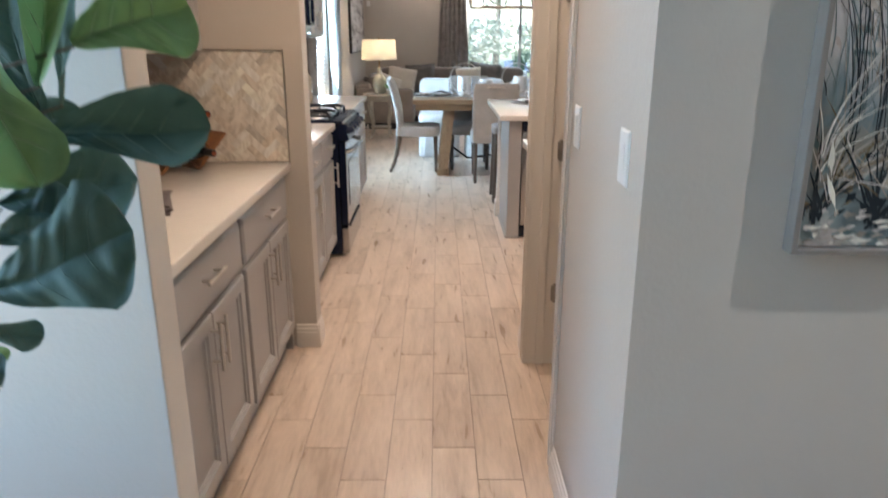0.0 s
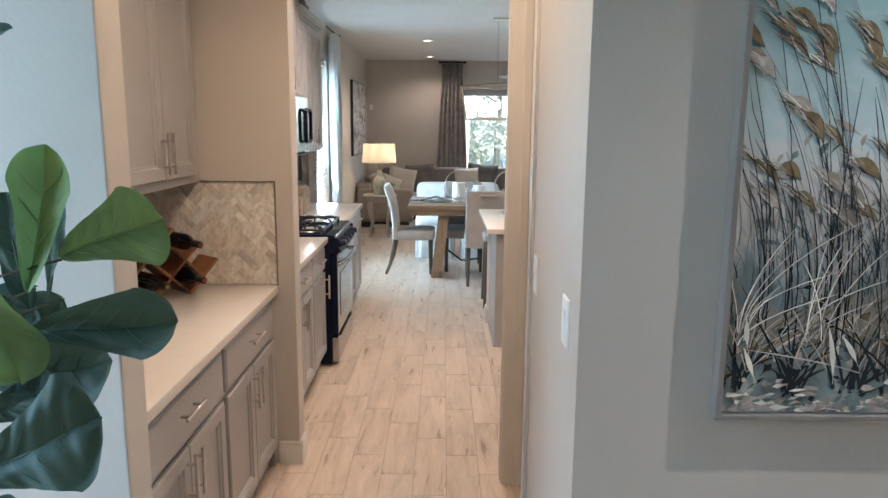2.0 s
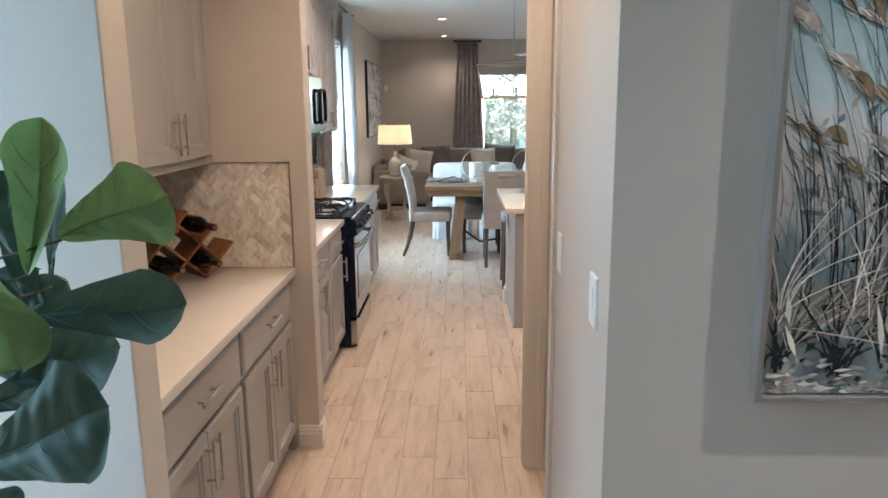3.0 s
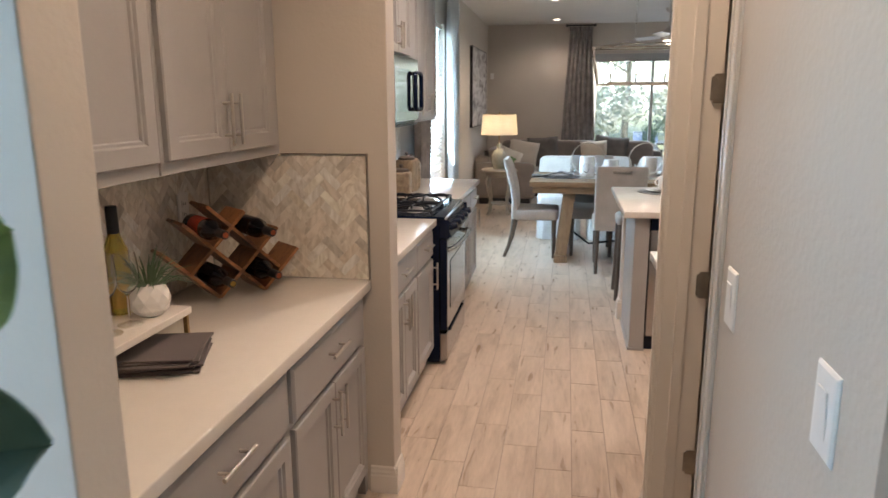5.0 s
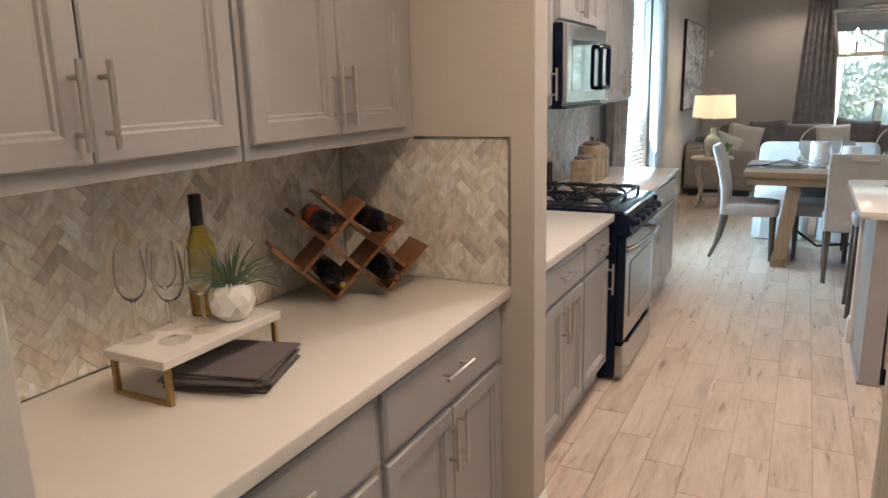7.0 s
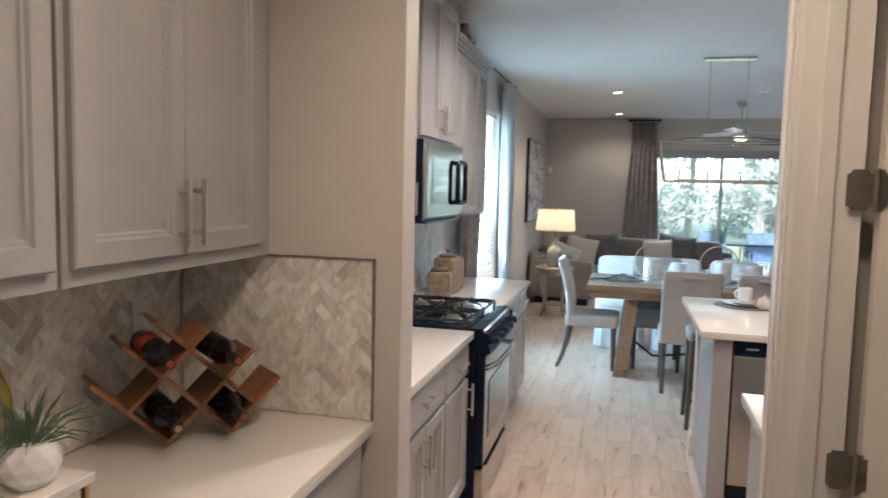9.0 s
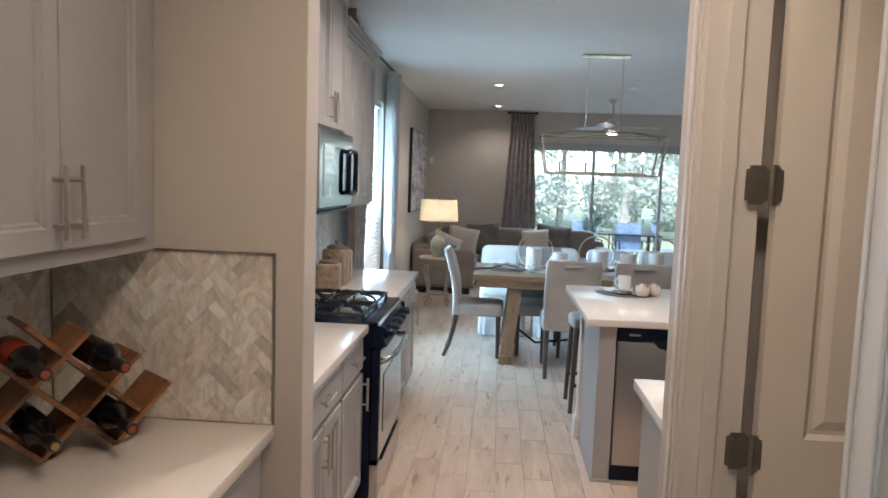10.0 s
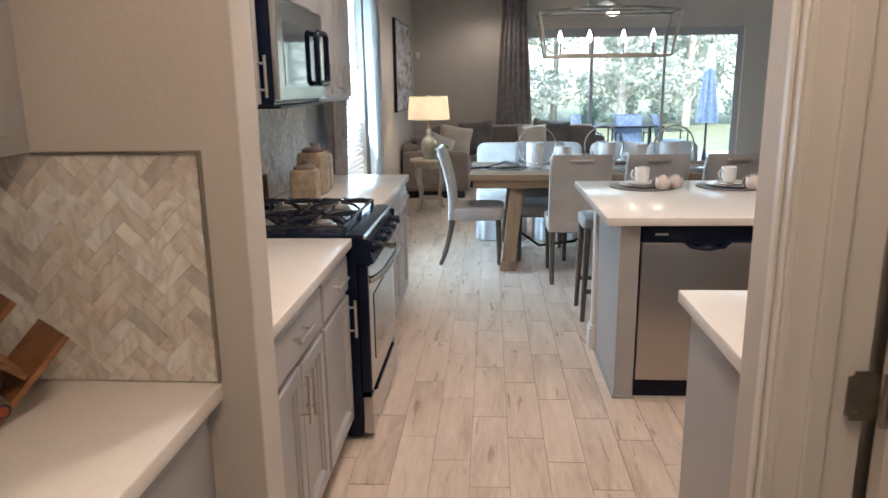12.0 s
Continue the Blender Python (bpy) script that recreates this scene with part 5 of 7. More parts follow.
lamp("table_lamp_bulb", "POINT", (-0.78, 10.42, 1.24), (0, 0, 0), 0.6, (1.0, 0.86, 0.66), size=0.05)

# Small green plant by the lamp
pp = thing("potted_plant", "small green potted plant on the side table", "plant", -0.62, 10.27, 0.6355)
part("pot", lathe(bmesh.new(), [(0.035, 0), (0.05, 0.05), (0.052, 0.07), (0.048, 0.07), (0.044, 0.06), (0.001, 0.058)], 20), M_WHITE, pp, "", True)
bm = bmesh.new()
rnd = random.Random(5)
for k in range(60):
    a, e = rnd.uniform(0, 6.28), rnd.uniform(0.3, 1.4)
    r = rnd.uniform(0.04, 0.11)
    p = Vector((math.cos(a) * math.cos(e) * r, math.sin(a) * math.cos(e) * r, 0.07 + math.sin(e) * r))
    sheet(bm, lambda u, v: p + pose(0, 0, 0, rnd_t[0], rnd_t[1], rnd_t[2]) @ Vector(((u - 0.5) * 0.035, (v - 0.5) * 0.035, 0.0)), 1, 1) if (rnd_t := [rnd.uniform(0, 180) for _ in range(3)]) else None
part("foliage", bm, M_LEAF2, pp)

# Pictures on the left wall and curtains


def curtain(name_label, x, y, top, bottom, w_top, w_bot, along, material, folds=7, tieback=None, amp=0.035):
    c = thing("curtain", name_label, "curtain", x, y, 0)
    side = Vector((0, 1, 0)) if along == "y" else Vector((1, 0, 0))
    out = Vector((1, 0, 0)) if along == "y" else Vector((0, -1, 0))

    def fn(u, v):
        t = v
        w = w_bot + (w_top - w_bot) * t ** 1.2
        sway = 0.02 * math.sin(3 * t + 5 * u)
        return side * ((u - 0.5) * w + sway * (1 - t)) + out * (amp * (0.6 + 0.4 * t) * math.sin(u * folds * 2 * math.pi + 0.7 * math.sin(3 * t)) + 0.012 * math.sin(17 * u + 4 * t)) + Vector((0, 0, bottom + (top - bottom) * t))
    part("cloth", sheet(bmesh.new(), fn, folds * 10, 14, 0.003), material, c, "", True)
    bm = bmesh.new()
    sheet(bm, lambda u, v: side * ((u - 0.5) * (w_top + 0.02)) + out * (amp * 1.05 * math.sin(u * folds * 2 * math.pi) * (0.6 + v * 0.5)) + Vector((0, 0, top - 0.01 + 0.08 * v)), folds * 10, 3, 0.004)
    part("pleat_header", bm, material, c, "", True)
    return c


curtain("grey damask curtain panel beside the glass door", 0.33, 13.13, 2.71, 0.02, 0.36, 0.66, "x", M_CURTAIN, 6, amp=0.04)
curtain("pale grey curtain panel at the side window, glowing with daylight", WL + 0.10, 8.78, 2.66, 0.02, 0.42, 0.62, "y", M_SHEER, 6, amp=0.045)
curtain("grey damask curtain panel at the side window", WL + 0.10, 6.98, 2.66, 0.02, 0.42, 0.62, "y", M_CURTAIN, 6, amp=0.045)


def rod(label, a, b, wall_out):
    a, b = Vector(a), Vector(b)
    d = (b - a).normalized()
    r = thing("curtain_rod", label, "curtain rod", *a)
    part("pole", tube(bmesh.new(), [(0, 0, 0), b - a], 0.012, 10), M_BRONZE, r, "", True)
    for p, s in ((Vector(), -1), (b - a, 1)):
        bm = bmesh.new()
        puff(bm, -0.025, 0.025, -0.025, 0.025, -0.025, 0.025, 1.0, 12, 8, Matrix.Translation(p + d * s * 0.02))
        part("finial", bm, M_BRONZE, r, "", True)
    bm = bmesh.new()
    for p in (d * 0.06, (b - a) - d * 0.06):
        tube(bm, [p, p - Vector(wall_out)], 0.007, 6)
    part("bracket", bm, M_BRONZE, r)


rod("dark curtain rod over the side window", (WL + 0.10, 6.65, 2.755), (WL + 0.10, 9.08, 2.755), (0.10, 0, 0))
rod("short dark curtain rod beside the glass door", (0.12, 13.13, 2.80), (0.54, 13.13, 2.80), (0, -0.12, 0))


def abstract_material(name):
    m, n, l = nodes_of(name)
    b = n["Principled BSDF"]
    tc, mp, nz, ramp = n.new("ShaderNodeTexCoord"), n.new("ShaderNodeMapping"), n.new("ShaderNodeTexNoise"), n.new("ShaderNodeValToRGB")
    mp.inputs["Scale"].default_value = (1, 1.5, 4.5)
    nz.inputs["Scale"].default_value, nz.inputs["Detail"].default_value, nz.inputs["Distortion"].default_value = 1.7, 6, 1.0
    e = ramp.color_ramp.elements
    e[0].position, e[0].color = 0.34, (0.13, 0.12, 0.125, 1)
    e[1].position, e[1].color = 0.56, (0.66, 0.65, 0.65, 1)
    e.new(0.43).color = (0.38, 0.36, 0.36, 1)
    l.new(tc.outputs["Object"], mp.inputs[0])
    l.new(mp.outputs[0], nz.inputs["Vector"])
    l.new(nz.outputs[0], ramp.inputs[0])
    l.new(ramp.outputs[0], b.inputs["Base Color"])
    b.inputs["Roughness"].default_value = 0.6
    return m


pic = thing("abstract_picture", "large grey and white abstract picture in a dark frame", "picture", WL, 11.78, 1.16)
part("canvas", boxes((0.004, 0.04, -0.88, 0.88, 0.03, 1.17)), abstract_material("grey_abstract_canvas"), pic)
part("frame", boxes((0.002, 0.043, -0.892, -0.881, 0.018, 1.182), (0.002, 0.043, 0.881, 0.892, 0.018, 1.182), (0.002, 0.043, -0.881, 0.881, 1.171, 1.182), (0.002, 0.043, -0.881, 0.881, 0.018, 0.029), bev=0.002), M_BRONZE, pic)
th = thing("thermostat", "small white wall box near the corner", "thermostat", -1.18, FAR, 1.98)
part("case", boxes((-0.03, 0.03, -0.025, -0.001, -0.05, 0.05), bev=0.005), M_PLASTIC, th)

sd = thing("smoke_detector", "small round white smoke detector on the ceiling", "detector", 1.56, 10.0, CEIL)
part("case", lathe(bmesh.new(), [(0.045, -0.035), (0.06, -0.03), (0.065, -0.008), (0.065, -0.0005)], 26), M_PLASTIC, sd, "", True)

# Canisters and jars in the kitchen


def canister(x, y, r, h, rz):
    c = thing("canister", "cream pottery kitchen canister with dark lid", "canister", x, y, 0.9145, rz, "pottery canisters")
    bm = bmesh.new()
    puff(bm, -r, r, -r, r, 0, h, 0.22, 32, 14)
    part("jar", bm, M_CANISTER, c, "", True)
    ld = part("lid", lathe(bmesh.new(), [(r * 0.78, h - 0.004), (r * 0.82, h + 0.002), (r * 0.82, h + 0.012), (r * 0.6, h + 0.022), (r * 0.2, h + 0.026)], 26), M_LID, c, "dark wooden lid", True)
    part("knob", lathe(bmesh.new(), [(0.008, h + 0.025), (0.007, h + 0.032), (0.015, h + 0.042), (0.012, h + 0.052), (0.001, h + 0.055)], 14), M_LID, ld, "", True)


canister(-1.03, 5.52, 0.072, 0.175, 4)
canister(-1.04, 5.75, 0.075, 0.245, -6)
canister(-1.05, 5.96, 0.07, 0.215, 8)
for jy, jr, jh, lab in ((6.02, 0.055, 0.20, "dark decorative jug on top of the wall cabinet"), (6.24, 0.06, 0.12, "grey bowl-shaped pot on top of the wall cabinet")):
    j = thing("decorative_jug", lab, "jug", -1.03, jy, 2.5455, 0)
    part("body", lathe(bmesh.new(), [(jr * 0.6, 0), (jr, jh * 0.3), (jr * 0.95, jh * 0.55), (jr * 0.5, jh * 0.8), (jr * 0.6, jh), (jr * 0.5, jh), (jr * 0.4, jh * 0.8), (0.001, jh * 0.7)], 22), M_LID, j, "", True)

# ---- pantry counter ----
ri = thing("serving_riser", "white marble riser on bent brass legs on the pantry counter", "riser", -1.008, 2.205, 0.914)
part("slab", boxes((-0.093, 0.093, -0.185, 0.185, 0.087, 0.108), bev=0.003), M_QUARTZ, ri, "white marble slab")
for sy in (-1, 1):
    bm = bmesh.new()
    y = sy * 0.168
    for r in ((-0.088, -0.076, y - 0.006, y + 0.006, 0.001, 0.0865), (0.076, 0.088, y - 0.006, y + 0.006, 0.001, 0.0865), (-0.076, 0.076, y - 0.006, y + 0.006, 0.001, 0.010)):
        box(bm, *r, bev=0.001)
    part("leg_frame", bm, M_BRASS, ri, "bent brass leg frame")
TR = 0.914 + 0.1085
for gx, gy, gs in ((-1.078, 2.095, 1.0), (-0.995, 2.125, 1.0), (-1.085, 2.19, 1.0), (-0.985, 2.205, 0.95)):
    wine_glass(gx, gy, TR, gs)
bt = thing("white_wine_bottle", "yellow-green wine bottle with black foil on the riser", "bottle", -1.078, 2.302, TR)
part("glass", lathe(bmesh.new(), [(0.034, 0), (0.037, 0.004), (0.037, 0.155), (0.034, 0.175), (0.022, 0.205), (0.0155, 0.225), (0.0145, 0.27)], 28), M_BOTTLE, bt, "", True)
part("foil", lathe(bmesh.new(), [(0.0158, 0.225), (0.0155, 0.296), (0.0145, 0.30), (0.001, 0.3005)], 22), M_FOIL, bt, "black foil capsule", True)
bm = bmesh.new()
sheet(bm, lambda u, v: Vector((0.0375 * math.cos(-1.5 + 2.2 * u), 0.0375 * math.sin(-1.5 + 2.2 * u), 0.02 + 0.085 * v)), 14, 1)
part("label", bm, M_LABEL_GOLD, bt, "small yellow paper label", True)

ap = thing("air_plant", "spiky green plant in a faceted white pot on the riser", "plant", -0.985, 2.298, TR)
bm = bmesh.new()
rg_ = []
for k, (r, z) in enumerate(((0.032, 0), (0.050, 0.018), (0.057, 0.044), (0.053, 0.068), (0.042, 0.088))):
    rg_.append([bm.verts.new((r * math.cos(2 * math.pi * (i + 0.5 * (k % 2)) / 10), r * math.sin(2 * math.pi * (i + 0.5 * (k % 2)) / 10), z)) for i in range(10)])
for k, (a, b) in enumerate(zip(rg_, rg_[1:])):
    for i in range(10):
        j = (i + 1) % 10
        if k % 2 == 0:
            bm.faces.new((a[i], a[j], b[i]))
            bm.faces.new((a[j], b[j], b[i]))
        else:
            bm.faces.new((a[i], a[j], b[j]))
            bm.faces.new((a[i], b[j], b[i]))
bm.faces.new(list(reversed(rg_[0])))
bm.faces.new(rg_[-1])
bmesh.ops.recalc_face_normals(bm, faces=bm.faces)
part("pot", bm, M_WHITE, ap, "faceted white ceramic pot")
rnd = random.Random(11)
bm = bmesh.new()
for k in range(70):
    a, e, ln_ = rnd.uniform(0, 6.283), rnd.uniform(0.1, 1.35), rnd.uniform(0.06, 0.125)
    d = Vector((math.cos(a) * math.cos(e), math.sin(a) * math.cos(e), math.sin(e)))
    o = Vector((d.x * 0.02, d.y * 0.02, 0.080))
    pts = [o, o + d * ln_ * 0.5 + Vector((0, 0, 0.012)), o + d * ln_ + Vector((0, 0, -0.012 * math.cos(e)))]
    tube(bm, pts, [0.0028, 0.0022, 0.0004], 4)
part("foliage", bm, M_AIRLEAF, ap, "narrow grey-green leaves", True)

nk = thing("napkin_stack", "stack of folded charcoal napkins under the riser", "napkins", -0.935, 2.235, 0.9145, 19)
for k in range(7):
    rnd2 = random.Random(k)
    m = pose(rnd2.uniform(-0.01, 0.01), rnd2.uniform(-0.012, 0.012), 0.004 + k * 0.0058, rnd2.uniform(-0.6, 0.6), rnd2.uniform(-0.8, 0.8), rnd2.uniform(-5, 5))
    part("folded_napkin", boxes((-0.11, 0.12, -0.125, 0.095, -0.0026, 0.0026), bev=0.002, m=m), M_NAPKIN, nk)

# Wine rack: boards slotted crosswise, standing on its corner
RK = Matrix.Translation((-1.038, 2.794, 0.9145)) @ Matrix(((0.640, -0.768, 0, 0), (0.768, 0.640, 0, 0), (0, 0, 1, 0), (0, 0, 0, 1)))
rk = thing("wine_rack", "crosswise acacia wood wine rack holding four bottles", "wine rack")
rk.matrix_basis = RK
q = math.sqrt(0.5)


def warp(s, h):
    """Lattice point to place in the plane of the rack front."""
    return Vector((s * 0.98, 0, h * 0.95))


def rack_board(kind, k, s0, s1, depth=0.15):
    """Slanted board: 'fall' on s + h = k, 'rise' on h - s = k, from s0 to s1."""
    if kind == "fall":
        a, b = warp(s0, k - s0), warp(s1, k - s1)
    else:
        a, b = warp(s0, k + s0), warp(s1, k + s1)
    d = (b - a).normalized()
    n = d.cross(Vector((0, 1, 0))).normalized()
    m = Matrix(((d.x, 0, n.x, a.x), (d.y, 1, n.y, a.y), (d.z, 0, n.z, a.z + 0.002), (0, 0, 0, 1)))
    part("board", boxes((0, (b - a).length, 0.0, depth, -0.006, 0.006), bev=0.0012, m=m), M_ACACIA, rk)


LIFT = 0.009
rack_board("fall", LIFT, -0.190, 0.0, 0.113)
rack_board("fall", 0.172 + LIFT, -0.115, 0.172)
rack_board("fall", 0.315 + LIFT, -0.028, 0.235)
rack_board("rise", LIFT, 0.0, 0.235, 0.149)
rack_board("rise", -0.172 + LIFT, 0.172, 0.315, 0.149)
rack_board("rise", 0.20 + LIFT, -0.10, 0.11, 0.149)


def red_bottle(s, h, label_mat, seal, out=0.07):
    b = thing("wine_bottle", "dark wine bottle lying in the rack" + (" with a red label" if label_mat else ""), "bottle", group="bottles in the wine rack")
    c = warp(s, h)
    b.matrix_basis = RK @ Matrix.Translation((c.x, 0.20 - out, c.z)) @ pose(0, 0, 0, 90, 0, 0)
    part("glass", lathe(bmesh.new(), [(0.03, 0.0), (0.035, 0.005), (0.0355, 0.165), (0.032, 0.185), (0.018, 0.215), (0.0145, 0.235), (0.014, 0.27)], 26), M_DARKBOTTLE, b, "", True)
    part("foil", lathe(bmesh.new(), [(0.0152, 0.235), (0.0148, 0.285), (0.012, 0.288)], 20), M_FOIL, b, "dark foil", True)
    part("seal", lathe(bmesh.new(), [(0.009, 0.2882), (0.009, 0.2892), (0.001, 0.2893)], 18), seal, b, "coloured foil end")
    if label_mat:
        part("label", sheet(bmesh.new(), lambda u, v: Vector((0.036 * math.cos(5.0 * u), 0.036 * math.sin(5.0 * u), 0.05 + 0.09 * v)), 24, 1), label_mat, b, "red paper label", True)


red_bottle(-0.035, 0.275, M_LABEL_RED, M_SEAL)
red_bottle(0.135, 0.262, None, M_SEAL)
red_bottle(-0.012, 0.096, None, M_LABEL_GOLD, 0.05)
red_bottle(0.158, 0.096, None, M_SEAL, 0.05)


# Wall plates
def switch_plate(x, y, z, direction, label, outlet=False):
    s = thing("light_switch" if not outlet else "wall_outlet", label, "switch" if not outlet else "outlet")
    s.matrix_basis = facing(direction, x, y, z)
    bm = rings(bmesh.new(), IDENT, 0.074, 0.118, [(0, 0.0005), (0, 0.003), (0.004, 0.006), (0.010, 0.0065)], -0.037, -0.059)
    part("plate", bm, M_PLASTIC, s)
    if outlet:
        for v in (-0.02, 0.02):
            part("socket", boxes((-0.016, 0.016, v - 0.013, v + 0.013, 0.0064, 0.0085), bev=0.002), M_PLASTIC, s)
            part("slot", boxes((-0.007, -0.005, v - 0.004, v + 0.005, 0.0084, 0.0088), (0.005, 0.007, v - 0.004, v + 0.005, 0.0084, 0.0088)), M_BLACK, s)
    else:
        part("paddle", boxes((-0.016, 0.016, -0.033, 0.033, 0.006, 0.0085), bev=0.001, m=pose(0, 0, 0, 3)), M_PLASTIC, s, "white rocker paddle")


switch_plate(0.467, 1.49, 1.218, "-x", "white rocker light switch on the passage wall")
switch_plate(0.467, 2.01, 1.216, "-x", "white rocker light switch beside the closet doorway")
switch_plate(WL + 0.012, 2.95, 1.21, "+x", "white outlet plate on the mosaic backsplash", True)

# ---- front room ----
# Picture of reeds


def sky_canvas_material():
    m, n, l = nodes_of("reed_painting_ground")
    b = n["Principled BSDF"]
    tc, sep, nz, add = n.new("ShaderNodeTexCoord"), n.new("ShaderNodeSeparateXYZ"), n.new("ShaderNodeTexNoise"), n.new("ShaderNodeMath")
    nz.inputs["Scale"].default_value, nz.inputs["Detail"].default_value, nz.inputs["Distortion"].default_value = 9, 10, 1.2
    l.new(tc.outputs["Object"], sep.inputs[0])
    l.new(tc.outputs["Object"], nz.inputs["Vector"])
    add.operation, add.inputs[1].default_value = "MULTIPLY_ADD", 0.42
    l.new(nz.outputs[0], add.inputs[0])
    l.new(sep.outputs[2], add.inputs[2])
    ramp = n.new("ShaderNodeValToRGB")
    e = ramp.color_ramp.elements
    e[0].position, e[0].color = 0.14, (0.56, 0.53, 0.49, 1)
    e[1].position, e[1].color = 1.0, (0.30, 0.47, 0.49, 1)
    for at, c in ((0.22, (0.50, 0.47, 0.42)), (0.26, (0.24, 0.30, 0.30)), (0.33, (0.13, 0.165, 0.175)), (0.41, (0.27, 0.245, 0.20)), (0.50, (0.17, 0.23, 0.25)), (0.58, (0.42, 0.43, 0.43)), (0.69, (0.66, 0.63, 0.62)), (0.82, (0.50, 0.62, 0.63))):
        e.new(at).color = (*c, 1)
    l.new(add.outputs[0], ramp.inputs[0])
    l.new(ramp.outputs[0], b.inputs["Base Color"])
    b.inputs["Roughness"].default_value = 0.45
    return m


pt = thing("reed_painting", "tall painting of windblown reeds in a silvered frame", "painting", 0.752, 1.342, 1.06)
PW, PH = 1.0, 1.02
part("canvas", boxes((0.014, PW - 0.014, -0.026, -0.004, 0.014, PH - 0.014)), sky_canvas_material(), pt)
part("frame", boxes((0, 0.012, -0.04, -0.002, 0, PH), (PW - 0.012, PW, -0.04, -0.002, 0, PH), (0.012, PW - 0.012, -0.04, -0.002, 0, 0.012), (0.012, PW - 0.012, -0.04, -0.002, PH - 0.012, PH), bev=0.002), M_PICFRAME, pt, "silvered wooden frame")
rnd = random.Random(3)
Y0 = -0.0262


def curve(x, z, dx, dz, bend, n=7):
    return [(x + dx * t + bend * t * t, z + dz * t) for t in (i / (n - 1) for i in range(n))]


P_DARK = surf("dark_paint", (0.010, 0.016, 0.022), 0.5, 0, 0.4, 20)
P_GREY = surf("grey_brown_paint", (0.28, 0.235, 0.195), 0.5, 0, 0.4, 20, second=(0.52, 0.445, 0.375))
P_TAN = surf("ochre_paint", (0.15, 0.10, 0.045), 0.5, 0, 0.3, 40, second=(0.27, 0.20, 0.11))
P_PINK = surf("pale_plume_paint", (0.50, 0.41, 0.37), 0.5, 0, 0.3, 30, second=(0.72, 0.67, 0.63))
P_WHITE = surf("white_paint", (0.80, 0.76, 0.67), 0.5, 0, 0.2, 14)
P_TEAL = surf("teal_paint", (0.07, 0.12, 0.125), 0.5, 0, 0.4, 16, second=(0.20, 0.27, 0.27))
layers = {"dark_brushwork": (P_DARK, bmesh.new()), "grey_brushwork": (P_GREY, bmesh.new()), "ochre_brushwork": (P_TAN, bmesh.new()), "pale_brushwork": (P_PINK, bmesh.new()), "white_brushwork": (P_WHITE, bmesh.new()), "teal_brushwork": (P_TEAL, bmesh.new())}
DEPTH = [Y0]


def dab(layer, pts, widths):
    """One brush mark with its own width along its length, each a hair above the last."""
    DEPTH[0] -= 0.0000012
    bmx, n = layers[layer + "_brushwork"][1], len(pts)
    lo, hi = [], []
    for i, (x, z) in enumerate(pts):
        x2, z2 = pts[min(i + 1, n - 1)]
        x1, z1 = pts[max(i - 1, 0)]
        k = math.hypot(x2 - x1, z2 - z1) or 1
        w = widths[i * (len(widths) - 1) // (n - 1)] / 2
        nx, nz_ = -(z2 - z1) / k * w, (x2 - x1) / k * w
        for side, sg in ((lo, 1), (hi, -1)):
            side.append(bmx.verts.new((min(max(x + sg * nx, 0.016), PW - 0.016), DEPTH[0], min(max(z + sg * nz_, 0.016), PH - 0.016))))
    for i in range(n - 1):
        bmx.faces.new((lo[i], hi[i], hi[i + 1], lo[i + 1]))


def u(a, b):
    return rnd.uniform(a, b)


# Soft patches, then fine marks of the far reed bed
for k in range(170):
    dab(("pale", "grey", "teal")[k % 3], curve(u(0.02, PW), u(0.36, 0.60), u(-0.06, 0.02), u(0.005, 0.035), u(-0.02, 0.02), 5), (0.001, u(0.004, 0.014), 0.002))
for k in range(520):
    dab(("dark", "teal", "grey", "teal")[k % 4], curve(u(0.02, PW), u(0.20, 0.44), u(-0.03, 0.03), u(0.04, 0.16), u(-0.06, 0.03), 5), (u(0.001, 0.0026), 0.0005))
# Low scrub and broken stones
for k in range(240):
    dab(("teal", "dark", "ochre", "grey", "teal")[k % 5], curve(u(0.02, PW), abs(rnd.gauss(0.11, 0.06)), u(-0.03, 0.04), u(0.002, 0.03), u(-0.01, 0.01), 4), (0.001, u(0.006, 0.024), 0.001))
for c in range(9):
    cx, cz = 0.05 + 0.115 * c + u(-0.03, 0.03), u(0.045, 0.08)
    for k in range(17):
        lean = rnd.gauss(0, 0.05)
        dab("dark", curve(cx + u(-0.035, 0.035), cz + u(-0.01, 0.02), lean, u(0.05, 0.19), lean * 0.6, 6), (u(0.003, 0.008), 0.003, 0.0006))
    for k in range(26):
        lean = rnd.gauss(0.01, 0.06)
        dab(("ochre", "pale", "grey")[k % 3], curve(cx + 0.05 + u(-0.05, 0.05), u(0.10, 0.18), lean, u(0.04, 0.15), lean * 0.7, 6), (u(0.0012, 0.003), 0.0005))
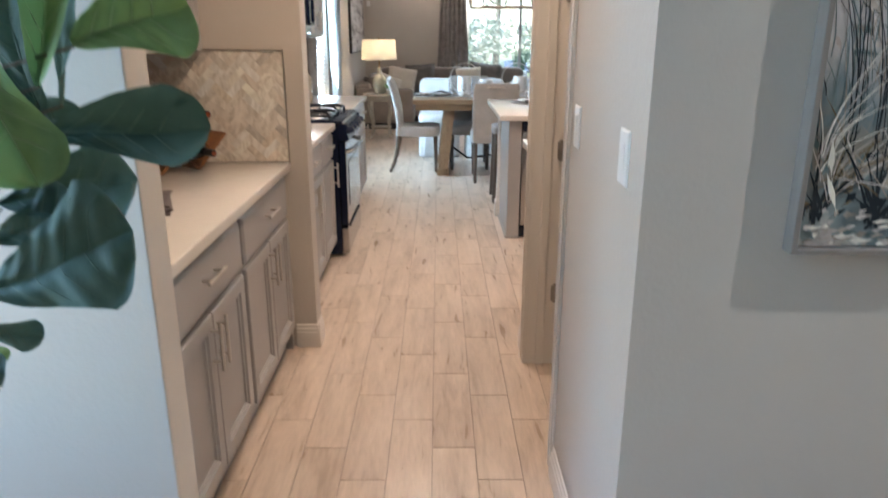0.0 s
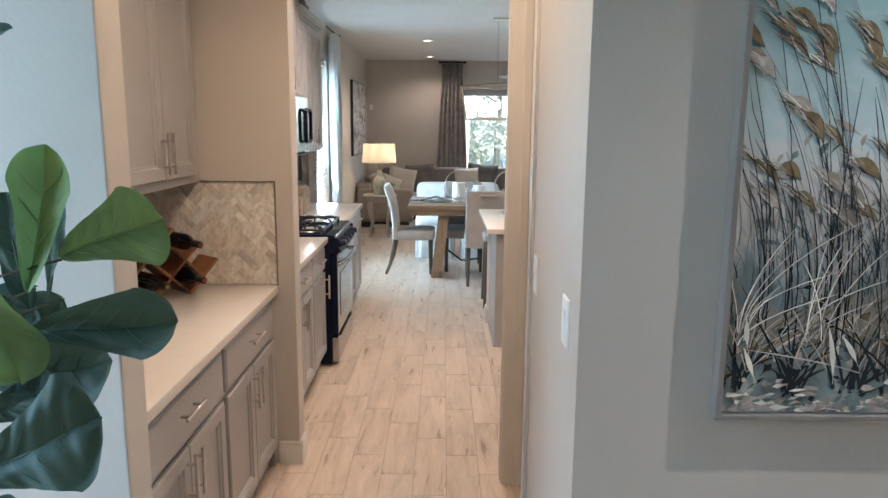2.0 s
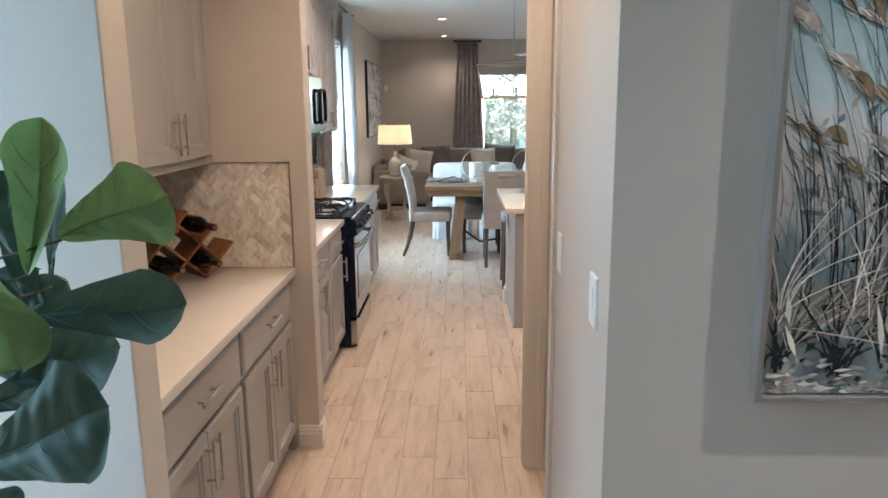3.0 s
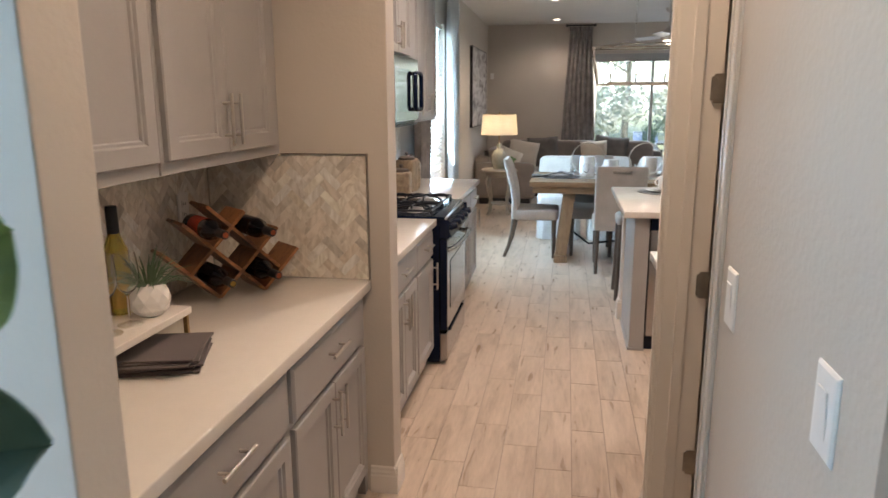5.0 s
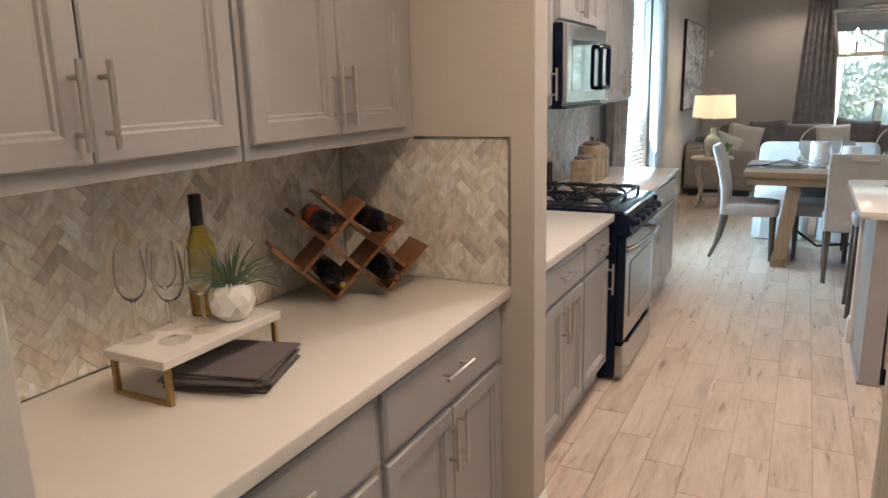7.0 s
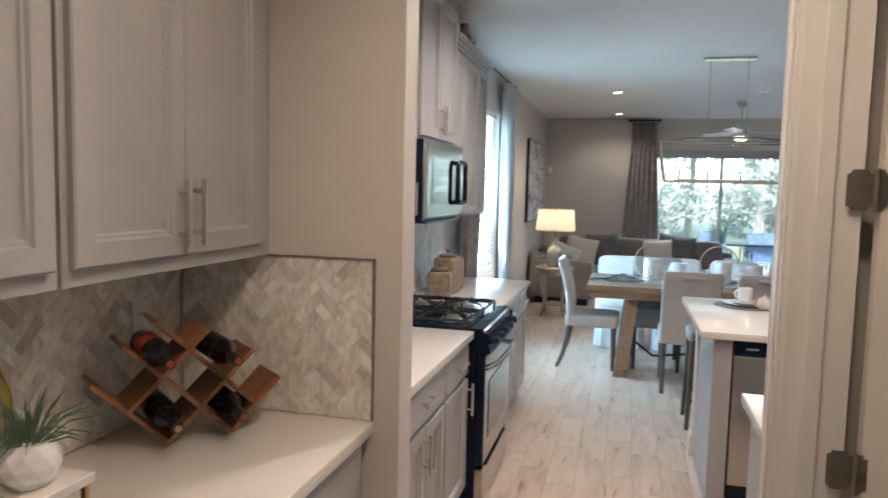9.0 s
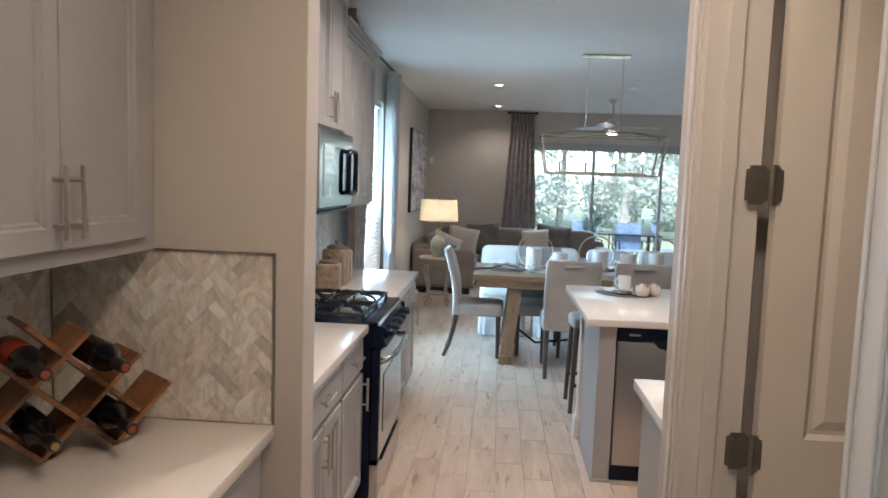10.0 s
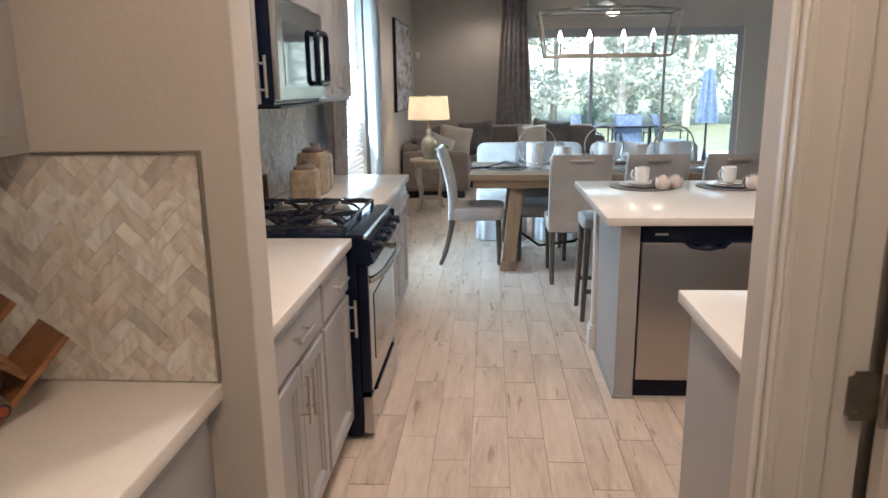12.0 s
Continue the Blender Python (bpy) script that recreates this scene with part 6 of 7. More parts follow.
# Dry stems with feathered heads blown to one side
for k in range(100):
    x0, z0, h = u(0.06, PW + 0.08), u(0.16, 0.28), u(0.20, 0.70)
    c = curve(x0, z0, u(-0.01, 0.03), h, u(-0.17, -0.05) * h / 0.5, 9)
    dab("dark" if k % 4 else "grey", c, (0.0024, 0.0018, 0.0012))
    tx, tz = c[-1]
    a, L = u(2.25, 2.75), u(0.050, 0.078)
    core = ("ochre", "pale", "ochre", "ochre", "grey")[k % 5]
    fat = u(0.8, 1.25)
    head = [(tx + math.cos(a) * L * t, tz + math.sin(a) * L * t + 0.012 * math.sin(3.1 * t)) for t in (i / 7 for i in range(8))]
    dab("dark", [(p + 0.002, q_ - 0.003) for p, q_ in head], (0.002, 0.010 * fat, 0.020 * fat, 0.026 * fat, 0.026 * fat, 0.020 * fat, 0.010, 0.001))
    dab(core, head, (0.002, 0.011 * fat, 0.020 * fat, 0.025 * fat, 0.024 * fat, 0.017 * fat, 0.008, 0.001))
    for j in range(10):
        t = u(0.10, 0.95)
        px, pz = tx + math.cos(a) * L * t + u(-0.008, 0.008), tz + math.sin(a) * L * t + u(-0.008, 0.012)
        tone = ("ochre", "grey", "dark", "pale")[j % 4] if core == "ochre" else ("pale", "white", "grey", "pale")[j % 4]
        dab(tone, [(px + math.cos(a) * q_ * 0.036, pz + math.sin(a - 0.35) * q_ * 0.026 + 0.004 * math.sin(3 * q_)) for q_ in (0, 0.33, 0.66, 1)], (0.0026, 0.0016, 0.0005))
# Bare dark stalks
for k in range(26):
    dab("dark", curve(u(0.03, PW), u(0.22, 0.32), u(-0.02, 0.02), u(0.20, 0.42), u(-0.10, 0.02), 8), (0.003, 0.002, 0.0008))
# Bright arching blades and thick pale strokes
for c in range(6):
    cx = 0.045 + 0.165 * c + u(-0.02, 0.02)
    for k in range(10):
        lean = rnd.gauss(0.035, 0.05)
        dab("white" if k % 3 else "pale", curve(cx + u(-0.02, 0.02), u(0.14, 0.22), lean * 0.2, u(0.10, 0.28), lean * 1.8, 9), (u(0.0012, 0.0028), 0.0018, 0.0005))
    for k in range(2):
        dab("white", curve(cx + 0.07 + u(-0.06, 0.06), u(0.07, 0.19), u(-0.05, 0.03), u(0.06, 0.13), u(-0.02, 0.01), 8), (0.001, 0.006, 0.011, 0.009, 0.004, 0.0008))
# Pale broken ground
for k in range(300):
    dab(("pale", "white", "grey", "pale", "teal", "grey")[k % 6], curve(u(0.02, PW), 0.018 + abs(rnd.gauss(0, 0.026)), u(0.004, 0.035), u(-0.006, 0.008), 0.003, 4), (0.001, u(0.004, 0.016), u(0.003, 0.009), 0.001))
for name, (mt, bm) in layers.items():
    bmesh.ops.recalc_face_normals(bm, faces=bm.faces)
    ob = part(name, bm, mt, pt)
    ob["kind"] = "stuff"

# Fiddle-leaf fig
fg = thing("fiddle_leaf_fig", "fiddle-leaf fig with large glossy leaves in a pot", "plant", -0.66, 0.99, 0)
part("pot", lathe(bmesh.new(), [(0.13, 0), (0.15, 0.02), (0.175, 0.30), (0.18, 0.33), (0.165, 0.33), (0.155, 0.28), (0.001, 0.275)], 32), M_CANISTER, fg, "", True)
part("soil", lathe(bmesh.new(), [(0.15, 0.276), (0.08, 0.285), (0.001, 0.288)], 24), M_SOIL, fg, "", True)
part("trunk", tube(bmesh.new(), [(-0.08, 0, 0.27), (-0.07, 0.01, 0.7), (-0.05, 0.0, 1.2), (-0.04, -0.01, 1.6), (-0.02, 0.0, 1.85)], [0.016, 0.014, 0.011, 0.008, 0.004], 10), M_BARK, fg, "", True)
ORG = Vector((-0.66, 0.99, 0))


def fig_leaf(base, tip, width, across, young=False, cup=0.25, droop=0.0, wave=1.0, seed=0, curl=0.0):
    """Fiddle-shaped leaf from base to tip, blade spread along across, with midrib and side veins."""
    base, tip = Vector(base) - ORG, Vector(tip) - ORG
    d = tip - base
    L = d.length
    d = d / L
    s = Vector(across)
    s = (s - d * s.dot(d)).normalized()
    n = d.cross(s).normalized()
    if n.y > 0:
        n = -n
    r = random.Random(seed)
    ph = r.uniform(0, 6)

    def half(t):
        if t >= 0.75:
            return width / 2 * max(0.02, math.sqrt(max(0.0, 1 - ((t - 0.75) / 0.25) ** 2)))
        q_ = t / 0.75
        return width / 2 * (0.06 + 0.42 * (1 - math.exp(-5 * q_)) + 0.523 * q_ ** 2.4)

    def at(t, a, lift=0.0):
        w = half(t)
        rib = 0.05 * width * math.exp(-abs(a) * 9)
        veins = 0.009 * width * math.cos(2 * math.pi * (t * 6.5 - abs(a) * 1.1)) * min(1, abs(a) * 4)
        edge = wave * 0.10 * width * math.sin(9 * t + ph + 2 * a) * abs(a) ** 2
        z = cup * w * abs(a) ** 1.6 - rib * 0.6 + veins + edge + curl * w * max(0.0, a) ** 2
        return base + d * (t * L) + s * (a * w) + n * (z + lift) + Vector((0, 0, -droop * t * t * L)) + s * (0.05 * width * math.sin(4 * t + ph)) + n * (width * 0.15 * noise.noise((t * 3.2 + seed * 7.1, a * 1.5 + seed, seed * 3.3)) * (0.3 + 0.7 * t))
    bm = bmesh.new()
    sheet(bm, lambda u, v: at(0.001 + 0.998 * v, 2 * u - 1), 20, 36)
    leaf = part("leaf", bm, M_LEAF2 if young else M_LEAF, fg, "pale young leaf" if young else "", True)
    bm = bmesh.new()
    tube(bm, [at(t, 0, 0.0006) for t in (0.0, 0.2, 0.4, 0.6, 0.8, 0.97)], [0.0026, 0.0023, 0.0019, 0.0015, 0.0011, 0.0006], 6)
    for t0 in (0.14, 0.31, 0.49, 0.67):
        for sg in (-1, 1):
            tube(bm, [at(min(0.98, t0 + (0.02 * sg) + 0.11 * k + 0.10 * k * k), sg * 0.84 * k, 0.0002) for k in (0, 0.33, 0.66, 1)], [0.0014, 0.0012, 0.0009, 0.0004], 5)
    part("vein", bm, M_VEIN if young else M_VEIN2, leaf, "leaf veins")
    st = Vector((-0.05, 0.0, base.z - 0.05))
    part("stalk", tube(bmesh.new(), [st, (st + base) / 2 + Vector((0, 0, -0.015)), base], [0.003, 0.0025, 0.002], 6), M_BARK, leaf)


fig_leaf((-0.420, 1.000, 1.451), (-0.288, 1.070, 1.515), 0.142, (-0.45, 0.1, 0.85), True, 0.15, seed=1, curl=0.00, wave=0.5)
fig_leaf((-0.475, 1.000, 1.399), (-0.428, 1.000, 1.630), 0.090, (1, 0.35, 0), True, 0.75, seed=2, curl=0.45, wave=0.7)
# Dark leaf added for the shaded underside of the upright leaf before it.
fig_leaf((-0.468, 1.040, 1.369), (-0.445, 1.060, 1.579), 0.073, (1, -0.5, 0.1), False, 0.30, seed=6, curl=0.00, wave=1.0)
fig_leaf((-0.489, 0.990, 1.330), (-0.266, 1.060, 1.340), 0.115, (0.05, 0.45, 1), False, 0.45, seed=3, curl=0.50, wave=1.3)
fig_leaf((-0.608, 1.080, 1.207), (-0.405, 1.100, 1.257), 0.138, (-0.1, 0.3, 1), False, 0.20, seed=4, curl=0.20, wave=1.0)
fig_leaf((-0.545, 0.920, 1.139), (-0.354, 0.950, 1.200), 0.187, (-0.25, 0.25, 1), False, 0.15, seed=5, curl=-0.15, wave=0.6)
fig_leaf((-0.529, 1.080, 1.349), (-0.563, 1.100, 1.547), 0.099, (1, -0.1, 0.1), False, 0.35, seed=7, curl=0.00, wave=1.0)
fig_leaf((-0.504, 0.900, 1.493), (-0.460, 0.930, 1.273), 0.120, (1, 0.4, 0.3), True, 0.25, seed=9, curl=0.00, wave=0.8)
fig_leaf((-0.592, 0.950, 1.066), (-0.519, 0.980, 1.033), 0.049, (0, 0.4, 1), False, 0.30, seed=10, curl=0.00, wave=1.0)
fig_leaf((-0.535, 1.000, 1.788), (-0.462, 1.000, 1.801), 0.025, (0, 0.5, 1), False, 0.30, seed=8, curl=0.00, wave=1.0)
fig_leaf((-0.591, 1.100, 1.252), (-0.480, 1.100, 1.364), 0.083, (-0.6, 0.2, 0.7), False, 0.25, seed=15, curl=0.00, wave=1.0)
fig_leaf((-0.635, 1.120, 1.245), (-0.539, 1.120, 1.380), 0.105, (-0.7, 0.2, 0.6), False, 0.25, seed=14, curl=0.00, wave=1.0)
fig_leaf((-0.600, 0.970, 1.182), (-0.489, 0.950, 1.408), 0.100, (1, 0.3, 0.1), False, 0.25, seed=11, curl=0.00, wave=1.0)
fig_leaf((-0.616, 1.060, 1.163), (-0.484, 1.080, 1.218), 0.101, (-0.4, 0.2, 0.9), False, 0.25, seed=17, curl=0.00, wave=1.0)
fig_leaf((-0.639, 1.000, 1.322), (-0.570, 1.030, 1.527), 0.105, (1, -0.2, 0), False, 0.25, seed=12, curl=0.00, wave=1.0)
fig_leaf((-0.653, 0.950, 1.016), (-0.555, 0.920, 0.986), 0.089, (0.2, 0.6, 0.8), False, 0.25, seed=13, curl=0.00, wave=1.0)
rnd = random.Random(21)
for k in range(16):
    a = rnd.uniform(2.0, 4.4)
    z = rnd.uniform(0.75, 1.75)
    b = ORG + Vector((0.03 * math.cos(a), 0.03 * math.sin(a), z))
    t = b + Vector((math.cos(a) * 0.2, math.sin(a) * 0.12, rnd.uniform(-0.02, 0.14)))
    if t.x > -0.70:
        continue
    fig_leaf(b + (t - b) * 0.25, t, rnd.uniform(0.09, 0.14), (-math.sin(a), math.cos(a), 0.5), k % 3 == 0, 0.25, seed=30 + k)

# ---- patio and garden ----
pl = thing("patio_planter", "tall grey planter with spiky green grass on the patio", "planter", 1.68, 14.45, -0.03)
part("pot", boxes((-0.15, 0.15, -0.15, 0.15, 0.0, 0.78), bev=0.01), M_CONCRETE, pl)
bm = bmesh.new()
rnd = random.Random(4)
for k in range(90):
    a, e, L = rnd.uniform(0, 6.28), rnd.uniform(1.1, 1.52), rnd.uniform(0.28, 0.52)
    d = Vector((math.cos(a) * math.cos(e), math.sin(a) * math.cos(e), math.sin(e)))
    o = Vector((rnd.uniform(-0.1, 0.1), rnd.uniform(-0.1, 0.1), 0.78))
    tube(bm, [o, o + d * L * 0.6, o + d * L + Vector((d.x, d.y, -0.3)) * 0.06], [0.006, 0.005, 0.001], 4)
part("grass", bm, M_AIRLEAF, pl, "", True)
ptb = thing("patio_table", "dark bronze rectangular patio dining table", "table", 2.3, 15.9, -0.03)
part("tabletop", boxes((-0.95, 0.95, -0.5, 0.5, 0.70, 0.73), bev=0.005), M_BRONZE, ptb)
for sx in (-1, 1):
    for sy in (-1, 1):
        part("leg", boxes((sx * 0.88 - 0.03, sx * 0.88 + 0.03, sy * 0.43 - 0.03, sy * 0.43 + 0.03, 0, 0.70)), M_BRONZE, ptb)


def patio_chair(x, y, rz):
    c = thing("patio_chair", "bronze patio armchair with blue striped sling", "chair", x, y, -0.03, rz, "patio chairs")
    part("sling", sheet(bmesh.new(), lambda u, v: Vector((-0.24 + 0.48 * u, 0.24 - 0.48 * min(1, v * 2) - 0.10 * max(0, v * 2 - 1), 0.42 + 0.50 * max(0, v * 2 - 1))), 6, 12, 0.01), M_BLUE, c)
    for s in (-1, 1):
        part("side_frame", tube(bmesh.new(), [(s * 0.26, 0.25, 0), (s * 0.26, 0.25, 0.62), (s * 0.26, -0.22, 0.62), (s * 0.26, -0.28, 0)], 0.016, 8), M_BRONZE, c, "", True)
    return c


pc = patio_chair(2.62, 15.25, 180)
for a in ((1.75, 15.25, 180), (1.8, 16.6, 0), (2.7, 16.6, 0), (3.5, 15.9, 270)):
    copy_thing(pc, pose(a[0], a[1], -0.03, 0, 0, a[2]))
um = thing("patio_umbrella", "closed blue patio umbrella in its stand", "umbrella", 3.95, 15.2, -0.03)
part("base", lathe(bmesh.new(), [(0.25, 0), (0.25, 0.04), (0.05, 0.09), (0.03, 0.3)], 24), M_BRONZE, um, "", True)
part("pole", tube(bmesh.new(), [(0, 0, 0.1), (0, 0, 2.3)], 0.02, 10), M_BRONZE, um, "", True)
part("canopy", sheet(bmesh.new(), lambda u, v: Vector(((0.17 - 0.13 * v) * (1 + 0.25 * math.sin(u * 50.27)) * math.cos(u * 6.2832), (0.17 - 0.13 * v) * (1 + 0.25 * math.sin(u * 50.27)) * math.sin(u * 6.2832), 0.8 + 1.4 * v)), 64, 8), M_BLUE, um, "", True)


def leaf_cloud(centres, count, size, seed, squash=0.8):
    """Many small leaf quads scattered over clumps."""
    r = np.random.default_rng(seed)
    c = np.array(centres, float)
    pick = r.integers(0, len(c), count)
    d = r.normal(size=(count, 3))
    d /= np.linalg.norm(d, axis=1)[:, None]
    rad = c[pick, 3] * r.uniform(0.55, 1.05, count)
    p = c[pick, :3] + d * rad[:, None] * np.array([1, 1, squash])
    a = r.normal(size=(count, 3))
    a /= np.linalg.norm(a, axis=1)[:, None]
    b = np.cross(a, r.normal(size=(count, 3)))
    b /= np.linalg.norm(b, axis=1)[:, None]
    s = (size * r.uniform(0.6, 1.4, count))[:, None]
    v = np.stack([p - a * s, p + b * s * 0.5, p + a * s, p - b * s * 0.5], 1).reshape(-1, 3)
    f = np.arange(count * 4).reshape(-1, 4)
    return v.tolist(), f.tolist()


def tree(x, y, h, spread, seed, low=0.35):
    r = random.Random(seed)
    t = thing("tree", "leafy broadleaf tree in full sun behind the house", "tree", x, y, -0.1, 0, "garden trees")
    bm = bmesh.new()
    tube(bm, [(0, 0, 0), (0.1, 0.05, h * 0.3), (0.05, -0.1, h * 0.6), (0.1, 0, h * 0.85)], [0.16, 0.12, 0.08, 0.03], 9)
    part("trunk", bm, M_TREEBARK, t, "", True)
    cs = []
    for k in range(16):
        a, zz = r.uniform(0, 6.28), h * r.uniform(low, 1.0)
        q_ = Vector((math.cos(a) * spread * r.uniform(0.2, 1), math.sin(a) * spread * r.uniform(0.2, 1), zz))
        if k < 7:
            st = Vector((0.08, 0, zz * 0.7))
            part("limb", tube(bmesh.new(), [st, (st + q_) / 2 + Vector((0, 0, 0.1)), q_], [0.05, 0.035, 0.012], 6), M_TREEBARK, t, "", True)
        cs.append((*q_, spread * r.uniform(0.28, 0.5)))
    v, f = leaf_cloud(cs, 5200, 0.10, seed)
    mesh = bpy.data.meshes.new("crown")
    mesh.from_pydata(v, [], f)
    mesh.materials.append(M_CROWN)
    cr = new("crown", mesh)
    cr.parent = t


for k, (x, y, h, sp) in enumerate(((-2.5, 25, 6.5, 2.2), (1.0, 27, 7.5, 2.4), (4.2, 25.5, 6.0, 2.2), (7.0, 28, 7.5, 2.6), (10.0, 26, 6.5, 2.4), (2.6, 32, 8.5, 3.0), (6.0, 33, 8.0, 3.0), (-1.0, 33, 8.0, 3.0), (13.5, 30, 7.5, 3.0), (-6.0, 29, 7.5, 2.8))):
    tree(x, y, h, sp, 50 + k, 0.22)
cs, r = [], random.Random(8)
for k in range(70):
    cs.append((r.uniform(-9, 18), r.uniform(29, 36), r.uniform(0.2, 1.6), r.uniform(0.5, 1.1)))
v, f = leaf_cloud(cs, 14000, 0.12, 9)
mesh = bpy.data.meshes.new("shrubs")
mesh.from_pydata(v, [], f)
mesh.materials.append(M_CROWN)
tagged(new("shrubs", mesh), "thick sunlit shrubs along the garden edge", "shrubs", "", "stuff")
# Far woods emit a little, standing in for the bright hazy distance.
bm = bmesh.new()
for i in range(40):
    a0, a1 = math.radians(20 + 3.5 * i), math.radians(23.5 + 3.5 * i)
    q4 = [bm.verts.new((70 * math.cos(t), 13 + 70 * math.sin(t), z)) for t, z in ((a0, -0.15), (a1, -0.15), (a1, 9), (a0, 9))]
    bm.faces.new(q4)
structure("backdrop", bm, surf("glowing_far_woods", (0.20, 0.24, 0.18), 0.9, 0, 0.4, 0.5, 0.0, 3.0, second=(0.52, 0.57, 0.56), fine=0.4, emit=0.32), "distant belt of woods, made to glow for bright haze")

# ---- tiles ----


def clip_poly(poly, u0, u1, v0, v1):
    """Polygon cut to a rectangle."""
    for axis, limit, sign in ((0, u0, 1), (0, u1, -1), (1, v0, 1), (1, v1, -1)):
        out = []
        for i in range(len(poly)):
            p, q2 = poly[i], poly[(i + 1) % len(poly)]
            a, b = (p[axis] - limit) * sign, (q2[axis] - limit) * sign
            if a >= 0:
                out.append(p)
            if (a < 0) != (b < 0):
                t = a / (a - b)
                out.append((p[0] + (q2[0] - p[0]) * t, p[1] + (q2[1] - p[1]) * t))
        poly = out
        if len(poly) < 3:
            return []
    return poly


def prism(poly, thick, chamfer=0.0004):
    cx, cy = sum(p[0] for p in poly) / len(poly), sum(p[1] for p in poly) / len(poly)

    def inset(p):
        d = math.hypot(p[0] - cx, p[1] - cy) or 1
        k = 1 - chamfer / d
        return (cx + (p[0] - cx) * k, cy + (p[1] - cy) * k)
    n = len(poly)
    v = [(*p, 0) for p in poly] + [(*p, thick - chamfer) for p in poly] + [(*inset(p), thick) for p in poly]
    f = [tuple(range(2 * n, 3 * n))] + [(a + i, a + (i + 1) % n, a + n + (i + 1) % n, a + n + i) for a in (0, n) for i in range(n)]
    return v, f


def herringbone(m, w, h, parent, joined, L=0.0945, Wd=0.0315, gap=0.0005):
    """Diagonal herringbone of marble pieces on a front of size w by h."""
    c = math.sqrt(0.5)
    shared, vs, fs = {}, [], []
    for k in range(-70, 90):
        for mm in range(-30, 30):
            for kind in (0, 1):
                a, b, la, lb = (k + 6 * mm, k, 3, 1) if kind == 0 else (k + 3 + 6 * mm, k - 2, 1, 3)
                cor = [((a + i * la) * Wd + (gap if i == 0 else -gap) / 2, (b + j * lb) * Wd + (gap if j == 0 else -gap) / 2) for i, j in ((0, 0), (1, 0), (1, 1), (0, 1))]
                poly = [((x - y) * c + 0.01, (x + y) * c + 0.013) for x, y in cor]
                if max(p[0] for p in poly) < 0 or min(p[0] for p in poly) > w or max(p[1] for p in poly) < 0 or min(p[1] for p in poly) > h:
                    continue
                cut = clip_poly(poly, 0.001, w - 0.001, 0.001, h - 0.001)
                if len(cut) < 3:
                    continue
                area = abs(sum(cut[i][0] * cut[(i + 1) % len(cut)][1] - cut[(i + 1) % len(cut)][0] * cut[i][1] for i in range(len(cut)))) / 2
                if area < 4e-5:
                    continue
                if joined:
                    v, f = prism(cut, 0.003)
                    o = len(vs)
                    vs += [tuple(m @ Vector(p)) for p in v]
                    fs += [tuple(i + o for i in q2) for q2 in f]
                    continue
                ox, oy = poly[0]
                full = len(cut) == 4 and abs(area - (L - gap) * (Wd - gap)) < 1e-5
                mesh = shared.get(kind) if full else None
                if mesh is None:
                    v, f = prism([(p[0] - ox, p[1] - oy) for p in cut], 0.003)
                    mesh = bpy.data.meshes.new("tile")
                    mesh.from_pydata(v, [], f)
                    mesh.materials.append(M_MARBLE)
                    if full:
                        shared[kind] = mesh
                t = new("tile", mesh)
                t.parent = parent
                t.matrix_basis = m @ Matrix.Translation((ox, oy, 0))
    if joined:
        mesh = bpy.data.meshes.new("mosaic_tiles")
        mesh.from_pydata(vs, [], fs)
        mesh.materials.append(M_MARBLE)
        t = new("mosaic_tiles", mesh)
        t.parent = parent
        t["kind"] = "stuff"


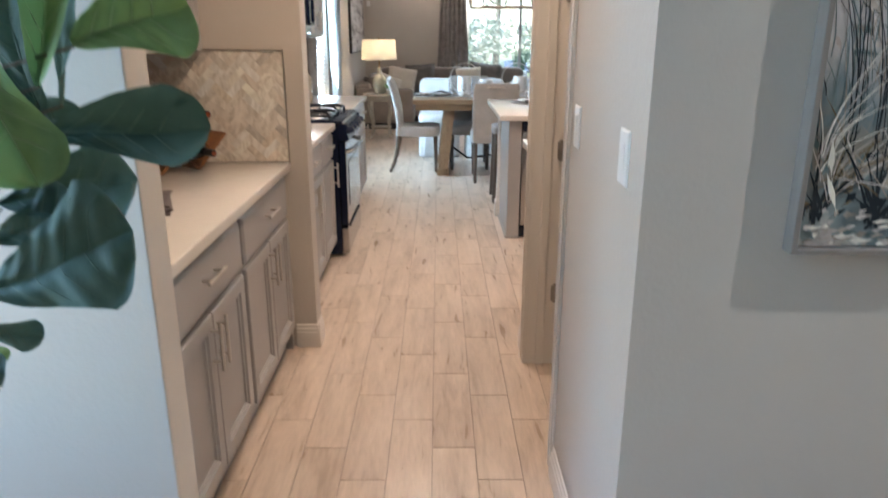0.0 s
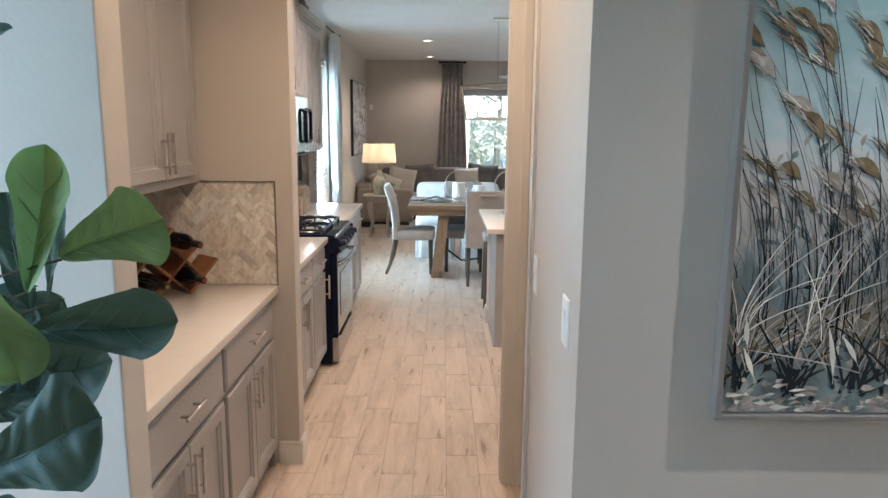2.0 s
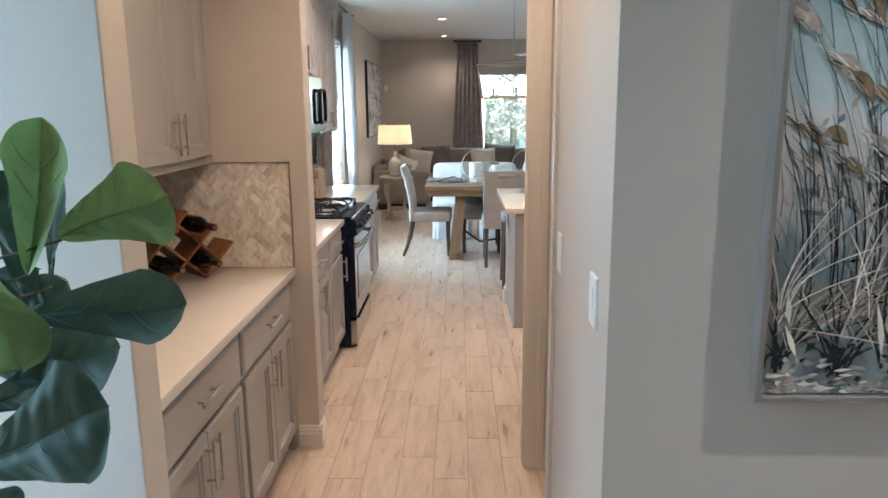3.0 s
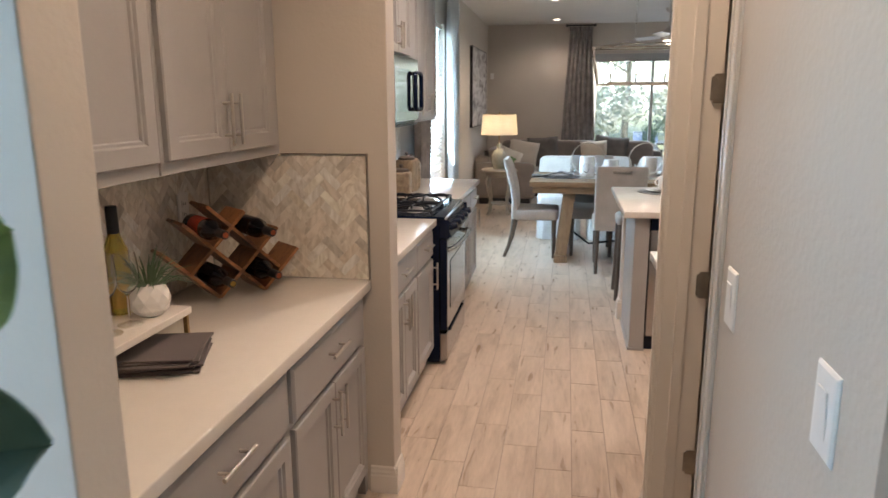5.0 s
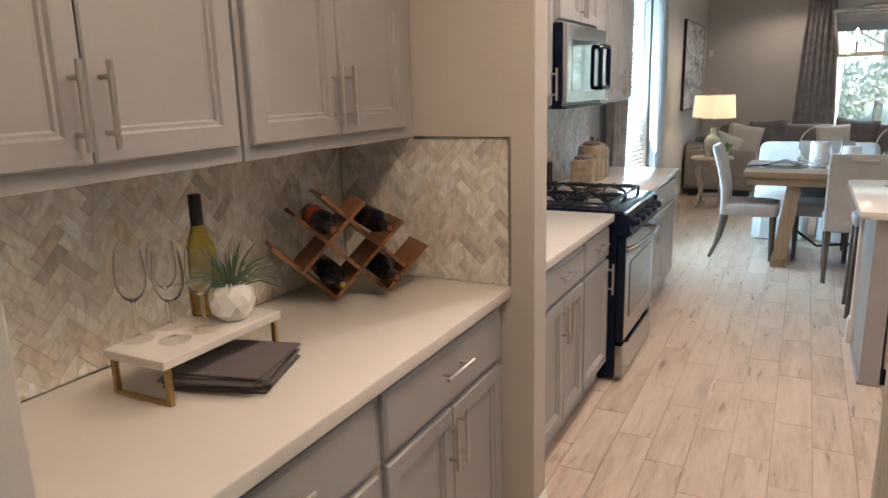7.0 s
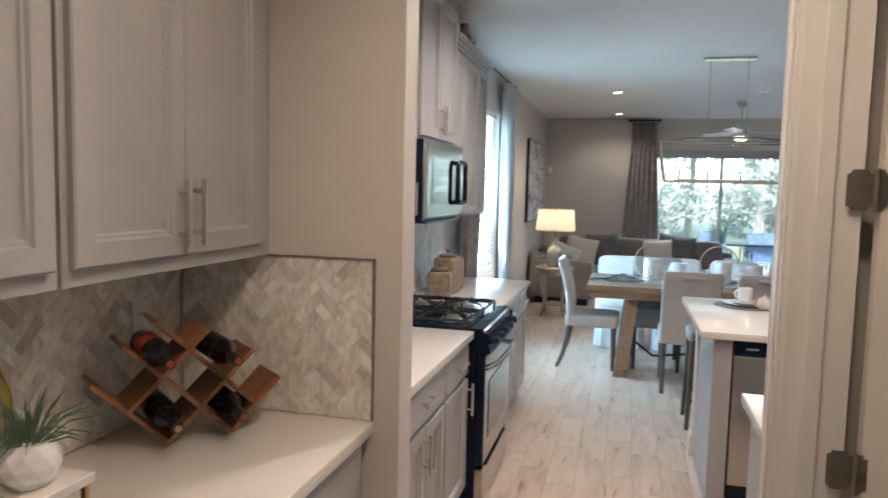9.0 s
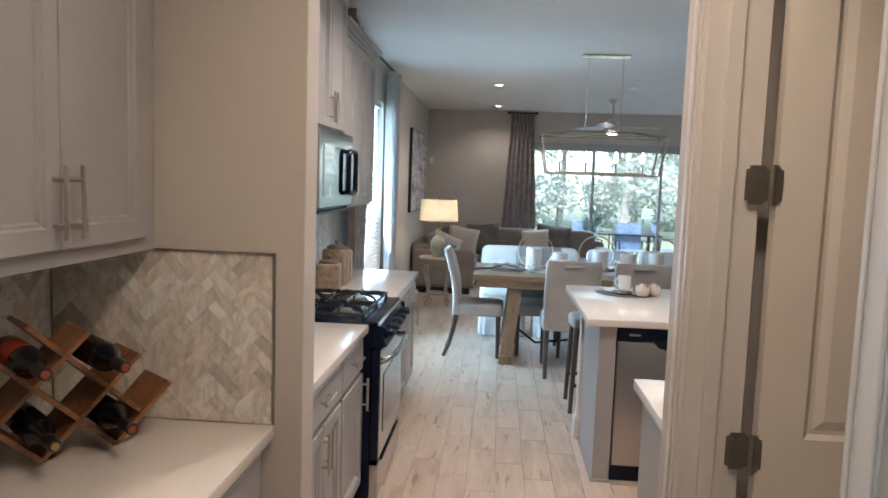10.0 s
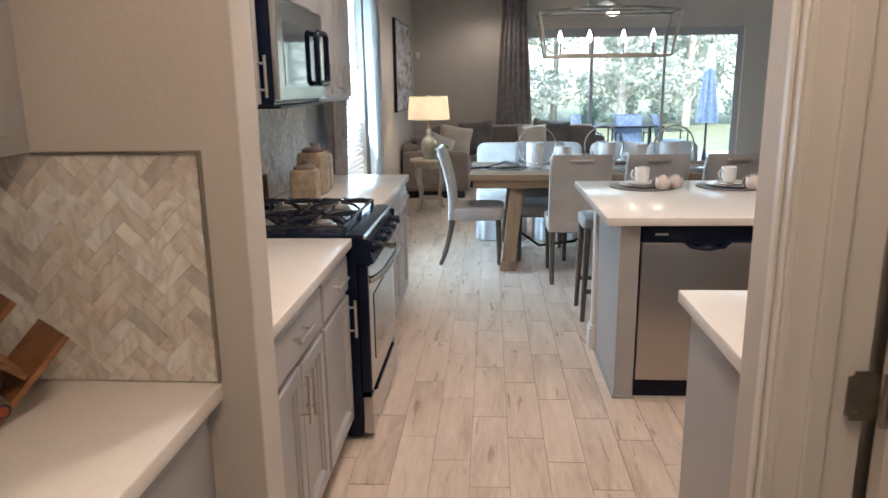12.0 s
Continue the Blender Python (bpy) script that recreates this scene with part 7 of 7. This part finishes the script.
sp1 = structure("trim_backsplash_end", boxes((WL + 0.012, -0.604, 3.158, 3.1645, 0.915, 1.398)), M_SPLASH_GROUT, "herringbone marble mosaic backsplash on the end wall")
herringbone(facing("-y", WL + 0.012, 3.158, 0.915), -0.606 - WL - 0.012, 0.481, sp1, False)
part("edge_trim", boxes((-0.604, -0.600, 3.150, 3.1645, 0.915, 1.402), (-0.944, -0.604, 3.150, 3.1645, 1.398, 1.402)), M_HINGE, sp1, "thin dark metal edge strip")
sp2 = structure("trim_backsplash_pantry", boxes((WL, WL + 0.006, 1.512, 3.150, 0.915, 1.40)), M_SPLASH_GROUT, "herringbone marble mosaic backsplash behind the counter")
herringbone(facing("+x", WL + 0.006, 1.60, 0.915), 1.550, 0.483, sp2, False)
sp3 = structure("trim_backsplash_kitchen", boxes((WL, WL + 0.006, 3.287, 6.45, 0.915, 1.44)), M_SPLASH_GROUT, "herringbone marble mosaic backsplash behind the range")
herringbone(facing("+x", WL + 0.006, 4.5, 0.915), 1.95, 0.52, sp3, True)

# Floor planks in thirds bond
PX, PL, G = 0.158, 0.589, 0.003
full = None
vs, fs = [], []
for k in range(-24, 36):
    x0 = 0.047 + k * PX
    ph = (0.512 - 0.1965 * k) % PL
    for j in range(-8, 25):
        y0 = ph + j * PL
        if y0 + PL < 1.42:
            lim = (-2.05, 3.25, BACK, FAR)
        elif y0 > 1.42 or -0.7 < x0 < 0.46:
            lim = (WL, RIGHT, BACK, FAR)
        else:
            lim = (-2.05, 3.25, BACK, 1.42)
        if x0 + PX < lim[0] or x0 > lim[1] or y0 + PL < lim[2] or y0 > lim[3]:
            continue
        poly = [(x0 + G / 2, y0 + G / 2), (x0 + PX - G / 2, y0 + G / 2), (x0 + PX - G / 2, y0 + PL - G / 2), (x0 + G / 2, y0 + PL - G / 2)]
        cut = clip_poly(poly, *lim)
        if len(cut) < 3:
            continue
        near = -0.72 < x0 < 1.45 and 1.4 < y0 < 13.0
        if near and len(cut) == 4:
            if full is None:
                v, f = prism([(p[0] - x0, p[1] - y0) for p in cut], 0.005, 0.001)
                full = bpy.data.meshes.new("plank_tile")
                full.from_pydata(v, [], f)
                full.materials.append(M_TILE)
            t = new("plank_tile", full)
            t.parent = floor
            t.location = (x0, y0, -0.005)
        else:
            v, f = prism(cut, 0.005, 0.001)
            o = len(vs)
            vs += [(p[0], p[1], p[2] - 0.005) for p in v]
            fs += [tuple(i + o for i in q2) for q2 in f]
mesh = bpy.data.meshes.new("plank_tiles")
mesh.from_pydata(vs, [], fs)
mesh.materials.append(M_TILE)
t = new("plank_tiles", mesh)
t.parent = floor
t["kind"] = "stuff"
